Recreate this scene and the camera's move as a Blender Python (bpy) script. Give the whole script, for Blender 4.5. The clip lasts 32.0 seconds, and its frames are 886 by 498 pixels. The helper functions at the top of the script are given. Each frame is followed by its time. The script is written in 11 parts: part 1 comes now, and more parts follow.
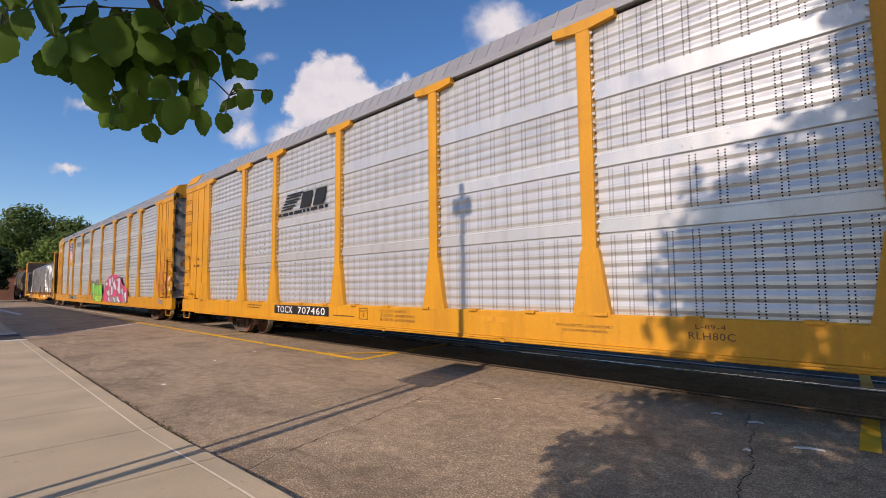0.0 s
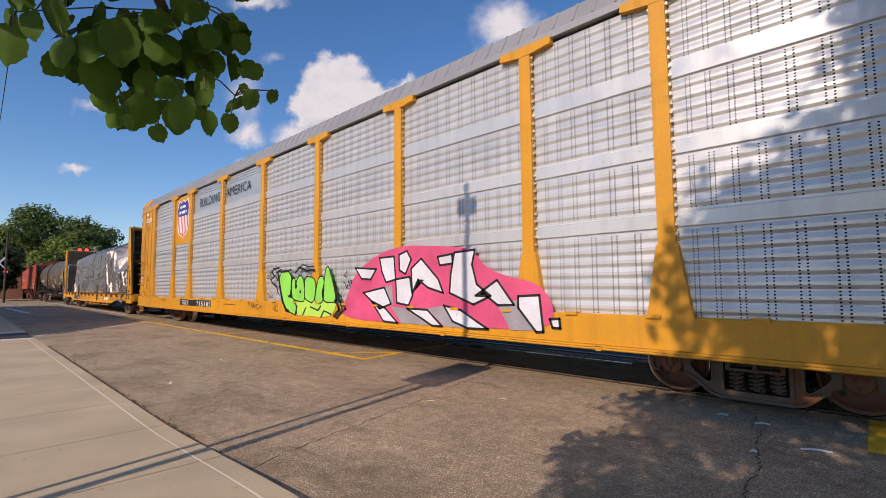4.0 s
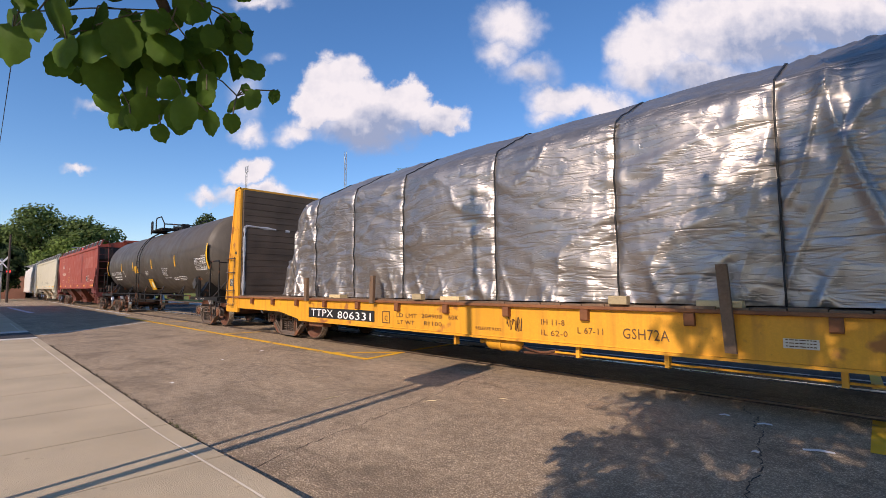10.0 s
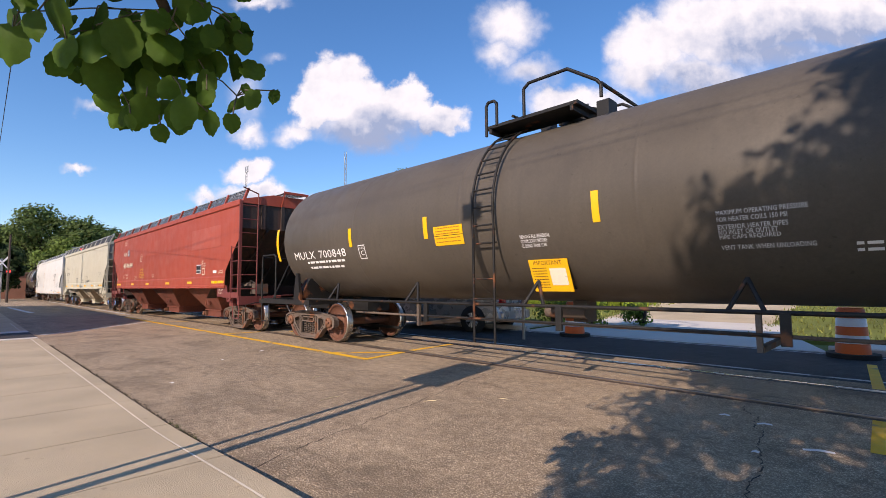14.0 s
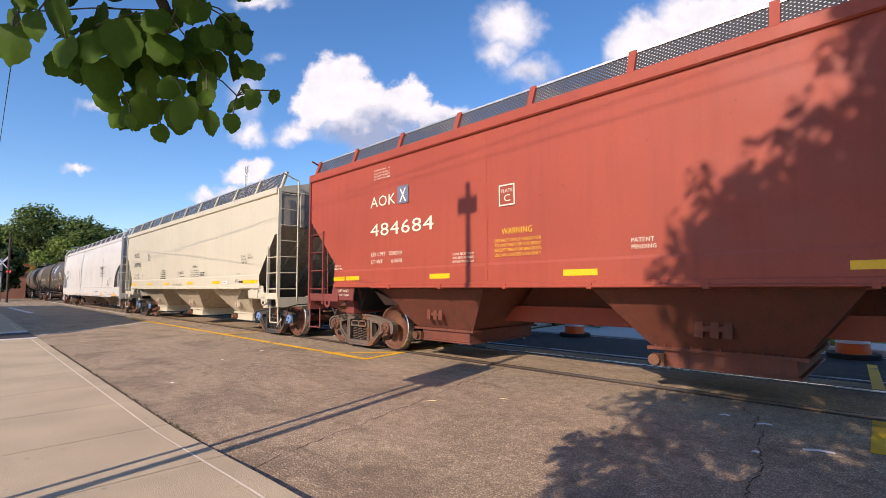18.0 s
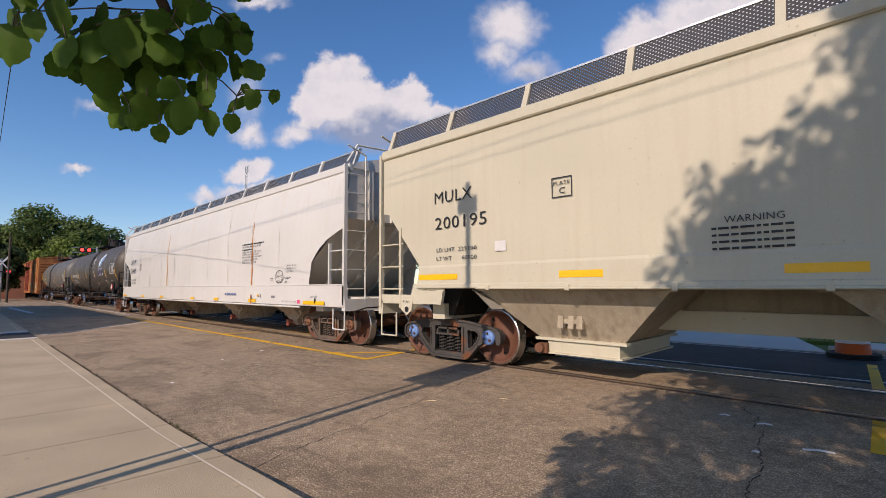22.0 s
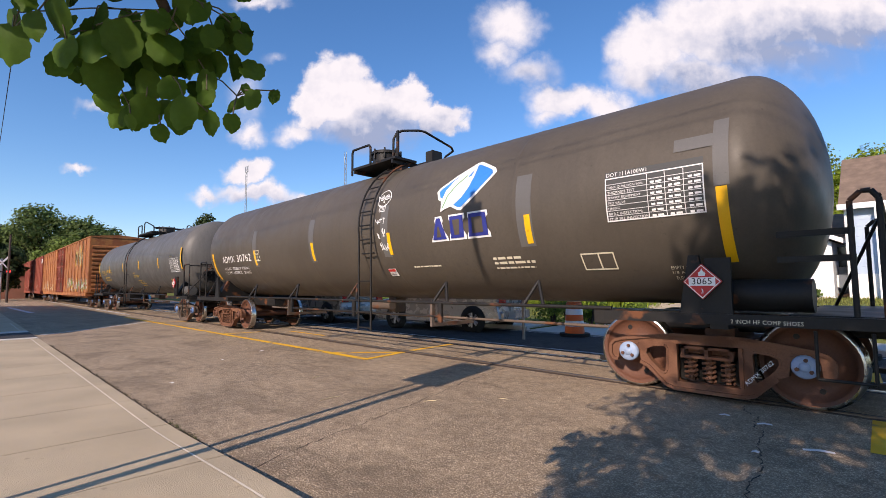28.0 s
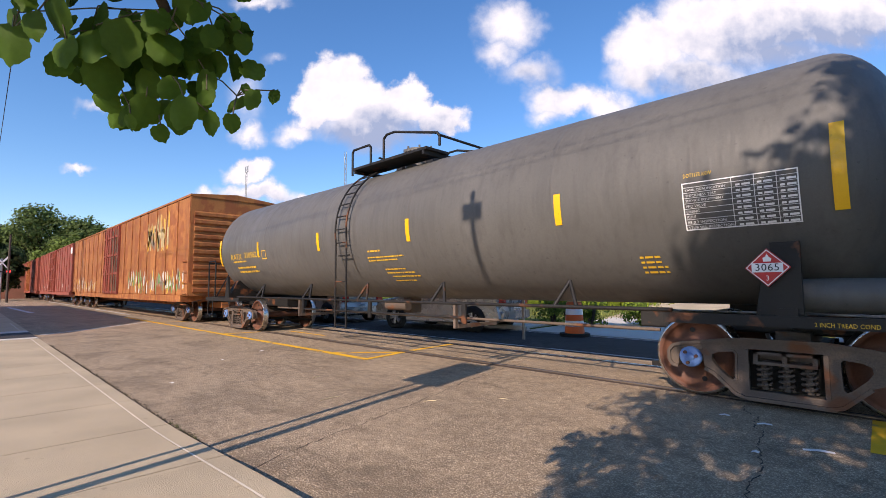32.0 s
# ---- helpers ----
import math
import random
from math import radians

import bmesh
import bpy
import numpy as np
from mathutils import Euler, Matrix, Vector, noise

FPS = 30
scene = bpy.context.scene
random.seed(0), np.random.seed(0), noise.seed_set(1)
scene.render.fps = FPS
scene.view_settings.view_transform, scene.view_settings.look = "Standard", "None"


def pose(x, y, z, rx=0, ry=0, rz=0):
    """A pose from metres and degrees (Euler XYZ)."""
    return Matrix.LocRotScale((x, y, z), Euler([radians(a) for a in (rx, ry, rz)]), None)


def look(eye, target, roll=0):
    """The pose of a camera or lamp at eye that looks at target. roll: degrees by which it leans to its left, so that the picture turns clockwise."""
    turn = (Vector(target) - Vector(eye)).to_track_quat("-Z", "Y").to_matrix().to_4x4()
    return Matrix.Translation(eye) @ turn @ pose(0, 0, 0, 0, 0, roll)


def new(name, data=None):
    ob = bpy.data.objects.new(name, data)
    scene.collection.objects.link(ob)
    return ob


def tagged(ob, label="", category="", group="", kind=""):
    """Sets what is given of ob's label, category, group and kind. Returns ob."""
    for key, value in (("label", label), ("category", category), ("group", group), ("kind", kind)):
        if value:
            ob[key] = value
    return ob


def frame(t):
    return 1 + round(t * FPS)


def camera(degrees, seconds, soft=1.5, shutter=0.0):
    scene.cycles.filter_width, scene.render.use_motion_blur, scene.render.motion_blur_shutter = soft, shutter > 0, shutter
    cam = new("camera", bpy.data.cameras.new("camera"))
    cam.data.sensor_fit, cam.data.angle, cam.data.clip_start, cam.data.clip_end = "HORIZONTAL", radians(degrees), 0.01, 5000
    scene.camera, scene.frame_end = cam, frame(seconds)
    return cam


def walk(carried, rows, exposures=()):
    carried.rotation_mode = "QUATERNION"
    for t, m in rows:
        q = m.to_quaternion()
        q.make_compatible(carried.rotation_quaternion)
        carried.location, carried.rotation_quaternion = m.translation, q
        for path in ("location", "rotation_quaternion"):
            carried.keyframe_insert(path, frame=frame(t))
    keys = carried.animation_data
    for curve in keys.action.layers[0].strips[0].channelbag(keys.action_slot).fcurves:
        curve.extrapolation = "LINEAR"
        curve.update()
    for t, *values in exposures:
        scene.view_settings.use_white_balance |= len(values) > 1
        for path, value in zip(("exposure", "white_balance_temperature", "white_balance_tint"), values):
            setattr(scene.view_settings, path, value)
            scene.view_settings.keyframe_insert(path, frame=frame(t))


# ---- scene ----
from mathutils.geometry import tessellate_polygon

CAM_H = 1.3
TRACK_Y = 7.0


def cam_pose(yaw, pitch, roll):
    """Camera pose: yaw in degrees from the track's far end towards the train, pitch up, roll."""
    a, p = radians(yaw), radians(pitch)
    way = Vector((-math.cos(a) * math.cos(p), math.sin(a) * math.cos(p), math.sin(p)))
    eye = Vector((0, 0, CAM_H))
    return look(eye, eye + way, roll)


cam = camera(86.75, 32.0, soft=0.62, shutter=0.0)
walk(cam, [
    (0.0, cam_pose(46.32, 4.53, -0.48)),
    (1.0, cam_pose(46.22, 4.53, -0.48)),
    (2.0, cam_pose(46.10, 4.51, -0.45)),
    (3.0, cam_pose(45.93, 4.50, -0.43)),
    (3.5, cam_pose(45.83, 4.50, -0.41)),
    (4.5, cam_pose(45.66, 4.50, -0.37)),
    (5.5, cam_pose(45.55, 4.50, -0.35)),
    (6.5, cam_pose(45.55, 4.50, -0.35)),
    (32.0, cam_pose(45.55, 4.50, -0.35)),
], [(0.0, -0.06, 6850, 22), (3.5, -0.06, 6850, 22), (6.5, -0.14, 6850, 22), (8.0, -0.08, 6850, 22), (9.0, 0.12, 6850, 22), (11.0, 0.2, 6850, 22), (13.0, 0.34, 6850, 22), (17.0, 0.38, 6850, 22), (19.0, 0.36, 6850, 22), (20.5, -0.02, 6850, 22), (25.0, -0.08, 6850, 22), (27.8, 0.26, 6850, 22), (30.0, 0.42, 6850, 22), (32.0, 0.44, 6850, 22)])

# ---- light ----
SUN_EL, SUN_AZ = 30.0, 168.0
world = bpy.data.worlds.new("world")
scene.world = world
world.use_nodes = True
wn = world.node_tree.nodes
sky = wn.new("ShaderNodeTexSky")
sky.sky_type = "NISHITA"
sky.sun_disc = False
sky.sun_elevation = radians(SUN_EL)
sky.sun_rotation = radians(SUN_AZ)
sky.air_density, sky.dust_density, sky.ozone_density = 1.0, 0.3, 4.0
rich = wn.new("ShaderNodeHueSaturation")
rich.inputs["Saturation"].default_value = 1.20
world.node_tree.links.new(sky.outputs[0], rich.inputs["Color"])
world.node_tree.links.new(rich.outputs[0], wn["Background"].inputs[0])
wn["Background"].inputs[1].default_value = 0.15
sun_way = Vector((math.sin(radians(SUN_AZ)) * math.cos(radians(SUN_EL)), math.cos(radians(SUN_AZ)) * math.cos(radians(SUN_EL)), math.sin(radians(SUN_EL))))
sun = new("sun", bpy.data.lights.new("sun", "SUN"))
sun.data.energy, sun.data.angle, sun.data.color = 4.25, radians(0.55), (1.0, 0.90, 0.76)
sun.matrix_world = look(sun_way * 60, (0, 0, 0))


# ---- materials ----
def mat(name, base, rough=0.6, metal=0.0, var=0.18, big=0.6, fine=25.0, bump=0.08, streak=0.0, streak_col=(0.05, 0.04, 0.035), rust=0.0,
        rust_col=(0.16, 0.06, 0.025), spec=0.4, stretch=(9, 9, 0.55)):
    """A painted or worn surface: base colour varied at two scales, optional vertical streaks of dirt and patches of rust, fine bump."""
    m = bpy.data.materials.new(name)
    m.use_nodes = True
    nt = m.node_tree
    n, l = nt.nodes, nt.links
    bsdf = n["Principled BSDF"]
    co = n.new("ShaderNodeTexCoord")

    def noise_tex(scale, detail=4.0, source=None):
        t = n.new("ShaderNodeTexNoise")
        t.inputs["Scale"].default_value = scale
        t.inputs["Detail"].default_value = detail
        l.new(source or co.outputs["Object"], t.inputs["Vector"])
        return t.outputs["Fac"]

    def ramp(fac, lo, hi, a=0.0, b=1.0):
        r = n.new("ShaderNodeMapRange")
        r.inputs[1].default_value, r.inputs[2].default_value, r.inputs[3].default_value, r.inputs[4].default_value = lo, hi, a, b
        l.new(fac, r.inputs[0])
        return r.outputs[0]

    def mix(fac, a, b):
        x = n.new("ShaderNodeMix")
        x.data_type = "RGBA"
        l.new(fac, x.inputs[0])
        for s, v in ((6, a), (7, b)):
            if isinstance(v, (tuple, list)):
                x.inputs[s].default_value = (*v[:3], 1)
            else:
                l.new(v, x.inputs[s])
        return x.outputs[2]

    dark = tuple(c * (1 - var) for c in base)
    lite = tuple(min(1, c * (1 + var)) for c in base)
    col = mix(ramp(noise_tex(big, 5), 0.3, 0.7), dark, lite)
    grain = noise_tex(fine, 3)
    col = mix(ramp(grain, 0.35, 0.7, 0, 0.35), col, tuple(c * (1 - 1.6 * var) for c in base))
    # small chips and flecks of dirt
    col = mix(ramp(noise_tex(14, 2), 0.70, 0.74, 0, 0.45), col, tuple(c * 0.45 for c in base))
    col = mix(ramp(noise_tex(90, 2), 0.45, 0.8, 0, 0.22), col, tuple(min(1, c * 1.5) for c in base))
    if streak:
        mp = n.new("ShaderNodeMapping")
        mp.inputs["Scale"].default_value = stretch
        l.new(co.outputs["Object"], mp.inputs[0])
        col = mix(ramp(noise_tex(1.0, 5, mp.outputs[0]), 0.48, 0.72, 0, streak), col, streak_col)
    if rust:
        col = mix(ramp(noise_tex(2.3, 8), 0.62 - 0.25 * rust, 0.68 - 0.2 * rust, 0, 0.9), col, rust_col)
    l.new(col, bsdf.inputs["Base Color"])
    bsdf.inputs["Metallic"].default_value = metal
    bsdf.inputs["Specular IOR Level"].default_value = spec
    l.new(ramp(noise_tex(big * 4, 4), 0.3, 0.7, max(0.05, rough - 0.1), min(1, rough + 0.1)), bsdf.inputs["Roughness"])
    if bump:
        bp = n.new("ShaderNodeBump")
        bp.inputs["Strength"].default_value = bump
        bp.inputs["Distance"].default_value = 0.01
        l.new(grain, bp.inputs["Height"])
        l.new(bp.outputs[0], bsdf.inputs["Normal"])
    return m


YELLOW = mat("rail_yellow_paint", (0.60, 0.272, 0.014), 0.5, var=0.12, streak=0.35, streak_col=(0.30, 0.13, 0.02), bump=0.03)
YELLOW_OLD = mat("worn_yellow_paint", (0.66, 0.305, 0.02), 0.6, var=0.14, streak=0.45, streak_col=(0.30, 0.12, 0.02), rust=0.02, bump=0.06, rust_col=(0.30, 0.11, 0.03))
TANK_BLACK = mat("tank_dark_paint", (0.090, 0.076, 0.060), 0.48, spec=0.24, var=0.18, streak=0.25, streak_col=(0.055, 0.047, 0.04), bump=0.02)
TANK_GREY = mat("tank_grey_paint", (0.114, 0.109, 0.10), 0.48, spec=0.28, var=0.14, streak=0.35, streak_col=(0.06, 0.056, 0.052), bump=0.02)
FRAME_BLACK = mat("frame_black_paint", (0.018, 0.017, 0.016), 0.55, var=0.3, rust=0.08, spec=0.25)
HOPPER_RED = mat("hopper_red_paint", (0.33, 0.062, 0.034), 0.55, var=0.10, streak=0.25, streak_col=(0.2, 0.04, 0.028), bump=0.03)
HOPPER_CREAM = mat("hopper_cream_paint", (0.505, 0.468, 0.352), 0.5, var=0.06, streak=0.25, streak_col=(0.44, 0.36, 0.25), bump=0.03)
HOPPER_WHITE = mat("hopper_white_paint", (0.565, 0.555, 0.515), 0.5, var=0.05, streak=0.22, streak_col=(0.50, 0.43, 0.34), bump=0.03)
BOX_RUST = mat("boxcar_rust", (0.40, 0.155, 0.045), 0.75, var=0.3, streak=0.85, streak_col=(0.20, 0.065, 0.025), rust=0.55, rust_col=(0.27, 0.085, 0.028), bump=0.1, stretch=(3.5, 3.5, 0.35))
BOX_RED = mat("boxcar_red", (0.27, 0.06, 0.035), 0.7, var=0.25, streak=0.5, streak_col=(0.16, 0.05, 0.03), rust=0.2, bump=0.08)
BRAKE_RUST = mat("rusted_cast_steel", (0.17, 0.075, 0.04), 0.8, var=0.35, fine=60, rust=0.45, rust_col=(0.10, 0.04, 0.02), bump=0.25)
BRAKE_BROWN = mat("brown_cast_steel", (0.115, 0.085, 0.065), 0.8, var=0.35, fine=60, rust=0.2, bump=0.25)
BRAKE_BLACK = mat("greasy_cast_steel", (0.060, 0.055, 0.050), 0.65, var=0.4, fine=60, rust=0.15, bump=0.25, spec=0.25)
WHEEL_RUST = mat("wheel_rust", (0.115, 0.047, 0.027), 0.7, var=0.3, fine=50, rust=0.25, bump=0.15)
STEEL = mat("polished_rail_steel", (0.55, 0.53, 0.5), 0.28, 1.0, var=0.15, bump=0.03)
WHITE = mat("white_paint", (0.8, 0.79, 0.76), 0.5, var=0.05)
BLACK = mat("black_paint", (0.018, 0.018, 0.018), 0.5, var=0.2)
REFLECT = mat("reflective_yellow", (0.85, 0.45, 0.01), 0.35, var=0.06)
BLUE_CAP = mat("blue_bearing_cap", (0.12, 0.22, 0.45), 0.5, var=0.2, rust=0.1)


def ripple(m, stretch, strength, dist):
    """Shallow upright wrinkles in a thin steel jacket."""
    nt = m.node_tree
    n, l = nt.nodes, nt.links
    co, mp, t, bp = n.new("ShaderNodeTexCoord"), n.new("ShaderNodeMapping"), n.new("ShaderNodeTexNoise"), n.new("ShaderNodeBump")
    mp.inputs["Scale"].default_value = stretch
    t.inputs["Scale"].default_value, t.inputs["Detail"].default_value = 1.0, 3.0
    l.new(co.outputs["Object"], mp.inputs[0])
    l.new(mp.outputs[0], t.inputs["Vector"])
    bp.inputs["Strength"].default_value, bp.inputs["Distance"].default_value = strength, dist
    l.new(t.outputs[0], bp.inputs["Height"])
    l.new(bp.outputs[0], n["Principled BSDF"].inputs["Normal"])


ripple(TANK_GREY, (5.0, 1.0, 0.9), 0.5, 0.03)
ripple(TANK_BLACK, (1.6, 0.8, 0.7), 0.3, 0.02)
ripple(HOPPER_WHITE, (1.3, 0.8, 0.8), 0.25, 0.02)
ripple(HOPPER_CREAM, (1.1, 0.8, 0.9), 0.25, 0.02)
ripple(HOPPER_RED, (1.1, 0.8, 0.9), 0.25, 0.02)


# ---- mesh tools ----
class Shape:
    """Gathers simple solids into one mesh; k is the material slot."""

    def __init__(self):
        self.v, self.f, self.k, self.s = [], [], [], []

    def add(self, verts, faces, k=0, smooth=False):
        o = len(self.v)
        self.v += [tuple(p) for p in verts]
        self.f += [tuple(i + o for i in f) for f in faces]
        self.k += [k] * len(faces)
        self.s += [smooth] * len(faces)
        return self

    def box(self, x0, x1, y0, y1, z0, z1, k=0, c=0.0):
        if c <= 0:
            return self.hull8([(x, y, z) for x in (x0, x1) for y in (y0, y1) for z in (z0, z1)], k)
        # chamfered along the edges that run in x
        ring = [(y0 + c, z0), (y1 - c, z0), (y1, z0 + c), (y1, z1 - c), (y1 - c, z1), (y0 + c, z1), (y0, z1 - c), (y0, z0 + c)]
        return self.prism([(y, z) for y, z in ring], "x", x0, x1, k)

    def hull8(self, p, k=0):
        """Eight corners in x, y, z order (x slowest)."""
        return self.add(p, [(0, 1, 3, 2), (4, 6, 7, 5), (0, 4, 5, 1), (2, 3, 7, 6), (0, 2, 6, 4), (1, 5, 7, 3)], k)

    def prism(self, ring, axis, a, b, k=0):
        """A flat polygon pushed along an axis: ring holds (y, z), (x, z) or (x, y)."""
        n = len(ring)
        put = {"x": lambda p, t: (t, p[0], p[1]), "y": lambda p, t: (p[0], t, p[1]), "z": lambda p, t: (p[0], p[1], t)}[axis]
        area = sum(ring[i][0] * ring[(i + 1) % n][1] - ring[(i + 1) % n][0] * ring[i][1] for i in range(n))
        flip = (area > 0) != (axis == "y")
        r = ring if flip else ring[::-1]
        v = [put(p, a) for p in r] + [put(p, b) for p in r]
        if b < a:
            v = v[n:] + v[:n]
        f = [tuple(range(n))[::-1], tuple(range(n, 2 * n))] + [(i, (i + 1) % n, n + (i + 1) % n, n + i) for i in range(n)]
        return self.add(v, f, k)

    def cyl(self, p, q, r, k=0, n=12, r2=None, caps=True, smooth=True):
        p, q = Vector(p), Vector(q)
        z = (q - p).normalized()
        x = z.orthogonal().normalized()
        y = z.cross(x)
        r2 = r if r2 is None else r2
        ring = lambda c, rr: [c + x * rr * math.cos(2 * math.pi * i / n) + y * rr * math.sin(2 * math.pi * i / n) for i in range(n)]
        self.add(ring(p, r) + ring(q, r2), [(i, (i + 1) % n, n + (i + 1) % n, n + i) for i in range(n)], k, smooth)
        if caps:
            self.add(ring(p, r), [tuple(range(n))[::-1]], k)
            self.add(ring(q, r2), [tuple(range(n))], k)
        return self

    def tube(self, pts, r, k=0, n=6):
        for a, b in zip(pts, pts[1:]):
            self.cyl(a, b, r, k, n)
        return self

    def lathe(self, prof, axis, origin=(0, 0, 0), k=0, n=24, smooth=True):
        """prof: (along axis, radius) pairs, turned about x, y or z through origin."""
        o = Vector(origin)
        ax = {"x": 0, "y": 1, "z": 2}[axis]
        u, w = [(1, 2), (2, 0), (0, 1)][ax]
        v = []
        for t, r in prof:
            for i in range(n):
                p = [0, 0, 0]
                p[ax], p[u], p[w] = t, r * math.cos(2 * math.pi * i / n), r * math.sin(2 * math.pi * i / n)
                v.append(o + Vector(p))
        f = []
        for j in range(len(prof) - 1):
            f += [(j * n + i, j * n + (i + 1) % n, (j + 1) * n + (i + 1) % n, (j + 1) * n + i) for i in range(n)]
        return self.add(v, f, k, smooth)

    def grid(self, fn, nu, nv, k=0, smooth=True):
        v = [fn(i / nu, j / nv) for j in range(nv + 1) for i in range(nu + 1)]
        f = [(j * (nu + 1) + i, j * (nu + 1) + i + 1, (j + 1) * (nu + 1) + i + 1, (j + 1) * (nu + 1) + i) for j in range(nv) for i in range(nu)]
        return self.add(v, f, k, smooth)

    def mesh(self, name, mats):
        me = bpy.data.meshes.new(name)
        me.from_pydata(self.v, [], self.f)
        me.polygons.foreach_set("material_index", self.k)
        me.polygons.foreach_set("use_smooth", self.s)
        for m in mats if isinstance(mats, (list, tuple)) else [mats]:
            me.materials.append(m)
        me.update()
        return me


def part(name, shape, mats, parent=None, label="", m=None):
    """Links a shape, or a mesh already made, as one object, under a thing where one is given."""
    me = shape.mesh(name, mats) if isinstance(shape, Shape) else shape
    ob = new(name, me)
    if parent is not None:
        ob.parent = parent
    if m is not None:
        ob.matrix_basis = m
    if label:
        ob["label"] = label
    return ob


def thing(name, m=None, label="", category="", group="", kind=""):
    ob = new(name)
    ob.empty_display_size = 0.2
    if m is not None:
        ob.matrix_basis = m
    return tagged(ob, label, category, group, kind)


def solid(name, shape, mats, label="", category="", group="", kind="", m=None):
    return tagged(part(name, shape, mats, None, "", m), label, category, group, kind)


TEXT_CACHE = {}


def text_mesh(body, size, bold=0.0, wide=1.0):
    key = (body, size, bold, wide)
    if key not in TEXT_CACHE:
        cu = bpy.data.curves.new("lettering", "FONT")
        cu.body, cu.size, cu.align_x, cu.align_y = body, size, "CENTER", "CENTER"
        cu.resolution_u, cu.space_character = 2, 1.05
        ob = bpy.data.objects.new("lettering", cu)
        me = bpy.data.meshes.new_from_object(ob)
        bpy.data.objects.remove(ob)
        co = [(v.co.x * wide, v.co.y) for v in me.vertices]
        TEXT_CACHE[key] = (co, [tuple(p.vertices) for p in me.polygons])
    return TEXT_CACHE[key]


def flat_side(y):
    return lambda x, z: (x, y, z)


def round_side(yc, zc, r):
    """A point on a lying cylinder's near side at that height."""
    return lambda x, z: (x, yc - math.sqrt(max(0.0, r * r - (z - zc) ** 2)), z)


def letters(parent, body, x, z, size, material, on, bold=0.012, wide=1.0, name="lettering", label="", turn=0.0):
    co, faces = text_mesh(body, size, bold, wide)
    ct, st = math.cos(turn), math.sin(turn)
    s = Shape().add([on(x + a * ct - b * st, z + a * st + b * ct) for a, b in co], faces)
    return part(name, s, material, parent, label)


def patch(shape, on, x0, x1, z0, z1, k=0, nz=1, nx=1):
    """A thin plate lying on a side, following its curve."""
    return shape.grid(lambda u, w: on(x0 + (x1 - x0) * u, z0 + (z1 - z0) * w), nx, nz, k, nz > 1)


def bars(parent, rows, material, on, name="marking", label=""):
    """Small writing that cannot be read, as plain bars: rows of x0, x1, z, height."""
    s = Shape()
    for x0, x1, z, h in rows:
        x = x0
        i = 0
        while x < x1:
            w = h * (1.5, 3.2, 2.2, 4.0, 1.2)[i % 5]
            patch(s, on, x, min(x + w, x1), z, z + h * 0.8)
            x += w + h * 0.6
            i += 1
    return tagged(part(name, s, material, parent, label), kind="stuff")


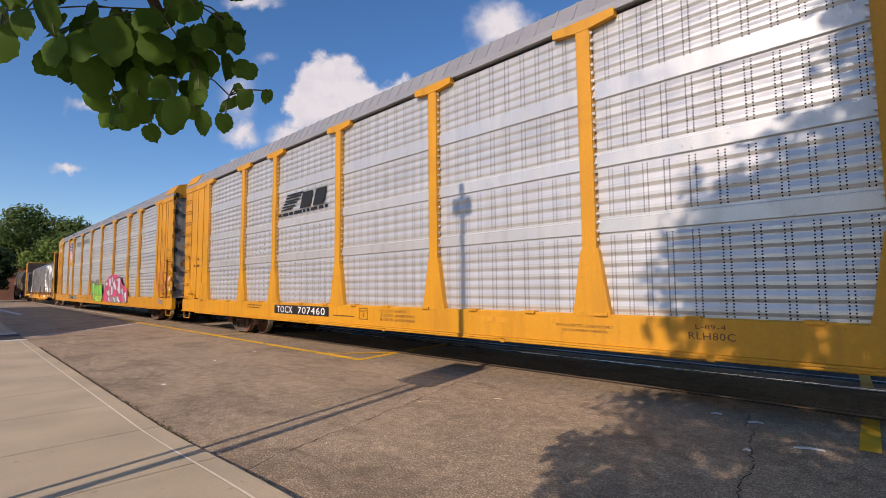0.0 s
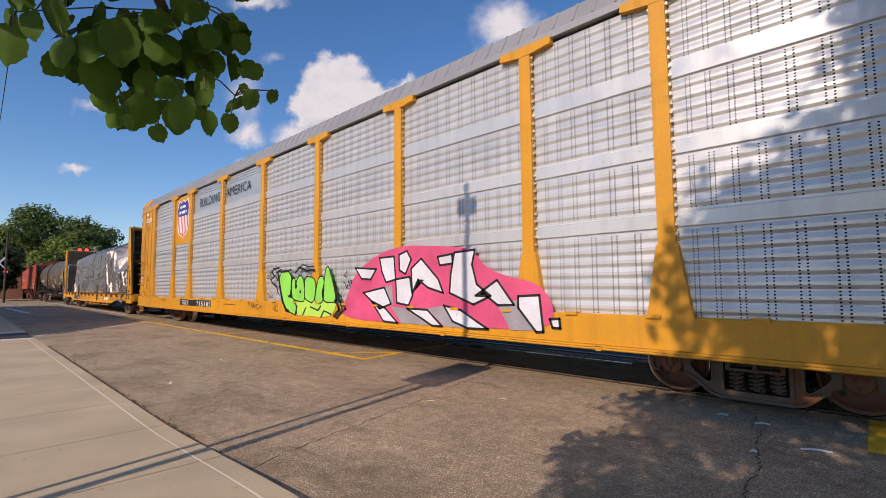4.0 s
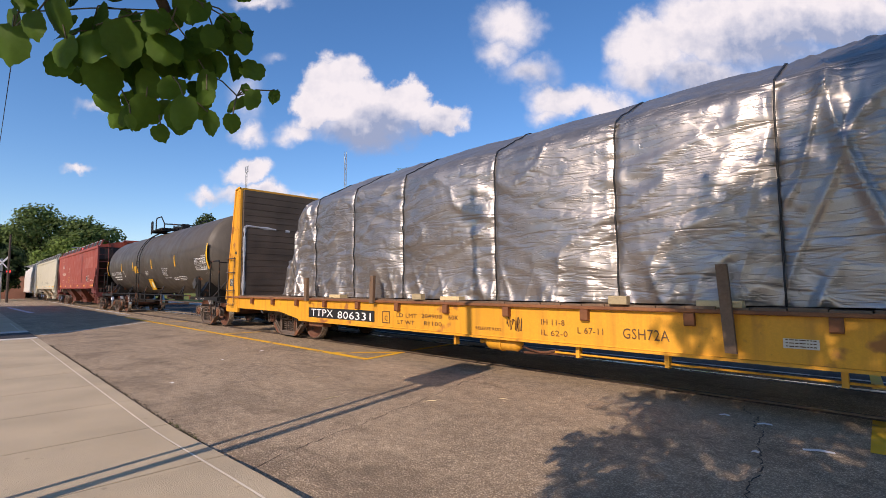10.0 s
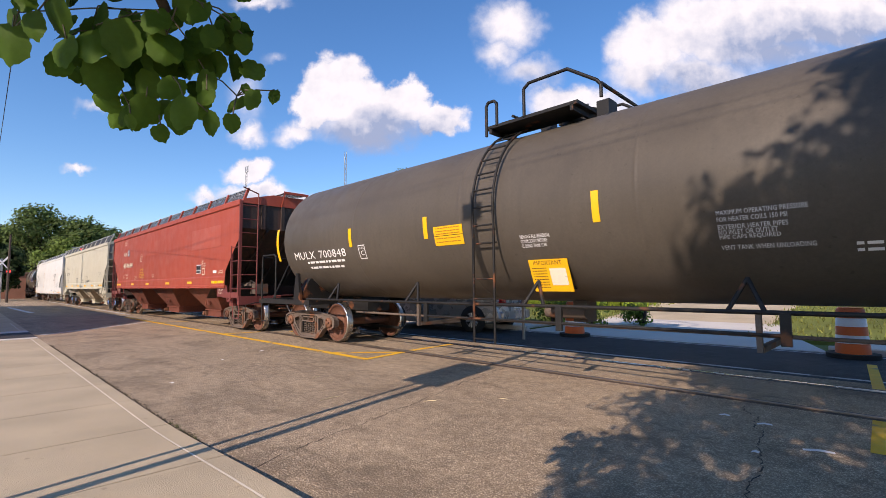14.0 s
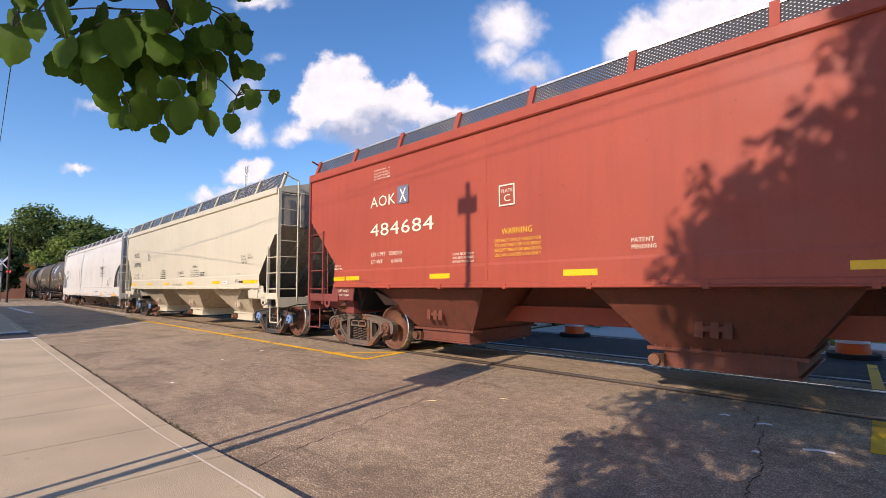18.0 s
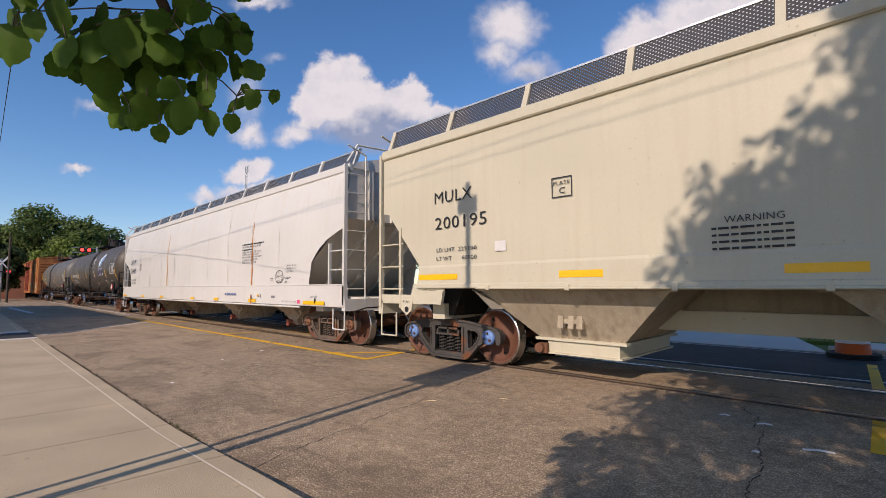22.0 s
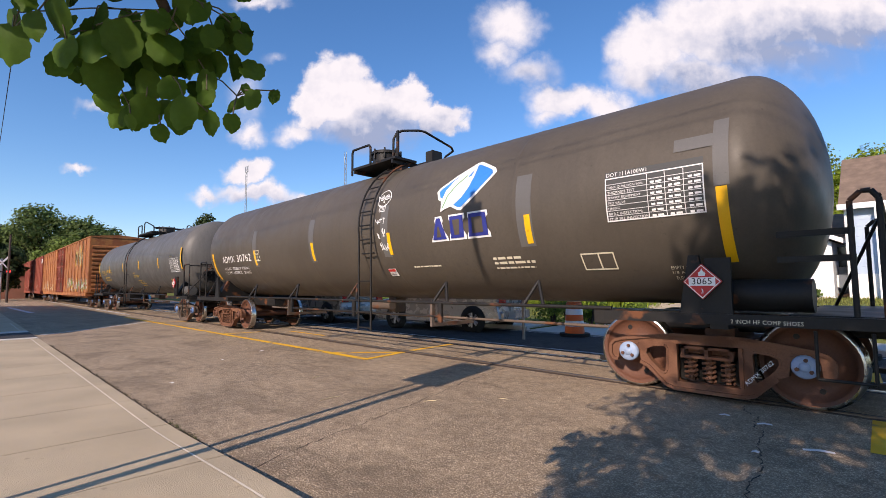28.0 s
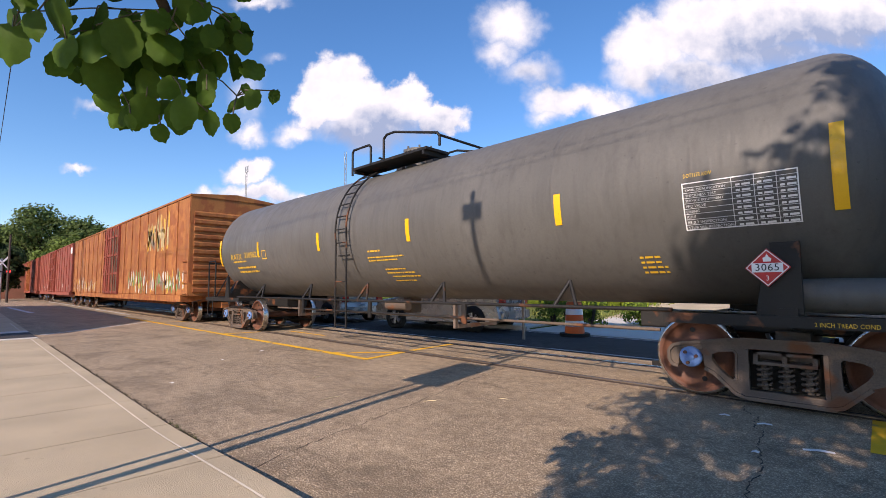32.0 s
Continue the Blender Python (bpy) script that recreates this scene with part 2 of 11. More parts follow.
# ---- surfaces of the place ----
def asphalt(name, base, tint, crack=0.5, stone=0.75):
    m = mat(name, base, 0.9, var=0.24, big=0.7, fine=60, bump=0.9, spec=0.4)
    nt = m.node_tree
    n, l = nt.nodes, nt.links
    bsdf = n["Principled BSDF"]
    old = bsdf.inputs["Base Color"].links[0].from_socket
    co = n.new("ShaderNodeTexCoord")
    # light stones in the binder
    vor = n.new("ShaderNodeTexVoronoi")
    vor.inputs["Scale"].default_value = 115.0
    l.new(co.outputs["Object"], vor.inputs["Vector"])
    sep = n.new("ShaderNodeSeparateColor")
    l.new(vor.outputs["Color"], sep.inputs[0])
    rg = n.new("ShaderNodeMapRange")
    rg.inputs[1].default_value, rg.inputs[2].default_value, rg.inputs[4].default_value = 0.60, 1.0, stone
    l.new(sep.outputs[0], rg.inputs[0])
    mx = n.new("ShaderNodeMix")
    mx.data_type = "RGBA"
    l.new(rg.outputs[0], mx.inputs[0])
    l.new(old, mx.inputs[6])
    mx.inputs[7].default_value = (*tint, 1)
    # thin wandering cracks
    warp = n.new("ShaderNodeTexNoise")
    warp.inputs["Scale"].default_value = 1.3
    l.new(co.outputs["Object"], warp.inputs["Vector"])
    add = n.new("ShaderNodeVectorMath")
    add.operation = "ADD"
    l.new(co.outputs["Object"], add.inputs[0])
    l.new(warp.outputs["Color"], add.inputs[1])
    cr = n.new("ShaderNodeTexVoronoi")
    cr.feature = "DISTANCE_TO_EDGE"
    cr.inputs["Scale"].default_value = 0.33
    l.new(add.outputs[0], cr.inputs["Vector"])
    rc = n.new("ShaderNodeMapRange")
    rc.inputs[1].default_value, rc.inputs[2].default_value, rc.inputs[3].default_value, rc.inputs[4].default_value = 0.0, 0.006, crack, 0.0
    l.new(cr.outputs["Distance"], rc.inputs[0])
    mc = n.new("ShaderNodeMix")
    mc.data_type = "RGBA"
    l.new(rc.outputs[0], mc.inputs[0])
    l.new(mx.outputs[2], mc.inputs[6])
    mc.inputs[7].default_value = (0.03, 0.026, 0.022, 1)
    # broad oily and worn patches
    st = n.new("ShaderNodeTexNoise")
    st.inputs["Scale"].default_value, st.inputs["Detail"].default_value = 0.9, 7.0
    l.new(co.outputs["Object"], st.inputs["Vector"])
    rs = n.new("ShaderNodeMapRange")
    rs.inputs[1].default_value, rs.inputs[2].default_value, rs.inputs[4].default_value = 0.52, 0.68, 0.5
    l.new(st.outputs["Fac"], rs.inputs[0])
    ms = n.new("ShaderNodeMix")
    ms.data_type = "RGBA"
    l.new(rs.outputs[0], ms.inputs[0])
    l.new(mc.outputs[2], ms.inputs[6])
    ms.inputs[7].default_value = (*[c * 0.55 for c in base], 1)
    # tyre scuffs drawn out along the street
    mp = n.new("ShaderNodeMapping")
    mp.inputs["Scale"].default_value, mp.inputs["Rotation"].default_value = (0.9, 5.0, 1.0), (0, 0, 0.12)
    l.new(add.outputs[0], mp.inputs[0])
    sc = n.new("ShaderNodeTexNoise")
    sc.inputs["Scale"].default_value, sc.inputs["Detail"].default_value = 1.0, 8.0
    l.new(mp.outputs[0], sc.inputs["Vector"])
    rf = n.new("ShaderNodeMapRange")
    rf.inputs[1].default_value, rf.inputs[2].default_value, rf.inputs[4].default_value = 0.52, 0.70, 0.45
    l.new(sc.outputs["Fac"], rf.inputs[0])
    mf = n.new("ShaderNodeMix")
    mf.data_type = "RGBA"
    l.new(rf.outputs[0], mf.inputs[0])
    l.new(ms.outputs[2], mf.inputs[6])
    mf.inputs[7].default_value = (*[c * 0.5 for c in base], 1)
    mot = n.new("ShaderNodeTexNoise")
    mot.inputs["Scale"].default_value, mot.inputs["Detail"].default_value, mot.inputs["Roughness"].default_value = 7.0, 9.0, 0.72
    l.new(co.outputs["Object"], mot.inputs["Vector"])
    rm = n.new("ShaderNodeMapRange")
    rm.inputs[1].default_value, rm.inputs[2].default_value, rm.inputs[3].default_value, rm.inputs[4].default_value = 0.30, 0.72, 0.66, 1.32
    l.new(mot.outputs["Fac"], rm.inputs[0])
    vm = n.new("ShaderNodeVectorMath")
    vm.operation = "SCALE"
    l.new(mf.outputs[2], vm.inputs[0])
    l.new(rm.outputs[0], vm.inputs[3])
    l.new(vm.outputs[0], bsdf.inputs["Base Color"])
    return m


ASPHALT = asphalt("worn_asphalt", (0.29, 0.208, 0.128), (0.74, 0.58, 0.39), 0.10)
LOT = asphalt("dark_asphalt", (0.036, 0.035, 0.035), (0.13, 0.13, 0.13), 0.2, 0.5)
CONCRETE = mat("pavement_concrete", (0.485, 0.385, 0.25), 0.9, var=0.17, big=1.1, fine=150, bump=0.5)
CONCRETE_PALE = mat("pale_concrete", (0.60, 0.55, 0.48), 0.9, var=0.08, fine=80, bump=0.2)
GRASS = mat("lawn_grass", (0.15, 0.17, 0.035), 0.9, var=0.35, big=0.5, fine=14, bump=0.6, spec=0.2)
ROAD_YELLOW = mat("road_line_yellow", (0.85, 0.46, 0.02), 0.7, var=0.12, big=3, fine=60, rust=0.05, rust_col=(0.22, 0.17, 0.12), bump=0.3)
ROAD_WHITE = mat("road_line_white", (0.6, 0.6, 0.58), 0.8, var=0.15, big=3, fine=60, rust=0.25, rust_col=(0.16, 0.15, 0.13), bump=0.3)

# the ground out to the horizon, under everything
solid("ground", Shape().box(-2200, 2200, -2200, 2200, -0.5, -0.03), GRASS, "open grassy ground reaching the horizon", "ground", kind="structure")
KERB_Y = 1.42
TRACK_FAR = 8.3
LOT_FAR = 11.5
solid("road", Shape().box(-160, 40, KERB_Y, TRACK_FAR, -0.3, 0.0), ASPHALT, "worn brown-grey asphalt street with the track set in it", "road", kind="structure")
solid("parking_lot", Shape().box(-160, 40, TRACK_FAR, LOT_FAR, -0.3, -0.004), LOT, "dark asphalt parking lane behind the track", "parking lot", kind="structure")
verge = Shape()
verge.box(-160, -7.95, LOT_FAR + 0.15, 13.1, -0.3, 0.05).box(-1.05, 40, LOT_FAR + 0.15, 13.1, -0.3, 0.05)
LAWN_EDGE = ((13.1, 0.05), (15.0, 0.12), (17.5, 0.30), (20.0, 0.48), (22.5, 0.56), (90.0, 0.6))


def lawn_z(y):
    """The lawn rises gently towards the houses."""
    for (ya, za), (yb, zb) in zip(LAWN_EDGE, LAWN_EDGE[1:]):
        if y <= yb:
            return za + (zb - za) * max(0.0, (y - ya) / (yb - ya))
    return LAWN_EDGE[-1][1]


for (ya, za), (yb, zb) in zip(LAWN_EDGE, LAWN_EDGE[1:]):
    verge.hull8([(-160, ya, -0.3), (-160, ya, za), (-160, yb, -0.3), (-160, yb, zb), (40, ya, -0.3), (40, ya, za), (40, yb, -0.3), (40, yb, zb)])
solid("lawn", verge, GRASS, "sunlit green lawn behind the parking lane", "lawn", kind="structure")
solid("far_kerb", Shape().box(-160, -7.9, LOT_FAR, LOT_FAR + 0.15, -0.3, 0.12, c=0.02).box(-1.1, 40, LOT_FAR, LOT_FAR + 0.15, -0.3, 0.12, c=0.02), CONCRETE_PALE, "pale concrete kerb along the parking lane", "kerb", kind="structure")
solid("far_pavement", Shape().box(-160, -7.95, LOT_FAR + 0.15, LOT_FAR + 1.5, 0.05, 0.09).box(-1.05, 40, LOT_FAR + 0.15, LOT_FAR + 1.5, 0.05, 0.09), CONCRETE_PALE, "pale concrete footway beside the lawn", "pavement", kind="structure")
drive = Shape()
for (ya, za), (yb, zb) in zip(LAWN_EDGE, LAWN_EDGE[1:]):
    yb = min(yb, 31.0)
    drive.hull8([(x, y, z) for x in (-7.4, -2.7) for y, z in ((ya, za - 0.1), (ya, za + 0.025), (yb, lawn_z(yb) - 0.1), (yb, lawn_z(yb) + 0.025))])
solid("driveway", drive, CONCRETE, "tan concrete driveway leading to the garage", "driveway", kind="structure")

apron = Shape()
apron.hull8([(-7.9, LOT_FAR - 0.05, -0.2), (-7.9, LOT_FAR - 0.05, 0.012), (-7.3, 13.2, -0.2), (-7.3, 13.2, 0.135), (-1.1, LOT_FAR - 0.05, -0.2), (-1.1, LOT_FAR - 0.05, 0.012), (-1.9, 13.2, -0.2), (-1.9, 13.2, 0.135)])
apron.hull8([(-7.3, 13.2, -0.1), (-7.3, 13.2, 0.135), (-7.2, 15.6, -0.1), (-7.2, 15.6, 0.19), (-1.9, 13.2, -0.1), (-1.9, 13.2, 0.135), (-2.3, 15.6, -0.1), (-2.3, 15.6, 0.19)])
solid("driveway_apron", apron, CONCRETE_PALE, "pale concrete apron where the driveway meets the lane", "driveway", kind="structure")


def kerb_height(x):
    """The pavement stands proud where the camera is and falls to a dropped kerb further along."""
    u = max(0.0, min(1.0, (x + 5.2) / 3.0))
    return 0.02 + 0.085 * u * u * (3 - 2 * u)


pavement = thing("pavement", None, "tan concrete pavement with a dropped kerb", "pavement", kind="structure")


def slab_shape(x0, x1, y0, y1, gap, drop=0.0):
    xs = [x0 + gap + (x1 - x0 - 2 * gap) * i / 4 for i in range(5)]
    s = Shape()
    for a, b in zip(xs, xs[1:]):
        za, zb = kerb_height(a) - drop, kerb_height(b) - drop
        s.hull8([(a, y0 + gap, -0.25), (a, y0 + gap, za), (a, y1 - gap, -0.25), (a, y1 - gap, za), (b, y0 + gap, -0.25), (b, y0 + gap, zb), (b, y1 - gap, -0.25), (b, y1 - gap, zb)])
    return s


bed = Shape()
for i in range(46):
    a = -52 + 1.36 * i
    bed.add(slab_shape(a, a + 1.36, -8, KERB_Y - 0.01, 0.0, 0.012).v, slab_shape(a, a + 1.36, -8, KERB_Y - 0.01, 0.0, 0.012).f)
part("joint_bed", bed, mat("joint_dirt", (0.10, 0.08, 0.06), 0.95, var=0.3), pavement, "dark dirt in the joints")
for i in range(-6, 14):
    x1 = 0.42 - 1.36 * i
    for y0, y1 in ((KERB_Y - 0.16, KERB_Y), (-0.35, KERB_Y - 0.16), (-2.0, -0.35), (-3.6, -2.0), (-5.2, -3.6), (-6.8, -5.2), (-8.0, -6.8)):
        part("kerb_stone" if y1 == KERB_Y else "slab", slab_shape(x1 - 1.36, x1, y0, y1, 0.007), CONCRETE, pavement)
rest = Shape()
for i in range(80):
    x1 = 0.42 - 1.36 * (14 + i)
    s = slab_shape(x1 - 1.36, x1, -3.0, KERB_Y, 0.004)
    rest.add(s.v, s.f)
part("far_slabs", rest, CONCRETE, pavement)
seal = Shape()
for i in range(60):
    a, b = 0.4 - 0.4 * i, 0.4 - 0.4 * (i + 1)
    y = KERB_Y - 0.16
    wa, wb = 0.008 + 0.004 * noise.noise(Vector((a * 5, 0, 0))), 0.008 + 0.004 * noise.noise(Vector((b * 5, 0, 0)))
    seal.add([(a, y - wa, kerb_height(a) + 0.003), (b, y - wb, kerb_height(b) + 0.003), (b, y + wb, kerb_height(b) + 0.003), (a, y + wa, kerb_height(a) + 0.003)], [(0, 1, 2, 3)])
part("joint_sealant", seal, mat("pale_joint_sealant", (0.74, 0.64, 0.49), 0.8, var=0.15), pavement, "pale sealant in the joint behind the kerb")
solid("pavement_inlay", Shape().box(-18.3, -16.25, -3.0, KERB_Y - 0.02, 0.0, 0.030), LOT, "dark strip across the pavement between pale bands", "pavement", kind="structure")
solid("pavement_band", Shape().box(-16.25, -15.95, -3.0, KERB_Y - 0.02, 0.0, 0.034), CONCRETE_PALE, "pale concrete band across the pavement", "pavement", kind="structure")
solid("pavement_band", Shape().box(-19.0, -18.3, -3.0, KERB_Y - 0.02, 0.0, 0.034), CONCRETE_PALE, "pale concrete band across the pavement", "pavement", kind="structure")

RAIL_DULL = mat("dull_brown_rail_steel", (0.22, 0.16, 0.11), 0.5, 0.7, var=0.25, bump=0.05)
# rails set in the street, with their dark flange grooves
for y, side in ((TRACK_Y - 0.755, 1), (TRACK_Y + 0.755, -1)):
    rail = thing("rail", None, "polished steel rail flush with the street", "rail", "rails of the track", kind="structure")
    part("rail_head", Shape().box(-160, 40, y - 0.035, y + 0.035, -0.05, 0.012, c=0.006), STEEL if side < 0 else RAIL_DULL, rail)
    part("flange_groove", Shape().box(-160, 40, y + side * 0.035 - 0.001, y + side * 0.105 - 0.001, -0.05, 0.003) if side > 0 else Shape().box(-160, 40, y - 0.105, y - 0.036, -0.05, 0.003), FRAME_BLACK, rail, "dark dirty groove beside the rail")
    g = Shape().box(-160, 40, y - side * 0.12, y - side * 0.036, -0.05, 0.003) if side < 0 else Shape().box(-160, 40, y - 0.12, y - 0.036, -0.05, 0.003)
    part("rail_edge", g, mat("rail_edge_dirt", (0.07, 0.045, 0.03), 0.9, var=0.3), rail, "rusty dirt along the rail")

# painted lines
lines = thing("road_marking", None, "worn yellow painted no-parking lines on the asphalt", "road marking", kind="structure")


def strip(parent, name, a, b, w, m, z=0.004):
    a, b = Vector((*a, z)), Vector((*b, z))
    d = (b - a).normalized().cross(Vector((0, 0, 1))) * w / 2
    part(name, Shape().add([a - d, a + d, b + d, b - d], [(0, 1, 2, 3)]), m, parent)


strip(lines, "long_line", (-24.7, 5.06), (-6.93, 5.12), 0.15, ROAD_YELLOW)
strip(lines, "cross_line", (-6.95, 5.07), (-7.13, 6.14), 0.13, ROAD_YELLOW, 0.0055)
strip(lines, "cross_line", (-8.15, 5.12), (-7.12, 6.10), 0.13, ROAD_YELLOW, 0.007)
strip(lines, "cross_line", (-13.65, 5.10), (-13.4, 6.10), 0.13, ROAD_YELLOW, 0.0055)
strip(lines, "cross_line", (-20.0, 5.10), (-19.75, 6.10), 0.13, ROAD_YELLOW, 0.0055)
strip(lines, "long_line", (-12.9, 6.78), (-11.1, 6.80), 0.10, ROAD_YELLOW)
strip(lines, "cross_line", (-0.20, 4.95), (-0.23, 6.12), 0.13, ROAD_YELLOW)
strip(lines, "cross_line", (-0.30, 7.9), (-0.45, 10.2), 0.12, ROAD_YELLOW, 0.006)
strip(lines, "cross_line", (-7.2, 6.4), (-7.3, 7.7), 0.13, ROAD_YELLOW)
lot_lines = thing("parking_marking", None, "worn white parking lines on dark asphalt", "road marking", kind="structure")
strip(lot_lines, "long_line", (-40, 8.5), (10, 8.5), 0.10, ROAD_WHITE)
strip(lot_lines, "long_line", (-34, 11.25), (10, 11.25), 0.08, ROAD_WHITE, 0.002)
for x in (-27, -21, -14):
    strip(lot_lines, "bay_line", (x, 8.6), (x - 0.9, 11.1), 0.09, ROAD_WHITE, 0.002)
far_line = thing("street_marking", None, "faded white stop line across the far street", "road marking", kind="structure")
strip(far_line, "stop_line", (-44.0, 2.2), (-33.0, 2.6), 0.25, ROAD_WHITE)
strip(far_line, "seam_line", (-17.25, 1.55), (-20.7, 5.1), 0.13, CONCRETE_PALE)
strip(far_line, "edge_line", (-60, 5.9), (-27, 5.7), 0.12, ROAD_WHITE)


# seams and cracks in the old surface
rng = random.Random(31)
cracks = thing("road_crack", None, "dark wandering cracks in the old asphalt", "road crack", kind="structure")
CRACK = mat("crack_dirt", (0.075, 0.055, 0.04), 0.95, var=0.4, fine=30)
for (xa, ya), (xb, yb), w in (((-3.40, 1.5), (-4.25, 4.48), 0.010), ((-4.25, 4.48), (-4.6, 6.1), 0.012), ((-7.8, 1.55), (-8.5, 4.4), 0.007), ((-0.72, 3.3), (-0.95, 4.9), 0.012), ((-0.95, 4.9), (-1.3, 5.9), 0.009), ((-12.0, 4.6), (-7.2, 4.75), 0.008), ((-7.2, 4.75), (-3.0, 4.9), 0.006)):
    pts = []
    n = 40
    ox = oy = 0.0
    for i in range(n + 1):
        ox, oy = ox * 0.85 + rng.uniform(-0.025, 0.025), oy * 0.85 + rng.uniform(-0.02, 0.02)
        pts.append(Vector((xa + (xb - xa) * i / n + ox * min(1, i / 4, (n - i) / 4), ya + (yb - ya) * i / n + oy * min(1, i / 4, (n - i) / 4), 0.003)))
    c = Shape()
    for p, q in zip(pts, pts[1:]):
        if rng.random() < 0.12:
            continue
        d = (q - p).normalized().cross(Vector((0, 0, 1))) * w * rng.uniform(0.2, 0.6)
        c.add([p - d, p + d, q + d, q - d], [(0, 1, 2, 3)])
    part("crack", c, CRACK, cracks)
# dirt, grit and small weeds gathered in the gutter, straw and bits of paper on the street
gutter = thing("gutter_dirt", None, "dark dirt, grit and small weeds along the pavement's edge", "dirt", kind="stuff")
gd, gw = Shape(), Shape()
for i in range(1500):
    x = -3.0 - 11.0 * rng.random() ** 1.3
    y = KERB_Y + 0.005 + abs(rng.gauss(0, 0.022)) * (1.0 + 0.7 * noise.noise(Vector((x * 2.5, 0, 0))))
    r = rng.uniform(0.004, 0.013)
    a = rng.uniform(0, 6.3)
    ring = [(x + r * rng.uniform(0.7, 1.4) * math.cos(a + k * 1.257), y + r * math.sin(a + k * 1.257), 0.001) for k in range(5)]
    gd.add(ring + [(x, y, r * 0.9)], [(k, (k + 1) % 5, 5) for k in range(5)])
for i in range(260):
    x = -4.2 - 0.9 * rng.random() if i < 120 else -4.0 - 6 * rng.random()
    y, h, a = KERB_Y + rng.uniform(0, 0.05), rng.uniform(0.01, 0.035), rng.uniform(0, 6.3)
    gw.add([(x - 0.004 * math.cos(a), y - 0.004 * math.sin(a), 0), (x + 0.004 * math.cos(a), y + 0.004 * math.sin(a), 0), (x + rng.uniform(-0.03, 0.03), y + rng.uniform(-0.03, 0.03), h)], [(0, 1, 2)])
part("grit", gd, mat("gutter_grit", (0.085, 0.06, 0.04), 0.95, var=0.5, big=8, fine=40), gutter)
part("weeds", gw, mat("dry_weed", (0.10, 0.10, 0.03), 0.9, var=0.4), gutter)
STRAW = mat("dry_straw", (0.62, 0.50, 0.30), 0.8, var=0.2)
PAPER = mat("scrap_paper", (0.75, 0.72, 0.66), 0.8, var=0.1)
for x, y, l_, turn, m in ((-4.85, 3.05, 0.28, 95, STRAW), (-3.9, 3.75, 0.14, 60, STRAW), (-3.35, 4.4, 0.10, 20, STRAW), (-7.2, 2.05, 0.07, 10, PAPER), (-6.1, 3.6, 0.16, 120, STRAW), (-8.8, 3.3, 0.06, 40, PAPER), (-1.35, 5.35, 0.09, 10, PAPER), (-1.0, 5.25, 0.12, 20, PAPER), (-0.55, 4.7, 0.2, 15, PAPER), (-5.2, 4.5, 0.10, 160, STRAW), (-9.4, 4.3, 0.08, 70, PAPER), (-0.9, 4.35, 0.05, 0, PAPER)):
    st = thing("straw" if m is STRAW else "paper_scrap", pose(x, y, 0.002, 0, 0, turn), "dry straw stalk lying on the asphalt" if m is STRAW else "pale scrap of paper lying on the asphalt", "litter", "litter on the street")
    if m is STRAW:
        part("stalk", Shape().tube([(-l_ / 2, 0, 0.005), (0, 0.012, 0.006), (l_ / 2, -0.008, 0.005)], 0.004, 0, 5), m, st)
    else:
        part("sheet", Shape().add([(-l_ / 2, -0.02, 0.002), (0, -0.028, 0.012), (l_ / 2, -0.015, 0.003), (l_ / 2, 0.02, 0.008), (0, 0.018, 0.016), (-l_ / 2, 0.022, 0.004)], [(0, 1, 4, 5), (1, 2, 3, 4)]), m, st)


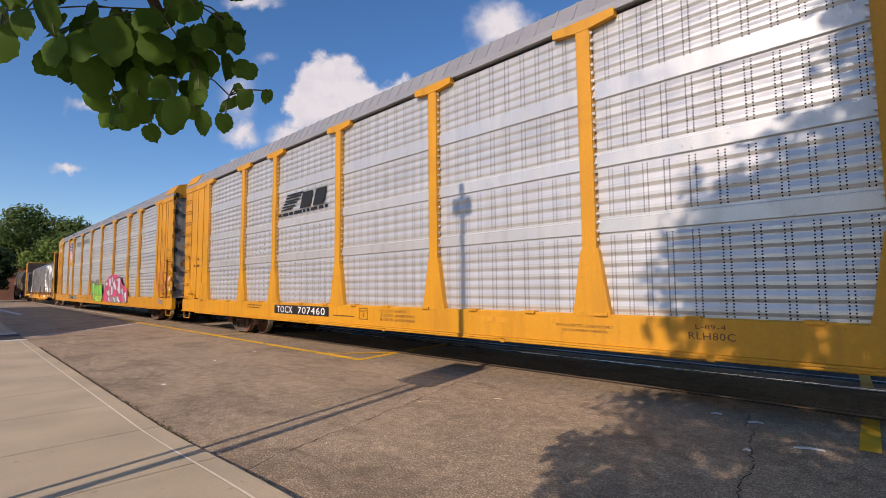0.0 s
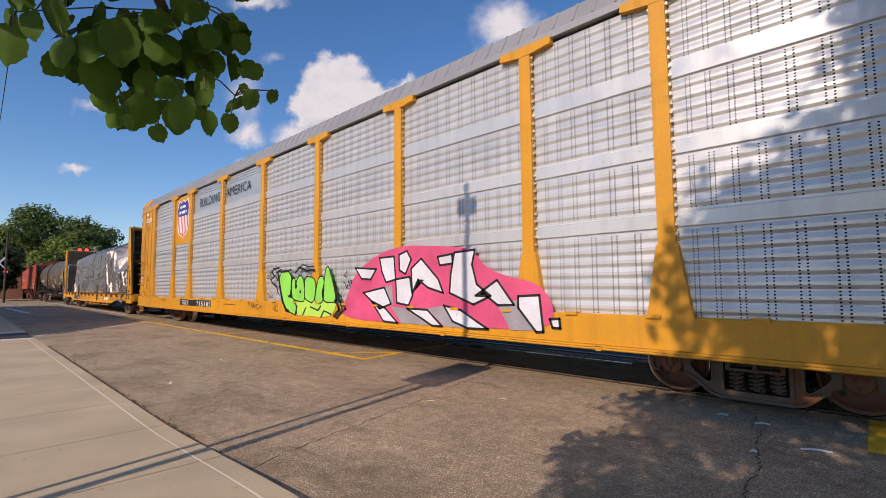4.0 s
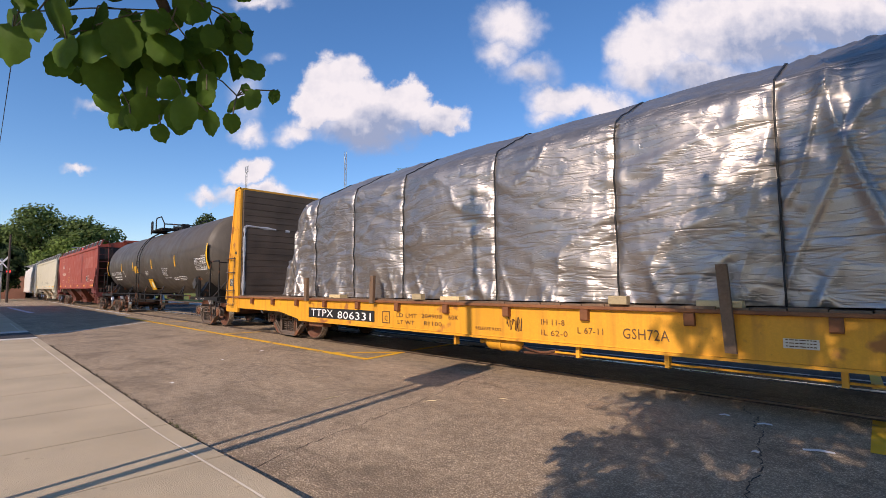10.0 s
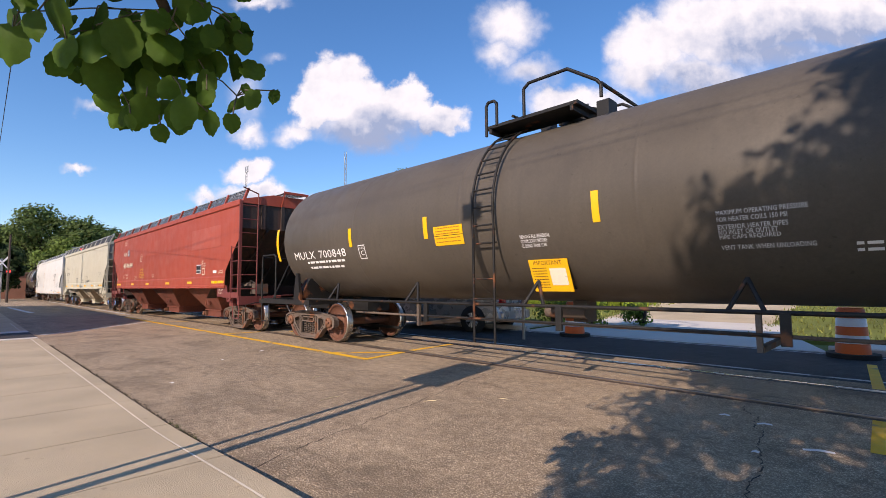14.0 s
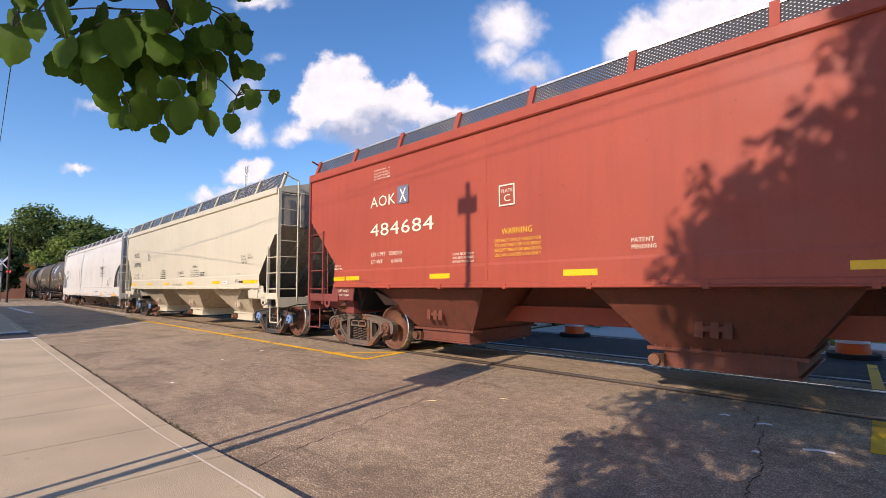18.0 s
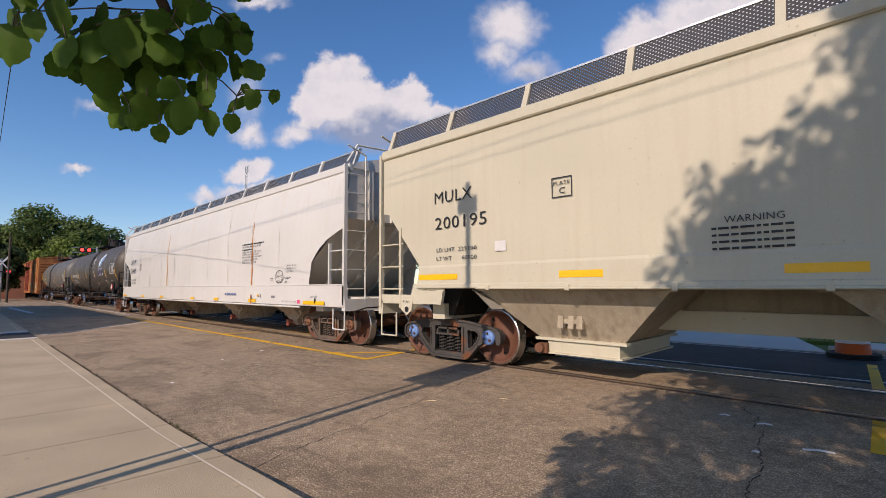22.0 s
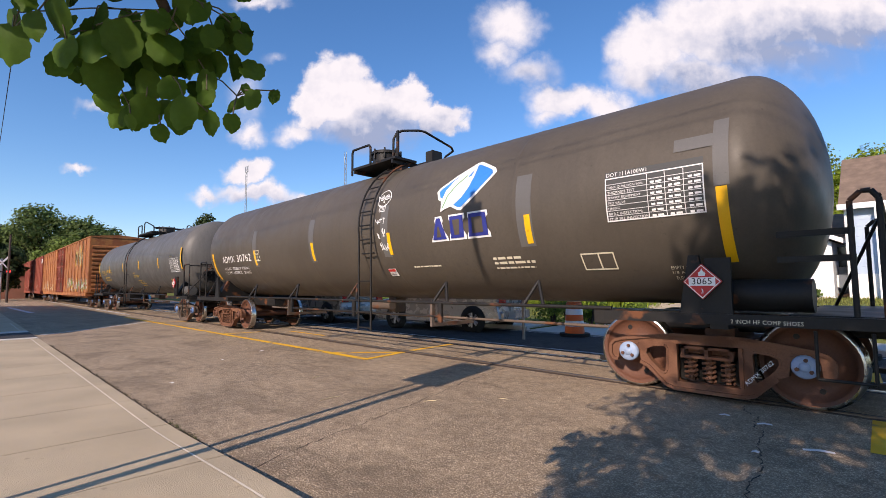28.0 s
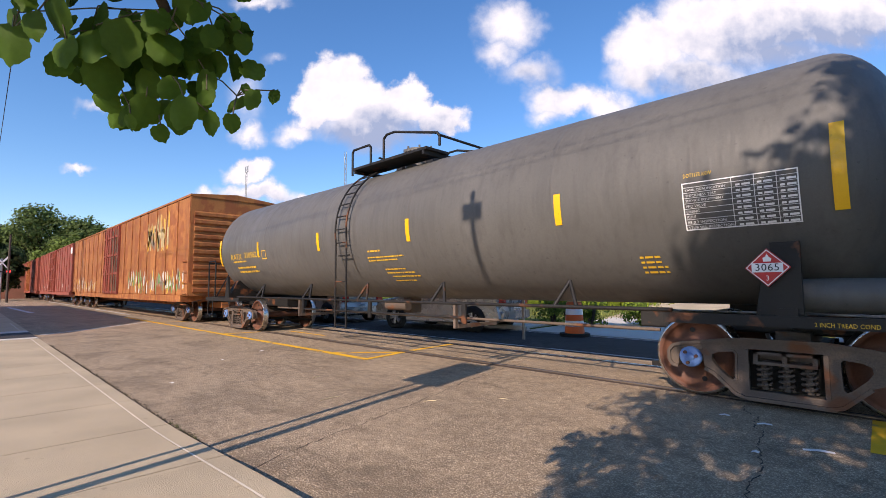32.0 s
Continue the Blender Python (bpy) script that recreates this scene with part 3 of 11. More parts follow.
# ---- backdrop of clouds ----
def cloud_material(name, heaps, shades):
    """Heaps of vapour: round masks whose edges are broken up by turbulence at three scales, white above and bluish grey below."""
    m = bpy.data.materials.new(name)
    m.use_nodes = True
    nt = m.node_tree
    n, l = nt.nodes, nt.links
    n.remove(n["Principled BSDF"])
    co = n.new("ShaderNodeTexCoord")

    def op(kind, a, b=0.0, clamp=False):
        x = n.new("ShaderNodeMath")
        x.operation, x.use_clamp = kind, clamp
        for i, v in enumerate((a, b)):
            if isinstance(v, (int, float)):
                x.inputs[i].default_value = v
            else:
                l.new(v, x.inputs[i])
        return x.outputs[0]

    def vec(kind, a, b):
        x = n.new("ShaderNodeVectorMath")
        x.operation = kind
        for i, v in enumerate((a, b)):
            if isinstance(v, (int, float)):
                x.inputs[3 if kind == "SCALE" else i].default_value = v
            elif isinstance(v, tuple):
                x.inputs[i].default_value = v
            else:
                l.new(v, x.inputs[i])
        return x.outputs[0]

    def turbulence(scale, detail, rough=0.55):
        t = n.new("ShaderNodeTexNoise")
        t.inputs["Scale"].default_value, t.inputs["Detail"].default_value, t.inputs["Roughness"].default_value = scale, detail, rough
        l.new(co.outputs["Object"], t.inputs["Vector"])
        return t

    place = vec("ADD", co.outputs["Object"], vec("SCALE", vec("SUBTRACT", turbulence(0.0075, 2.0).outputs["Color"], (0.5, 0.5, 0.5)), 120.0))
    place = vec("ADD", place, vec("SCALE", vec("SUBTRACT", turbulence(0.026, 6.0, 0.6).outputs["Color"], (0.5, 0.5, 0.5)), 62.0))

    def mask(cx, cz, rx, rz):
        mp = n.new("ShaderNodeMapping")
        mp.vector_type = "TEXTURE"
        mp.inputs["Location"].default_value, mp.inputs["Scale"].default_value = (cx, 0, cz), (rx, 1e6, rz)
        l.new(place, mp.inputs[0])
        ln = n.new("ShaderNodeVectorMath")
        ln.operation = "LENGTH"
        l.new(mp.outputs[0], ln.inputs[0])
        return op("SUBTRACT", 1.0, ln.outputs["Value"])

    cover = None
    for cx, cz, rx, rz, firm in heaps:
        one = op("MULTIPLY", mask(cx, cz, rx, rz), firm, True)
        cover = one if cover is None else op("MAXIMUM", cover, one)
    alpha = n.new("ShaderNodeMapRange")
    alpha.interpolation_type = "SMOOTHSTEP"
    alpha.inputs[1].default_value, alpha.inputs[2].default_value = 0.0, 1.0
    l.new(cover, alpha.inputs[0])
    grey = None
    for cx, cz, rx, rz, deep in shades:
        one = op("MULTIPLY", op("MULTIPLY", mask(cx, cz, rx, rz), 1.6, True), deep)
        grey = one if grey is None else op("MAXIMUM", grey, one)
    puffs = op("MULTIPLY", op("SUBTRACT", turbulence(0.015, 6.0).outputs["Fac"], 0.46), 2.6)
    thin = op("MULTIPLY", op("SUBTRACT", 1.0, alpha.outputs[0]), 0.25)
    tone = op("ADD", op("ADD", grey, op("MULTIPLY", puffs, op("ADD", op("MULTIPLY", grey, 0.5), 0.38))), thin, True)
    mc = n.new("ShaderNodeMix")
    mc.data_type = "RGBA"
    l.new(tone, mc.inputs[0])
    mc.inputs[6].default_value, mc.inputs[7].default_value = (0.76, 0.775, 0.80, 1), (0.28, 0.36, 0.52, 1)
    em = n.new("ShaderNodeEmission")
    l.new(mc.outputs[2], em.inputs[0])
    tr = n.new("ShaderNodeBsdfTransparent")
    ms = n.new("ShaderNodeMixShader")
    l.new(alpha.outputs[0], ms.inputs[0])
    l.new(tr.outputs[0], ms.inputs[1])
    l.new(em.outputs[0], ms.inputs[2])
    l.new(ms.outputs[0], n["Material Output"].inputs[0])
    return m


# A sheet of sky far behind the trees, square to the view; x to the right, z up, metres.
CLOUD_R = 1500.0
cloud_face = look((0, 0, CAM_H), (-math.cos(radians(45.55)), math.sin(radians(45.55)), CAM_H)) @ pose(0, 0, -CLOUD_R, -90, 0, 0)


# ---- rolling stock: shared running gear ----
R_WHEEL = 0.457
WHEELSETS = []
CARS = []


def wheelset_mesh(cap_mat, wheel_mat, name="wheelset", k=1.0):
    """Two wheels on an axle with their bearing caps; k scales the wheels' radius."""
    s = Shape()
    s.cyl((0, -0.8, 0), (0, 0.8, 0), 0.085, 0, 12)
    for e in (-1, 1):
        plate = [(0.88, 0.0), (0.88, 0.11), (0.80, 0.14), (0.765, 0.2), (0.775, 0.30), (0.80, 0.36), (0.835, 0.385), (0.848, 0.39), (0.850, 0.430)]
        s.lathe([(e * a, r * k) for a, r in plate], "y", k=0, n=36)
        s.lathe([(e * a, r * k) for a, r in [(0.850, 0.430), (0.847, 0.451), (0.838, 0.457), (0.765, 0.459), (0.735, 0.484), (0.715, 0.484), (0.705, 0.44)]], "y", k=1, n=36)
        s.lathe([(e * a, r * k) for a, r in [(0.705, 0.44), (0.705, 0.39), (0.745, 0.34), (0.735, 0.2), (0.70, 0.12), (0.70, 0.08)]], "y", k=0, n=36)
        s.lathe([(e * 0.86, 0.10), (e * 1.06, 0.10)], "y", k=0, n=16)
        s.lathe([(e * 1.04, 0.118), (e * 1.085, 0.118), (e * 1.10, 0.10), (e * 1.10, 0.0)], "y", k=2, n=18)
        s.lathe([(e * 1.10, 0.05), (e * 1.112, 0.045), (e * 1.112, 0.0)], "y", k=2, n=12)
        for i in range(3):
            a = 2 * math.pi * i / 3 + 0.4
            s.cyl((0.07 * math.cos(a), e * 1.095, 0.07 * math.sin(a)), (0.07 * math.cos(a), e * 1.125, 0.07 * math.sin(a)), 0.02, 0, 6)
        # casting marks and balance drilling, so that the turning shows
        for i in range(2):
            a = math.pi * i + 0.9
            s.cyl((0.29 * k * math.cos(a), e * 0.765, 0.29 * k * math.sin(a)), (0.29 * k * math.cos(a), e * 0.785, 0.29 * k * math.sin(a)), 0.03, 3, 8)
    return s.mesh(name, [wheel_mat, STEEL, cap_mat, FRAME_BLACK])


def pierced(s, outline, holes, y0, y1, k=0):
    """A casting cut from thick plate: an outline in (x, z) with holes, y0 to y1."""
    loops = [[Vector((x, 0, z)) for x, z in ring] for ring in (outline, *holes)]
    flat = [p for ring in loops for p in ring]
    tris = tessellate_polygon(loops)
    ya, yb = min(y0, y1), max(y0, y1)
    s.add([(p.x, ya, p.z) for p in flat], [tuple(t) for t in tris], k)
    s.add([(p.x, yb, p.z) for p in flat], [tuple(t)[::-1] for t in tris], k)
    for ring in loops:
        n = len(ring)
        s.add([(p.x, ya, p.z) for p in ring] + [(p.x, yb, p.z) for p in ring], [(i, (i + 1) % n, n + (i + 1) % n, n + i) for i in range(n)], k)
    return s


def ledge(s, ring, y, out, w, k=0):
    """A raised rim that follows an open or closed line of (x, z) points."""
    for (xa, za), (xb, zb) in zip(ring, ring[1:]):
        d = Vector((xb - xa, zb - za))
        if d.length < 1e-6:
            continue
        nx, nz = -d.y / d.length * w / 2, d.x / d.length * w / 2
        y0, y1 = sorted((y, y + out))
        s.hull8([(xa - nx, y0, za - nz), (xa + nx, y0, za + nz), (xa - nx, y1, za - nz), (xa + nx, y1, za + nz), (xb - nx, y0, zb - nz), (xb + nx, y0, zb + nz), (xb - nx, y1, zb - nz), (xb + nx, y1, zb + nz)], k)


def bogie_meshes(m, k=1.0, base=0.889):
    """Frame, spring and brake rigging of a three-piece bogie, with an added dark backing plate; k lowers it, base is
    half its wheelbase.
    """
    s = Shape()
    g = base / 0.889
    right = [(0.0, 0.705), (0.36, 0.705), (0.60, 0.675), (0.80, 0.645), (0.98, 0.62), (1.08, 0.585), (1.125, 0.53), (1.125, 0.42), (1.09, 0.365), (1.03, 0.355), (1.015, 0.50), (0.985, 0.545), (0.80, 0.545), (0.765, 0.50), (0.75, 0.355), (0.66, 0.315), (0.54, 0.20), (0.45, 0.115), (0.36, 0.085), (0.0, 0.085)]
    hole = [(0.455, 0.575), (0.60, 0.56), (0.675, 0.525), (0.685, 0.46), (0.64, 0.385), (0.52, 0.27), (0.47, 0.245), (0.44, 0.28), (0.43, 0.54)]
    mid = [(-0.32, 0.17), (0.32, 0.17), (0.335, 0.20), (0.335, 0.57), (0.31, 0.605), (-0.31, 0.605), (-0.335, 0.57), (-0.335, 0.20)]
    fit_ = lambda ring: [(x * g, z * k) for x, z in ring]
    outline = fit_(right + [(-x, z) for x, z in right[-2:0:-1]])
    holes = [fit_(hole), fit_([(-x, z) for x, z in hole]), fit_(mid)]
    for e in (-1, 1):
        y0, y1 = e * 0.945, e * 1.055
        pierced(s, outline, holes, y0, y1)
        # raised rims give the casting its depth
        ledge(s, outline[:9], e * 1.055, e * 0.028, 0.035)
        ledge(s, outline[-9:] + outline[:1], e * 1.055, e * 0.028, 0.035)
        ledge(s, outline[15:25], e * 1.055, e * 0.028, 0.035)
        for ring in holes[:2]:
            ledge(s, ring + ring[:1], e * 1.055, e * 0.014, 0.022)
        for d in (-1, 1):
            s.box(d * base - 0.12, d * base + 0.12, min(y0, y1) - 0.01, max(y0, y1) + 0.015, 0.545 * k, 0.60 * k, c=0.02)
            s.box(d * 0.335 * g - 0.02, d * 0.335 * g + 0.02, min(e * 1.05, e * 1.085), max(e * 1.05, e * 1.085), 0.18 * k, 0.60 * k)
        # the bolster's end, with its two pockets, above the springs
        s.box(-0.27, 0.27, min(e * 0.9, e * 1.10), max(e * 0.9, e * 1.10), 0.455 * k, 0.485 * k)
        s.box(-0.27, 0.27, min(e * 0.9, e * 1.085), max(e * 0.9, e * 1.085), 0.555 * k, 0.585 * k)
        for x in (-0.27, -0.02, 0.23):
            s.box(x, x + 0.04, min(e * 0.9, e * 1.085), max(e * 0.9, e * 1.085), 0.455 * k, 0.585 * k)
    s.box(-0.24, 0.24, -0.95, 0.95, 0.47 * k, 0.60 * k, c=0.03)
    s.box(-0.16, 0.16, -0.5, 0.5, 0.58 * k, 0.76)
    frame_me = s.mesh("bogie", [m])
    sp = Shape()
    coil = []
    for i in range(61):
        a = i * 2 * math.pi * 4.6 / 60
        coil.append((0.058 * math.cos(a), 0.058 * math.sin(a), (0.20 + 0.25 * i / 60) * k))
    sp.tube(coil, 0.0165, 0, 6)
    sp.cyl((0, 0, 0.19 * k), (0, 0, 0.455 * k), 0.032, 0, 8)
    spring_me = sp.mesh("spring", [m])
    br = Shape()
    br.box(-1.5, 1.5, -0.62, -0.55, 0.25 * k, 0.31 * k)
    br.box(-1.5, 1.5, 0.55, 0.62, 0.25 * k, 0.31 * k)
    br.box(-0.44, -0.36, -0.9, 0.9, 0.28 * k, 0.38 * k)
    br.box(0.36, 0.44, -0.9, 0.9, 0.28 * k, 0.38 * k)
    for e in (-1, 1):
        for d in (-1, 1):
            br.prism([(d * 0.42 * g, 0.30 * k), (d * 0.44 * g, 0.52 * k), (d * 0.37 * g, 0.52 * k), (d * 0.36 * g, 0.30 * k)], "y", e * 0.74, e * 0.84)
    # added black plates behind the springs stand in for the shade there
    for e in (-1, 1):
        br.box(-0.40, 0.40, min(e * 0.76, e * 0.80), max(e * 0.76, e * 0.80), 0.16 * k, 0.56 * k)
    brake_me = br.mesh("rigging_and_backing", [FRAME_BLACK])
    return frame_me, spring_me, brake_me


GEAR = {}
PALE_CAP = mat("pale_blue_bearing_cap", (0.28, 0.36, 0.50), 0.5, var=0.2, rust=0.15)
for key, m, wm, cap, k, base in (("rust", BRAKE_RUST, WHEEL_RUST, PALE_CAP, 1.0, 0.889), ("rusty_plain", BRAKE_RUST, WHEEL_RUST, WHEEL_RUST, 1.0, 0.889), ("rusted", BRAKE_BROWN, WHEEL_RUST, BRAKE_RUST, 1.0, 0.889), ("brown", BRAKE_BROWN, WHEEL_RUST, BLUE_CAP, 1.0, 0.889),
                                 ("black", BRAKE_BLACK, WHEEL_RUST, BLUE_CAP, 1.0, 0.889), ("small", BRAKE_BROWN, WHEEL_RUST, BRAKE_RUST, 0.80, 0.835), ("plain", BRAKE_BROWN, WHEEL_RUST, WHEEL_RUST, 1.0, 0.889)):
    GEAR[key] = (*bogie_meshes(m, k, base), wheelset_mesh(cap, wm, k=k), k, base)


def bogie(car, x, gear):
    fr, sp, br, ws, k, base = GEAR[gear]
    b = part("bogie", fr, None, car, "", pose(x, 0, 0))
    for e in (-1, 1):
        for sx in (-0.19, 0.0, 0.19):
            part("spring", sp, None, b, "", pose(sx, e * 1.00, 0))
    part("rigging_and_backing", br, None, b)
    for d in (-1, 1):
        w = part("wheelset", ws, None, b, "", pose(d * base, 0, R_WHEEL * k + 0.012))
        WHEELSETS.append((w, d * base, R_WHEEL * k))
    return b


COUPLER = Shape()
COUPLER.box(0, 0.42, -0.10, 0.10, 0.78, 0.95, c=0.03)
COUPLER.box(0.36, 0.62, -0.17, 0.15, 0.72, 1.00, c=0.04)
COUPLER.prism([(0.55, -0.16), (0.72, -0.10), (0.70, 0.02), (0.58, 0.06)], "z", 0.73, 0.99)
COUPLER.box(0.30, 0.38, -0.55, 0.1, 0.66, 0.69)
COUPLER.cyl((0.45, -0.05, 0.95), (0.45, -0.05, 1.06), 0.03, 0, 8)
COUPLER_ME = COUPLER.mesh("coupler", [BRAKE_RUST])
HOSE = Shape().tube([(0.25, -0.28, 0.80), (0.42, -0.27, 0.62), (0.55, -0.24, 0.47), (0.70, -0.2, 0.50)], 0.028, 0, 8)
HOSE.cyl((0.66, -0.2, 0.49), (0.78, -0.19, 0.55), 0.04, 0, 8)
HOSE_ME = HOSE.mesh("air_hose", [BLACK])
LEVER_ME = Shape().tube([(0.16, -1.45, 0.62), (0.16, -1.45, 0.80), (0.20, -1.2, 0.86), (0.20, -0.3, 0.88), (0.42, -0.06, 0.98)], 0.014).mesh("uncoupling_lever", [FRAME_BLACK])


def couplers(car, left, right=None):
    for e, half in ((-1, left), (1, left if right is None else right)):
        m = pose(e * half, 0, 0, 0, 0, 0 if e > 0 else 180)
        part("coupler", COUPLER_ME, None, car, "rusty cast steel coupler", m)
        part("air_hose", HOSE_ME, None, car, "", m)
        part("uncoupling_lever", LEVER_ME, None, car, "", m if e < 0 else pose(half, 0, 0) @ Matrix.Diagonal((1, 1, 1, 1)))


def rungs(shape, x0, x1, y, zs, r=0.014, off=0.06, k=0):
    for z in zs:
        shape.tube([(x0, y, z), (x0, y - off, z), (x1, y - off, z), (x1, y, z)], r, k)


def new_car(name, centre, label, category="freight car"):
    car = thing(name, pose(centre, TRACK_Y, 0), label, category, "cars of the freight train")
    CARS.append((car, centre))
    return car


def motions():
    def run(t):
        d = t - 18.0
        return 4.942 * d - 0.0105 * d * d - 0.0000167 * d ** 3

    times = [i * 1.0 for i in range(33)]
    for car, c in CARS:
        walk(car, [(t, pose(c + run(t), TRACK_Y, 0)) for t in times])
    steps = [i * 0.1 for i in range(321)]
    turns = {r: [(t, math.degrees(run(t) / r)) for t in steps] for r in {q[2] for q in WHEELSETS}}
    for w, x, r in WHEELSETS:
        walk(w, [(t, pose(x, 0, r + 0.012, 0, a, 0)) for t, a in turns[r]])


# ---- covered car for automobiles ----
def panel_metal():
    m = mat("galvanised_panel", (0.60, 0.60, 0.585), 0.38, 0.46, var=0.08, big=0.9, fine=60, streak=0.25, streak_col=(0.34, 0.33, 0.31), bump=0.04, stretch=(6, 6, 0.5))
    nt = m.node_tree
    n, l = nt.nodes, nt.links
    bsdf = n["Principled BSDF"]
    old = bsdf.inputs["Base Color"].links[0].from_socket
    co = n.new("ShaderNodeTexCoord")
    sp = n.new("ShaderNodeSeparateXYZ")
    l.new(co.outputs["Object"], sp.inputs[0])

    def op(kind, a, b):
        x = n.new("ShaderNodeMath")
        x.operation = kind
        for i, v in enumerate((a, b)):
            if isinstance(v, (int, float)):
                x.inputs[i].default_value = v
            else:
                l.new(v, x.inputs[i])
        return x.outputs[0]

    # columns of small punched holes: pairs of columns, a hole every 7 cm
    # the pairs stand closer in some stretches than in others
    wave = op("MULTIPLY", op("SINE", op("MULTIPLY", sp.outputs["X"], 2.3), 0), 0.09)
    cx = op("PINGPONG", op("ADD", op("ADD", sp.outputs["X"], wave), 40.0), 0.112)
    pair = op("ABSOLUTE", op("SUBTRACT", cx, 0.026), 0)
    cz = op("ABSOLUTE", op("SUBTRACT", op("PINGPONG", op("ADD", sp.outputs["Z"], 40.0), 0.0325), 0.016), 0)
    rr = op("ADD", op("MULTIPLY", pair, pair), op("MULTIPLY", cz, cz))
    hole = op("LESS_THAN", rr, 0.0085 ** 2)
    # no holes in the smooth lap rails
    for mid, half in ((2.01, 0.11), (2.82, 0.11), (3.695, 0.125)):
        hole = op("MULTIPLY", hole, op("GREATER_THAN", op("ABSOLUTE", op("SUBTRACT", sp.outputs["Z"], mid), 0), half))
    mx = n.new("ShaderNodeMix")
    mx.data_type = "RGBA"
    l.new(hole, mx.inputs[0])
    l.new(old, mx.inputs[6])
    mx.inputs[7].default_value = (0.02, 0.02, 0.02, 1)
    l.new(mx.outputs[2], bsdf.inputs["Base Color"])
    return m


PANEL = panel_metal()
PANEL_PLAIN = mat("smooth_galvanised_sheet", (0.62, 0.62, 0.60), 0.4, 0.7, var=0.06, streak=0.2, streak_col=(0.4, 0.39, 0.37), bump=0.03)
ROOF_GREY = mat("galvanised_roof", (0.30, 0.30, 0.305), 0.55, 0.3, var=0.08, streak=0.2, streak_col=(0.3, 0.29, 0.28), bump=0.05)
Z0, Z1 = 0.95, 4.60
SIDE = 1.58


def corrugated(w, z0=Z0, z1=Z1, plain_top=False):
    """One bay of perforated side screen: four sheets of ribs with a smooth lap rail between."""
    prof = [(z0, 0.0)]
    sheets = ((z0, 1.92), (2.10, 2.73), (2.91, 3.59), (3.80, z1))
    for i, (a, b) in enumerate(sheets):
        if i:
            # smooth lap rail below each sheet but the lowest
            c = sheets[i - 1][1]
            prof += [(c, 0.0), (c + 0.012, 0.030), (a - 0.012, 0.030), (a, 0.0)]
        if plain_top and i == 3:
            continue
        ribs = max(4, round((b - a) / 0.145))
        pitch = (b - a - 0.03) / ribs
        for j in range(ribs):
            q = a + 0.02 + j * pitch
            prof += [(q + pitch * 0.06, 0.0), (q + pitch * 0.34, 0.015), (q + pitch * 0.60, 0.015), (q + pitch * 0.96, 0.0)]
    prof.append((z1, 0.0))
    s = Shape()
    if plain_top:
        # a smooth sheet for lettering, with a few shallow ribs above it
        prof = prof[:-1] + [(4.36, 0.0)]
        s.add([(0, 0, 4.36), (w, 0, 4.36), (w, 0, z1), (0, 0, z1)], [(0, 1, 2, 3)], 1)
        for i in range(3):
            z = 4.39 + i * 0.07
            s.prism([(0.0, z), (-0.014, z + 0.012), (-0.014, z + 0.032), (0.0, z + 0.045)], "x", 0.0, w, 1)
    v = []
    for z, o in prof:
        v += [(0, -o, z), (w, -o, z)]
    f = [(2 * i, 2 * i + 1, 2 * i + 3, 2 * i + 2) for i in range(len(prof) - 1)]
    if plain_top:
        s.add(v[-4:], [(0, 1, 3, 2)], 1)
        f = f[:-1]
    return s.add(v, f)


POST = Shape()
POST.prism([(-0.25, 0.93), (0.25, 0.93), (0.22, 1.05), (0.115, 1.72), (0.09, 1.75), (0.09, 4.60), (-0.09, 4.60), (-0.09, 1.75), (-0.115, 1.72), (-0.22, 1.05)], "y", -0.085, 0.0)
POST.prism([(-0.09, 4.52), (0.09, 4.52), (0.42, 4.56), (0.42, 4.66), (-0.42, 4.66), (-0.42, 4.56)], "y", -0.09, 0.0)
for i in range(26):
    POST.cyl((-0.098, -0.03, 1.85 + i * 0.105), (-0.098, -0.055, 1.85 + i * 0.105), 0.02, 1, 6)
    POST.cyl((0.098, -0.03, 1.85 + i * 0.105), (0.098, -0.055, 1.85 + i * 0.105), 0.02, 1, 6)
POST_ME = POST.mesh("post", [YELLOW, PANEL_PLAIN])


RED_BROWN = mat("rusty_edge_paint", (0.22, 0.08, 0.02), 0.7, var=0.3)
RUNG_BROWN = mat("rusty_yellow_rung", (0.36, 0.17, 0.03), 0.65, var=0.3, fine=30)


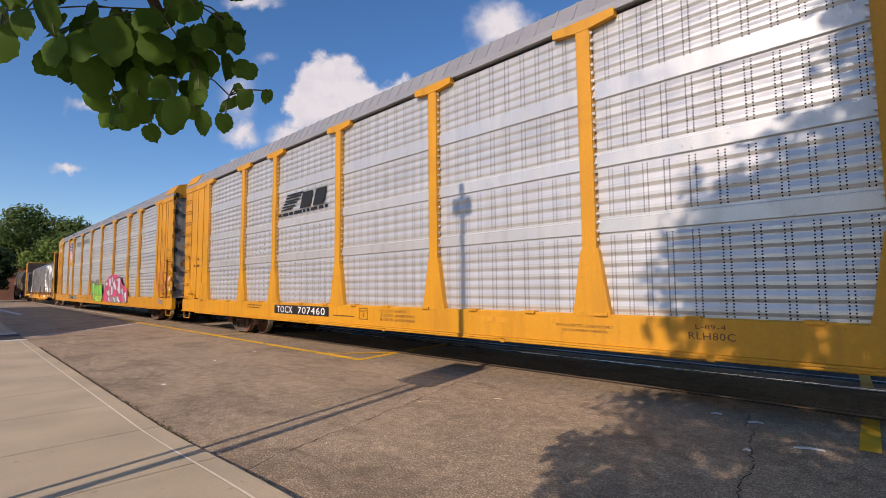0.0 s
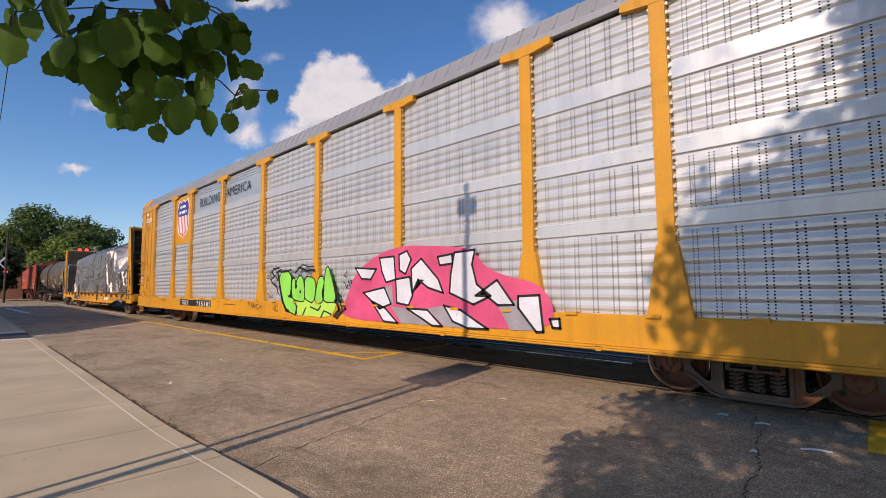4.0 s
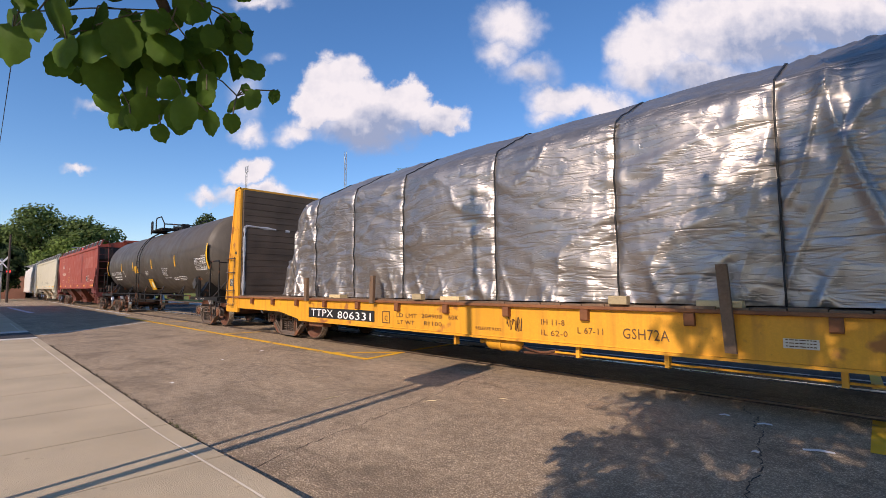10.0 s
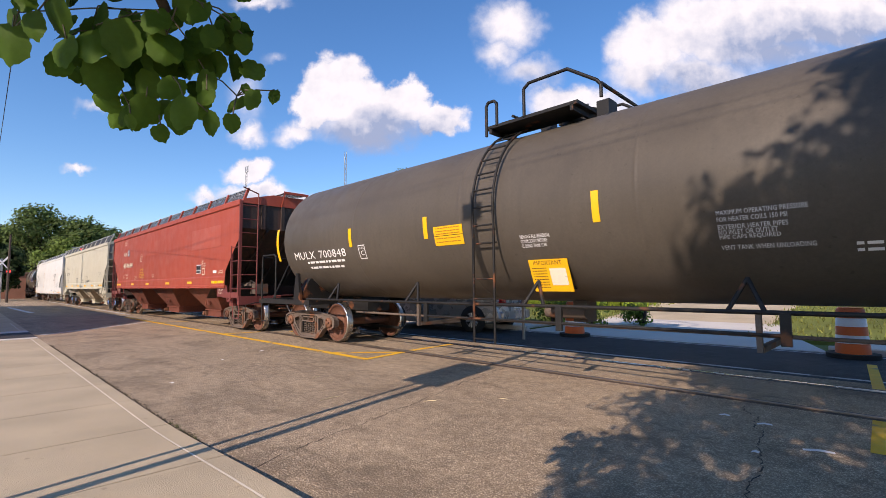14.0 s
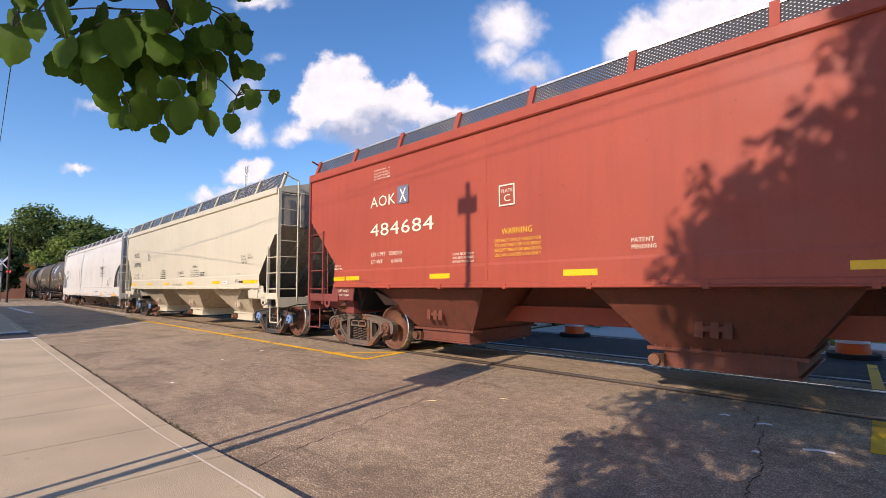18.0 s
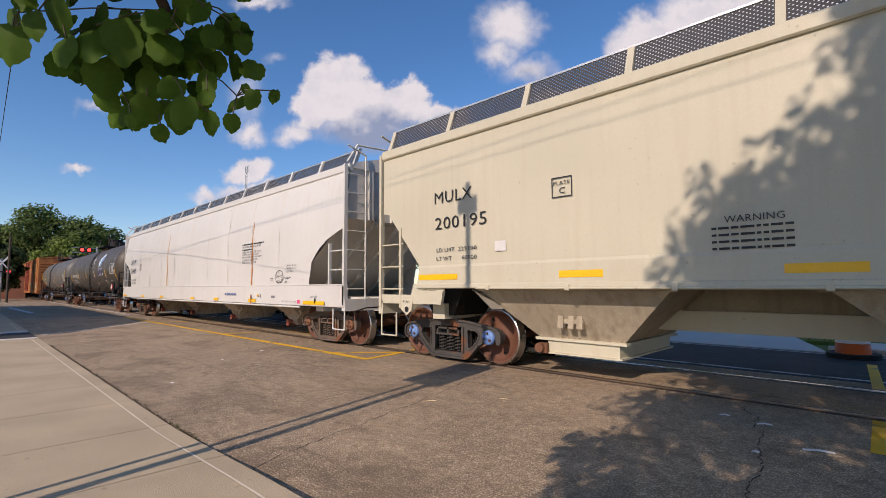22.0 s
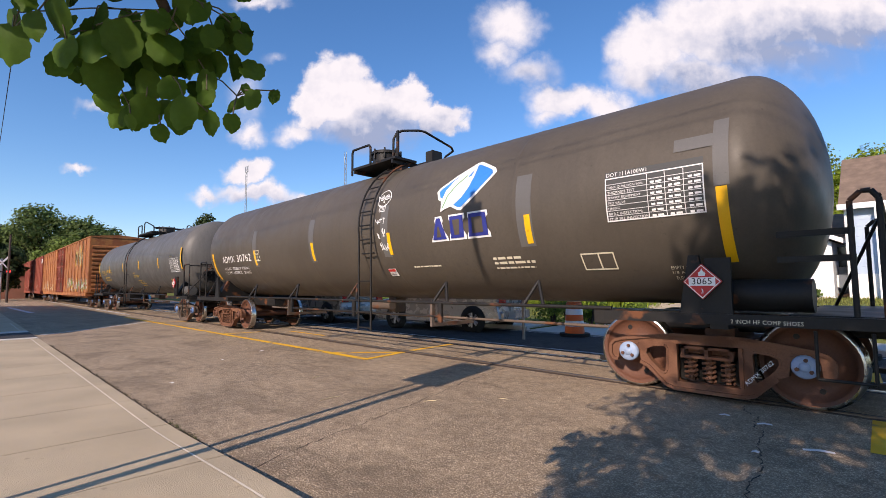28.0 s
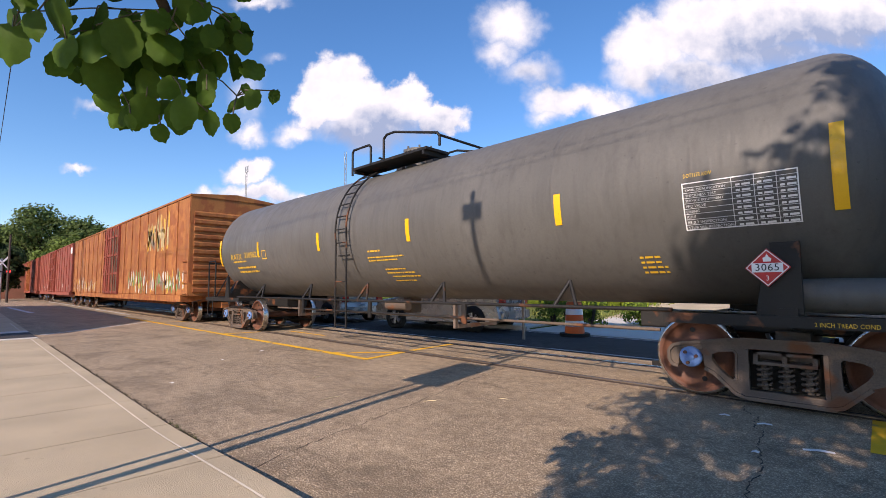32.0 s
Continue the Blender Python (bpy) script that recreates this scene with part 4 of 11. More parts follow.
def autorack(centre, label, variant, left=-13.2, right=13.2):
    half = 13.2
    car = new_car("autorack_car", centre, label)
    couplers(car, half)
    for x in (-9.80, 9.30):
        bogie(car, x, "small")
    for e in (-1, 1):
        sill = Shape().box(-half, half, -0.06, 0.06, 0.575, 0.95, c=0.015)
        sill.box(-half, half, -0.10 if e < 0 else -0.04, 0.04 if e < 0 else 0.10, 0.56, 0.585)
        sill.tube([(-half + 1.2, e * 0.075, 0.542), (half - 1.2, e * 0.075, 0.542)], 0.020, 0, 8)
        for i in range(9):
            sill.box(-10.4 + i * 2.6, -10.33 + i * 2.6, -0.10 if e < 0 else 0.0, 0.0 if e < 0 else 0.10, 0.515, 0.57)
        for i in range(26):
            x = -12.6 + i * 1.0
            sill.box(x, x + 0.16, -0.09 if e < 0 else -0.02, 0.02 if e < 0 else 0.09, 0.93, 0.965)
        part("side_sill", sill, YELLOW, car, "", pose(0, e * (SIDE - 0.02), 0))
    part("deck", Shape().box(-half, half, -1.5, 1.5, 0.74, 0.86).box(-half, half, -0.35, 0.35, 0.5, 0.76), FRAME_BLACK, car, "dark underframe and deck")
    gear = Shape().cyl((-1.6, -0.9, 0.55), (-0.9, -0.9, 0.55), 0.13, 0, 16)
    gear.tube([(-7.5, -1.2, 0.58), (7.5, -1.2, 0.58)], 0.02, 0)
    gear.tube([(-6, -0.6, 0.45), (6, -0.6, 0.45)], 0.025, 0)
    gear.box(2.0, 2.5, -1.2, -0.8, 0.45, 0.7)
    for i in range(7):
        gear.box(-6 + i * 2, -5.93 + i * 2, -1.5, -1.16, 0.52, 0.66)
    part("brake_gear", gear, YELLOW_OLD, car, "yellow brake pipe and reservoir under the sill")
    edges = [-11.2, -8.65, -6.85, -4.1, -1.35, 1.35, 4.1, 6.85, 8.65, 11.2]
    meshes = {}
    for e in (-1, 1):
        for i, (a, b) in enumerate(zip(edges, edges[1:])):
            top = variant == "shield" and e < 0 and i in (2, 3)
            key = (round(b - a, 2), top)
            if key not in meshes:
                meshes[key] = corrugated(b - a, Z0, Z1, top).mesh("side_panel", [PANEL, PANEL_PLAIN])
            part("side_panel", meshes[key], None, car, "", pose(a, -(SIDE - 0.05), 0) if e < 0 else pose(b, SIDE - 0.05, 0, 0, 0, 180))
        for x in edges:
            part("post", POST_ME, None, car, "", pose(x, -(SIDE - 0.04), 0) if e < 0 else pose(x, SIDE - 0.04, 0, 0, 0, 180))
        # solid end bays
        for d, tip in ((-1, left), (1, right)):
            y = e * (SIDE - 0.02)
            x0, x1 = sorted((d * 11.22, tip - d * 0.58))
            panel = part("end_panel", Shape().box(x0, x1, -0.03, 0.03, 0.95, 4.62), YELLOW, car, "", pose(0, y, 0))
            b0, b1 = sorted((tip - d * 0.58, tip))
            part("upper_sheet", Shape().box(b0, b1, -0.03, 0.03, 2.42, 4.62), YELLOW, panel)
            part("ladder_bay", Shape().box(b0, b1, -0.008 if e < 0 else -0.03, 0.03 if e < 0 else 0.008, 0.95, 2.42), YELLOW, panel)
            part("bay_edge", Shape().box(min(tip - d * 0.58, tip - d * 0.50), max(tip - d * 0.58, tip - d * 0.50), -0.04, 0.04, 0.95, 2.34), RED_BROWN, panel, "rusty edge of the ladder bay")
            for x in (d * 11.62, d * 12.11, tip - d * 0.60):
                part("stiffener", Shape().box(x - 0.022, x + 0.022, -0.045, 0.045, 1.0, 4.50, c=0.01), YELLOW, panel)
                part("seam", Shape().box(x + 0.023, x + 0.031, -0.034, 0.034, 1.0, 4.50), RED_BROWN, panel)
            w = -1 if e < 0 else 1
            foot = Shape().prism([(d * 11.24, 0.93), (d * 11.74, 0.93), (d * 11.60, 1.47), (d * 11.38, 1.47)], "y", w * 0.02, w * 0.075)
            foot2 = Shape().prism([(d * 12.27, 0.96), (tip - d * 0.56, 0.96), (tip - d * 0.56, 1.53)], "y", w * 0.02, w * 0.06)
            part("post_foot", foot, YELLOW, panel)
            part("post_foot", foot2, YELLOW, panel)
            part("drain_slot", Shape().box(min(d * 11.8, d * 12.2), max(d * 11.8, d * 12.2), -0.04, 0.04, 0.952, 0.985), BLACK, panel, "dark slot under the panel")
            part("top_plate", Shape().box(min(d * 11.2, tip), max(d * 11.2, tip), -0.05, 0.05, 4.50, 4.66), YELLOW, panel)
            heights = [1.02, 1.45, 1.89, 2.34] + ([2.72 + 0.37 * j for j in range(5)] if variant != "shield" and d < 0 else [])
            for z in heights:
                lad = Shape()
                rungs(lad, tip - d * 0.60, tip - d * 0.04, -0.05 if e < 0 else 0.11, [z], 0.013, 0.06)
                part("rung", lad, RUNG_BROWN, panel)
            part("grab_iron", Shape().tube([(d * 12.18, w * 0.04, 1.06), (d * 12.18, w * 0.11, 1.14), (d * 12.52, w * 0.11, 1.14), (d * 12.52, w * 0.04, 1.06)], 0.012, 0, 6), RUNG_BROWN, panel)
            for z in (1.1, 1.55, 2.05, 2.6, 3.1, 3.55, 4.0, 4.35):
                part("hinge", Shape().box(tip - 0.02, tip + 0.02, -0.045, 0.045, z, z + 0.14), RUNG_BROWN, panel)
    # roof: a low vault with cross ribs
    ring = [(-1.61, 4.64), (-1.60, 4.74), (-1.44, 5.04), (-0.75, 5.20), (0.75, 5.20), (1.44, 5.04), (1.60, 4.74), (1.61, 4.64)]
    rf = Shape().prism(ring, "x", left, right)
    roof = part("roof", rf, ROOF_GREY, car, "ribbed grey galvanised roof")
    rib_me = Shape().prism([(y * 1.003, z + 0.010) for y, z in ring[1:7]] + [(1.5, 4.7), (-1.5, 4.7)], "x", 0, 0.035).mesh("rib", [ROOF_GREY])
    for i in range(84):
        part("rib", rib_me, None, roof, "", pose(-half + 1.05 + i * 0.29, 0, 0))
    for d in (-1, 1):
        half = abs(left if d < 0 else right)
        cap = Shape().prism([(y * 1.008, z + 0.022) for y, z in ring[1:7]] + [(1.45, 4.6), (-1.45, 4.6)], "x", d * (half - 1.0), d * (half + 0.01))
        part("roof_cap", cap, YELLOW, car, "yellow roof end")
        dr = Shape()
        dr.prism([(-1.5, 0.95), (1.5, 0.95), (1.5, 4.7), (1.38, 5.0), (0.6, 5.16), (-0.6, 5.16), (-1.38, 5.0), (-1.5, 4.7)], "x", d * (half - 0.12), d * (half - 0.02))
        end = part("end_door", dr, mat("end_door_grey", (0.30, 0.28, 0.25), 0.6, var=0.2, streak=0.5, rust=0.2) if centre == CARS[0][1] and d < 0 else GREY_DOOR, car, "grey end doors")
        for y in (-1.0, -0.4, 0.0, 0.5, 1.1):
            part("lock_rod", Shape().cyl((d * (half + 0.02), y, 0.95), (d * (half + 0.02), y, 4.8), 0.022, 0, 8), FRAME_BLACK, end)
        for z in (1.2, 1.9, 2.6, 3.3, 4.0, 4.6):
            for y in (-1.5, 1.5):
                part("hinge", Shape().box(d * half - 0.05, d * half + 0.05, y - 0.05, y + 0.05, z, z + 0.16), FRAME_BLACK, end)
        st = Shape().tube([(d * (half - 0.55), -1.56, 0.58), (d * (half - 0.55), -1.56, 0.34), (d * (half - 0.05), -1.56, 0.34), (d * (half - 0.05), -1.56, 0.58)], 0.015)
        part("step", st, YELLOW, car)
    return car


GREY_DOOR = mat("end_door_paint", (0.30, 0.285, 0.265), 0.6, var=0.2, streak=0.6, streak_col=(0.10, 0.07, 0.05), rust=0.12)


# ---- tank cars ----
def tank_car(centre, ends, rad, zc, body, frame_m, gears, label, ladder_x, platform, bogies, tips, head=0.72, dished=False, brake_wheel=True, hoop=1.15, short=0.68, brackets=(), hatch=1.25, narrow=False):
    """ends, bogies and tips: how far the sills, the bogies and the tank's heads lie from the middle, at the two ends."""
    car = new_car("tank_car", centre, label)
    couplers(car, *ends)
    for x, gear in zip((-bogies[0], bogies[1]), gears):
        bogie(car, x, gear)
    cap = []
    for i in range(0, 15):
        if dished:
            # a shallow dish with a tight knuckle
            r = rad * (i / 14) ** 0.8
            cap.append(((head - 0.05) * (r / rad) ** 2, r * (1 - 0.03 * (i == 14))))
        else:
            a = math.pi / 2 * i / 14
            cap.append((head * (1 - math.cos(a)), rad * math.sin(a)))
    if dished:
        cap += [(head - 0.02, rad * 0.99), (head + 0.03, rad)]
    prof = [(-tips[0] + a, r) for a, r in cap]
    for x in (-tips[0] * 0.55, -tips[0] * 0.18, tips[1] * 0.18, tips[1] * 0.55):
        prof += [(x - 0.05, rad), (x - 0.014, rad + 0.0005), (x, rad + 0.004), (x + 0.014, rad + 0.0005), (x + 0.05, rad)]
    prof += [(tips[1] - a, r) for a, r in cap[::-1]]
    shell = Shape()
    for stretch_ in (prof[:15], prof[14:-14], prof[-15:]) if dished else (prof,):
        shell.lathe(stretch_, "x", (0, 0, zc), 0, 72)
    part("tank_shell", shell, body, car)
    for e, half, bogie_x in ((-1, ends[0], bogies[0]), (1, ends[1], bogies[1])):
        x0, x1 = sorted((e * half, e * (half - 3.3)))
        part("stub_sill", Shape().box(x0, x1, -0.32, 0.32, 0.72, 0.94, c=0.02), frame_m, car)
        x0, x1 = sorted((e * half, e * (half - 0.75)))
        part("end_platform", Shape().box(x0, x1, -1.38, 1.38, 0.965, 1.0), frame_m, car)
        part("end_sill", Shape().box(e * half - 0.06, e * half + 0.06, -1.38, 1.38, 0.80, 0.962), frame_m, car)
        xb = e * bogie_x
        part("bolster", Shape().prism([(-1.38, 0.86), (1.38, 0.86), (1.38, 1.02), (1.1, 1.5), (-1.1, 1.5), (-1.38, 1.02)], "x", xb - 0.12, xb + 0.12), frame_m, car)
        part("bolster_web", Shape().prism([(xb - 0.16, 0.98), (xb + 0.16, 0.98), (xb + 0.05, 1.62), (xb - 0.05, 1.62)], "y", -1.40, -1.34), frame_m, car)
        x0, x1 = sorted((e * half, e * (half - 2.6)))
        for y in (-1.42, 1.42):
            part("side_beam", Shape().box(x0, x1, y - 0.04, y + 0.04, 0.88, 0.99), frame_m, car)
        # slanting stays from the end platform to the handrail
        if not (narrow and e > 0):
            part("handrail_stay", Shape().tube([(e * (half - 0.62), -1.36, 1.0), (e * (half - 0.12), -0.62, 2.05)], 0.02, 0, 6), frame_m, car)
        part("handrail_stay", Shape().tube([(e * (half - 0.62), 1.36, 1.0), (e * (half - 0.12), 0.62, 2.05)], 0.02, 0, 6), frame_m, car)
    half = (ends[0] + ends[1]) / 2
    rl = Shape()
    for y in (-1.46, 1.46):
        rl.tube([(-ends[0] + 2.5, y, 1.02), (ends[1] - 2.5, y, 1.02)], 0.024, 0, 8)
        for x in brackets or [-half + 3.6 + (2 * half - 7.2) * i / 4 for i in range(5)]:
            rl.tube([(x - 0.16, y, 1.03), (x, y * 0.90, 1.36), (x + 0.16, y, 1.03)], 0.026, 0)
    part("side_rail", rl, frame_m, car, "long steel rail with brackets along the tank's foot")
    # the lower safety bar hung from the rail on short posts
    low = Shape().tube([(-2.2, -1.47, 0.80), (2.9, -1.47, 0.80)], 0.018, 0, 8)
    for x in (-2.15, 0.4, 2.85):
        low.box(x - 0.045, x + 0.045, -1.49, -1.45, 0.70, 1.02)
    part("lower_bar", low, frame_m, car, "lower steel bar on short posts")
    for e, end in ((-1, ends[0]), (1, ends[1])):
        x0, x1 = e * (end - 0.05), e * (end - (0.25 if narrow and e > 0 else 0.82 if dished else 0.62))
        if narrow and e > 0:
            for z in (1.54, 1.79):
                part("end_handrail", Shape().box(7.45, 8.05, -1.30, -1.26, z - 0.03, z + 0.03), frame_m, car)
        for y in (-1.4, 1.4):
            hr = Shape().tube([(x1, y, 1.0), (x1, y, 2.05), (x1 + e * 0.08, y, 2.13), (x0 - e * 0.05, y, 2.13), (x0, y, 2.05), (x0, y, 1.0)], 0.024, 0, 8)
            part("end_handrail", hr, frame_m, car)
        hr = Shape().tube([(x0, -1.4, 2.08), (x0, 1.4, 2.08)], 0.02, 0)
        part("end_handrail", hr, frame_m, car)
        st = Shape().tube([(e * (end - 0.15), -1.44, 0.86), (e * (end - 0.15), -1.44, 0.42), (e * (end - 0.55), -1.44, 0.42), (e * (end - 0.55), -1.44, 0.86)], 0.016)
        part("step", st, frame_m, car)
    half = ends[1]
    ld = Shape()
    y0 = -1.50
    for d in (-0.2, 0.2):
        pts = [(ladder_x + d, y0, 0.45), (ladder_x + d, y0, 1.05)]
        for i in range(13):
            a = math.radians(-8 + 82 * i / 12)
            pts.append((ladder_x + d, -(rad + 0.09) * math.cos(a), zc + (rad + 0.09) * math.sin(a)))
        ld.tube(pts, 0.02, 0)
    for i in range(4):
        ld.tube([(ladder_x - 0.2, y0, 0.5 + i * 0.3), (ladder_x + 0.2, y0, 0.5 + i * 0.3)], 0.014)
    for i in range(9):
        a = math.radians(-20 + 10.5 * i)
        p = (-(rad + 0.09) * math.cos(a), zc + (rad + 0.09) * math.sin(a))
        ld.tube([(ladder_x - 0.2, *p), (ladder_x + 0.2, *p)], 0.014)
    part("ladder", ld, frame_m, car)
    px0, px1 = platform
    top = zc + rad
    pf = Shape().box(px0, px1, -0.95, -0.35, top + 0.02, top + 0.07).box(px0, px1, 0.35, 0.95, top + 0.02, top + 0.07)
    for x in (px0 + 0.1, px1 - 0.1):
        pf.box(x - 0.025, x + 0.025, -0.95, 0.95, top - 0.06, top + 0.03)
    part("platform", pf, frame_m, car)
    xe = px1 + 0.36
    if narrow:
        # one rail that rises beside the ladder and runs across to the far side
        part("guard_rail", Shape().tube([(0.56, -0.60, top - 0.04), (0.58, -0.60, top + 0.60), (0.63, -0.56, top + 0.72), (0.70, -0.46, top + 0.79), (0.88, -0.12, top + 0.83), (0.93, 0.0, top + 0.82), (0.94, 0.85, top + 0.64), (0.90, 0.95, top + 0.58), (0.66, 0.95, top + 0.50), (0.60, 0.95, top + 0.42), (0.60, 0.95, top - 0.2)], 0.026, 0, 8), frame_m, car)
        part("guard_rail", Shape().box(0.68, 0.74, -0.61, -0.57, top - 0.05, top + 0.76), frame_m, car)
    for y in (-0.95, 0.95):
        if not narrow:
            part("guard_rail", Shape().tube([(px0 + hoop, y, top + 0.05), (px0 + hoop, y, top + 0.50), (px0 + hoop + 0.10, y, top + 0.57), (px0 + (hoop + 0.35 if hoop > 1 else 1.55), y, top + 0.57), (xe - 0.06, y, top + 0.26), (xe, y, top + 0.18), (xe, y, top)], 0.026, 0, 8), frame_m, car)
        part("guard_rail", Shape().tube([(px0 + 0.02, y, top - 0.1), (px0 + 0.02, y, top + 0.42), (px0 + 0.06, y, top + 0.48), (px0 + short - 0.04, y, top + 0.48), (px0 + short + 0.02, y, top + 0.42), (px0 + short + 0.02, y, top + 0.05)], 0.026, 0, 8), frame_m, car)
    if not narrow:
        part("guard_rail", Shape().tube([(xe, -0.95, top + 0.2), (xe, 0.95, top + 0.2)], 0.026, 0, 8), frame_m, car)
    part("guard_rail", Shape().tube([(px0 + 0.02, 0.95, top + 0.46), (px0 + 0.02, -0.2, top + 0.46)], 0.026, 0, 8), frame_m, car)
    tall = 0.54 if hatch < 1 else 0.14 if dished else 0.34
    mw = Shape().cyl((px0 + hatch, 0, top - 0.05), (px0 + hatch, 0, top + tall), 0.33, 0, 20)
    mw.cyl((px0 + hatch, 0, top + tall), (px0 + hatch, 0, top + tall + 0.06), 0.37, 0, 20)
    for i in range(8):
        a = math.pi * i / 4
        mw.cyl((px0 + hatch + 0.35 * math.cos(a), 0.35 * math.sin(a), top + tall - 0.12), (px0 + hatch + 0.35 * math.cos(a), 0.35 * math.sin(a), top + tall + 0.11), 0.022, 0, 6)
    manway = part("manway", mw, body if body is TANK_GREY else frame_m, car)
    part("valve", Shape().box(px0 + 0.55, px0 + 0.75, -0.1, 0.1, top, top + 0.2, c=0.02), frame_m, manway)
    part("valve", Shape().box(px0 + 1.6, px0 + 1.8, -0.15, 0.15, top, top + 0.3, c=0.02), frame_m, manway)
    wheel = Shape()
    wheel.lathe([(-0.02, 0.26), (0.02, 0.28), (0.06, 0.26), (0.02, 0.24), (-0.02, 0.26)], "x", (half - 0.28, -0.6, 1.75), 0, 20)
    for i in range(5):
        a = 2 * math.pi * i / 5
        wheel.tube([(half - 0.26, -0.6, 1.75), (half - 0.26, -0.6 + 0.26 * math.cos(a), 1.75 + 0.26 * math.sin(a))], 0.012)
    wheel.box(half - 0.55, half - 0.28, -0.75, -0.45, 1.55, 1.9)
    if brake_wheel:
        part("brake_wheel", wheel, frame_m, car)
    uc = Shape().cyl((-0.5, -0.3, 0.88), (0.2, -0.3, 0.88), 0.10, 0, 16)
    uc.tube([(-half + 3, -0.45, 0.7), (half - 3, -0.45, 0.7)], 0.025)
    uc.box(-0.12, 0.12, -0.15, 0.15, 0.72, 1.1)
    for x in (-2.4, 2.6):
        uc.box(x, x + 0.06, -1.4, -0.4, 0.62, 0.68).box(x, x + 0.05, -1.46, -1.4, 0.62, 1.0)
    part("brake_gear", uc, BRAKE_BROWN, car, "brake reservoir, valve and rods under the tank")
    return car


def stripes(car, on, rows, m=REFLECT):
    for x, z0, z1, w in rows:
        part("reflective_strip", patch(Shape(), on, x - w / 2, x + w / 2, z0, z1, 0, 8), m, car, "yellow reflective strip")


# ---- covered hoppers ----
def grating(name, base):
    m = mat(name, base, 0.7, var=0.2)
    nt = m.node_tree
    n, l = nt.nodes, nt.links
    co = n.new("ShaderNodeTexCoord")
    mp = n.new("ShaderNodeMapping")
    mp.inputs["Rotation"].default_value = (0, 0, 0)
    l.new(co.outputs["Object"], mp.inputs[0])
    sp = n.new("ShaderNodeSeparateXYZ")
    l.new(mp.outputs[0], sp.inputs[0])

    def op(kind, a, b):
        x = n.new("ShaderNodeMath")
        x.operation = kind
        for i, v in enumerate((a, b)):
            if isinstance(v, (int, float)):
                x.inputs[i].default_value = v
            else:
                l.new(v, x.inputs[i])
        return x.outputs[0]

    across = op("ADD", sp.outputs["Y"], op("MULTIPLY", sp.outputs["Z"], 1.0))
    u = op("PINGPONG", op("ADD", op("ADD", sp.outputs["X"], across), 50.0), 0.033)
    w = op("PINGPONG", op("ADD", op("SUBTRACT", sp.outputs["X"], across), 50.0), 0.033)
    bar = op("MAXIMUM", op("LESS_THAN", u, 0.0215), op("LESS_THAN", w, 0.0215))
    l.new(bar, n["Principled BSDF"].inputs["Alpha"])
    return m


GRATE = grating("roof_walk_mesh", (0.045, 0.045, 0.048))


SEAM_DIRT = mat("weathered_seam", (0.58, 0.54, 0.47), 0.6, var=0.2)
GATE_RED = mat("chipped_red_gate_cap", (0.22, 0.06, 0.045), 0.7, var=0.35, rust=0.45)


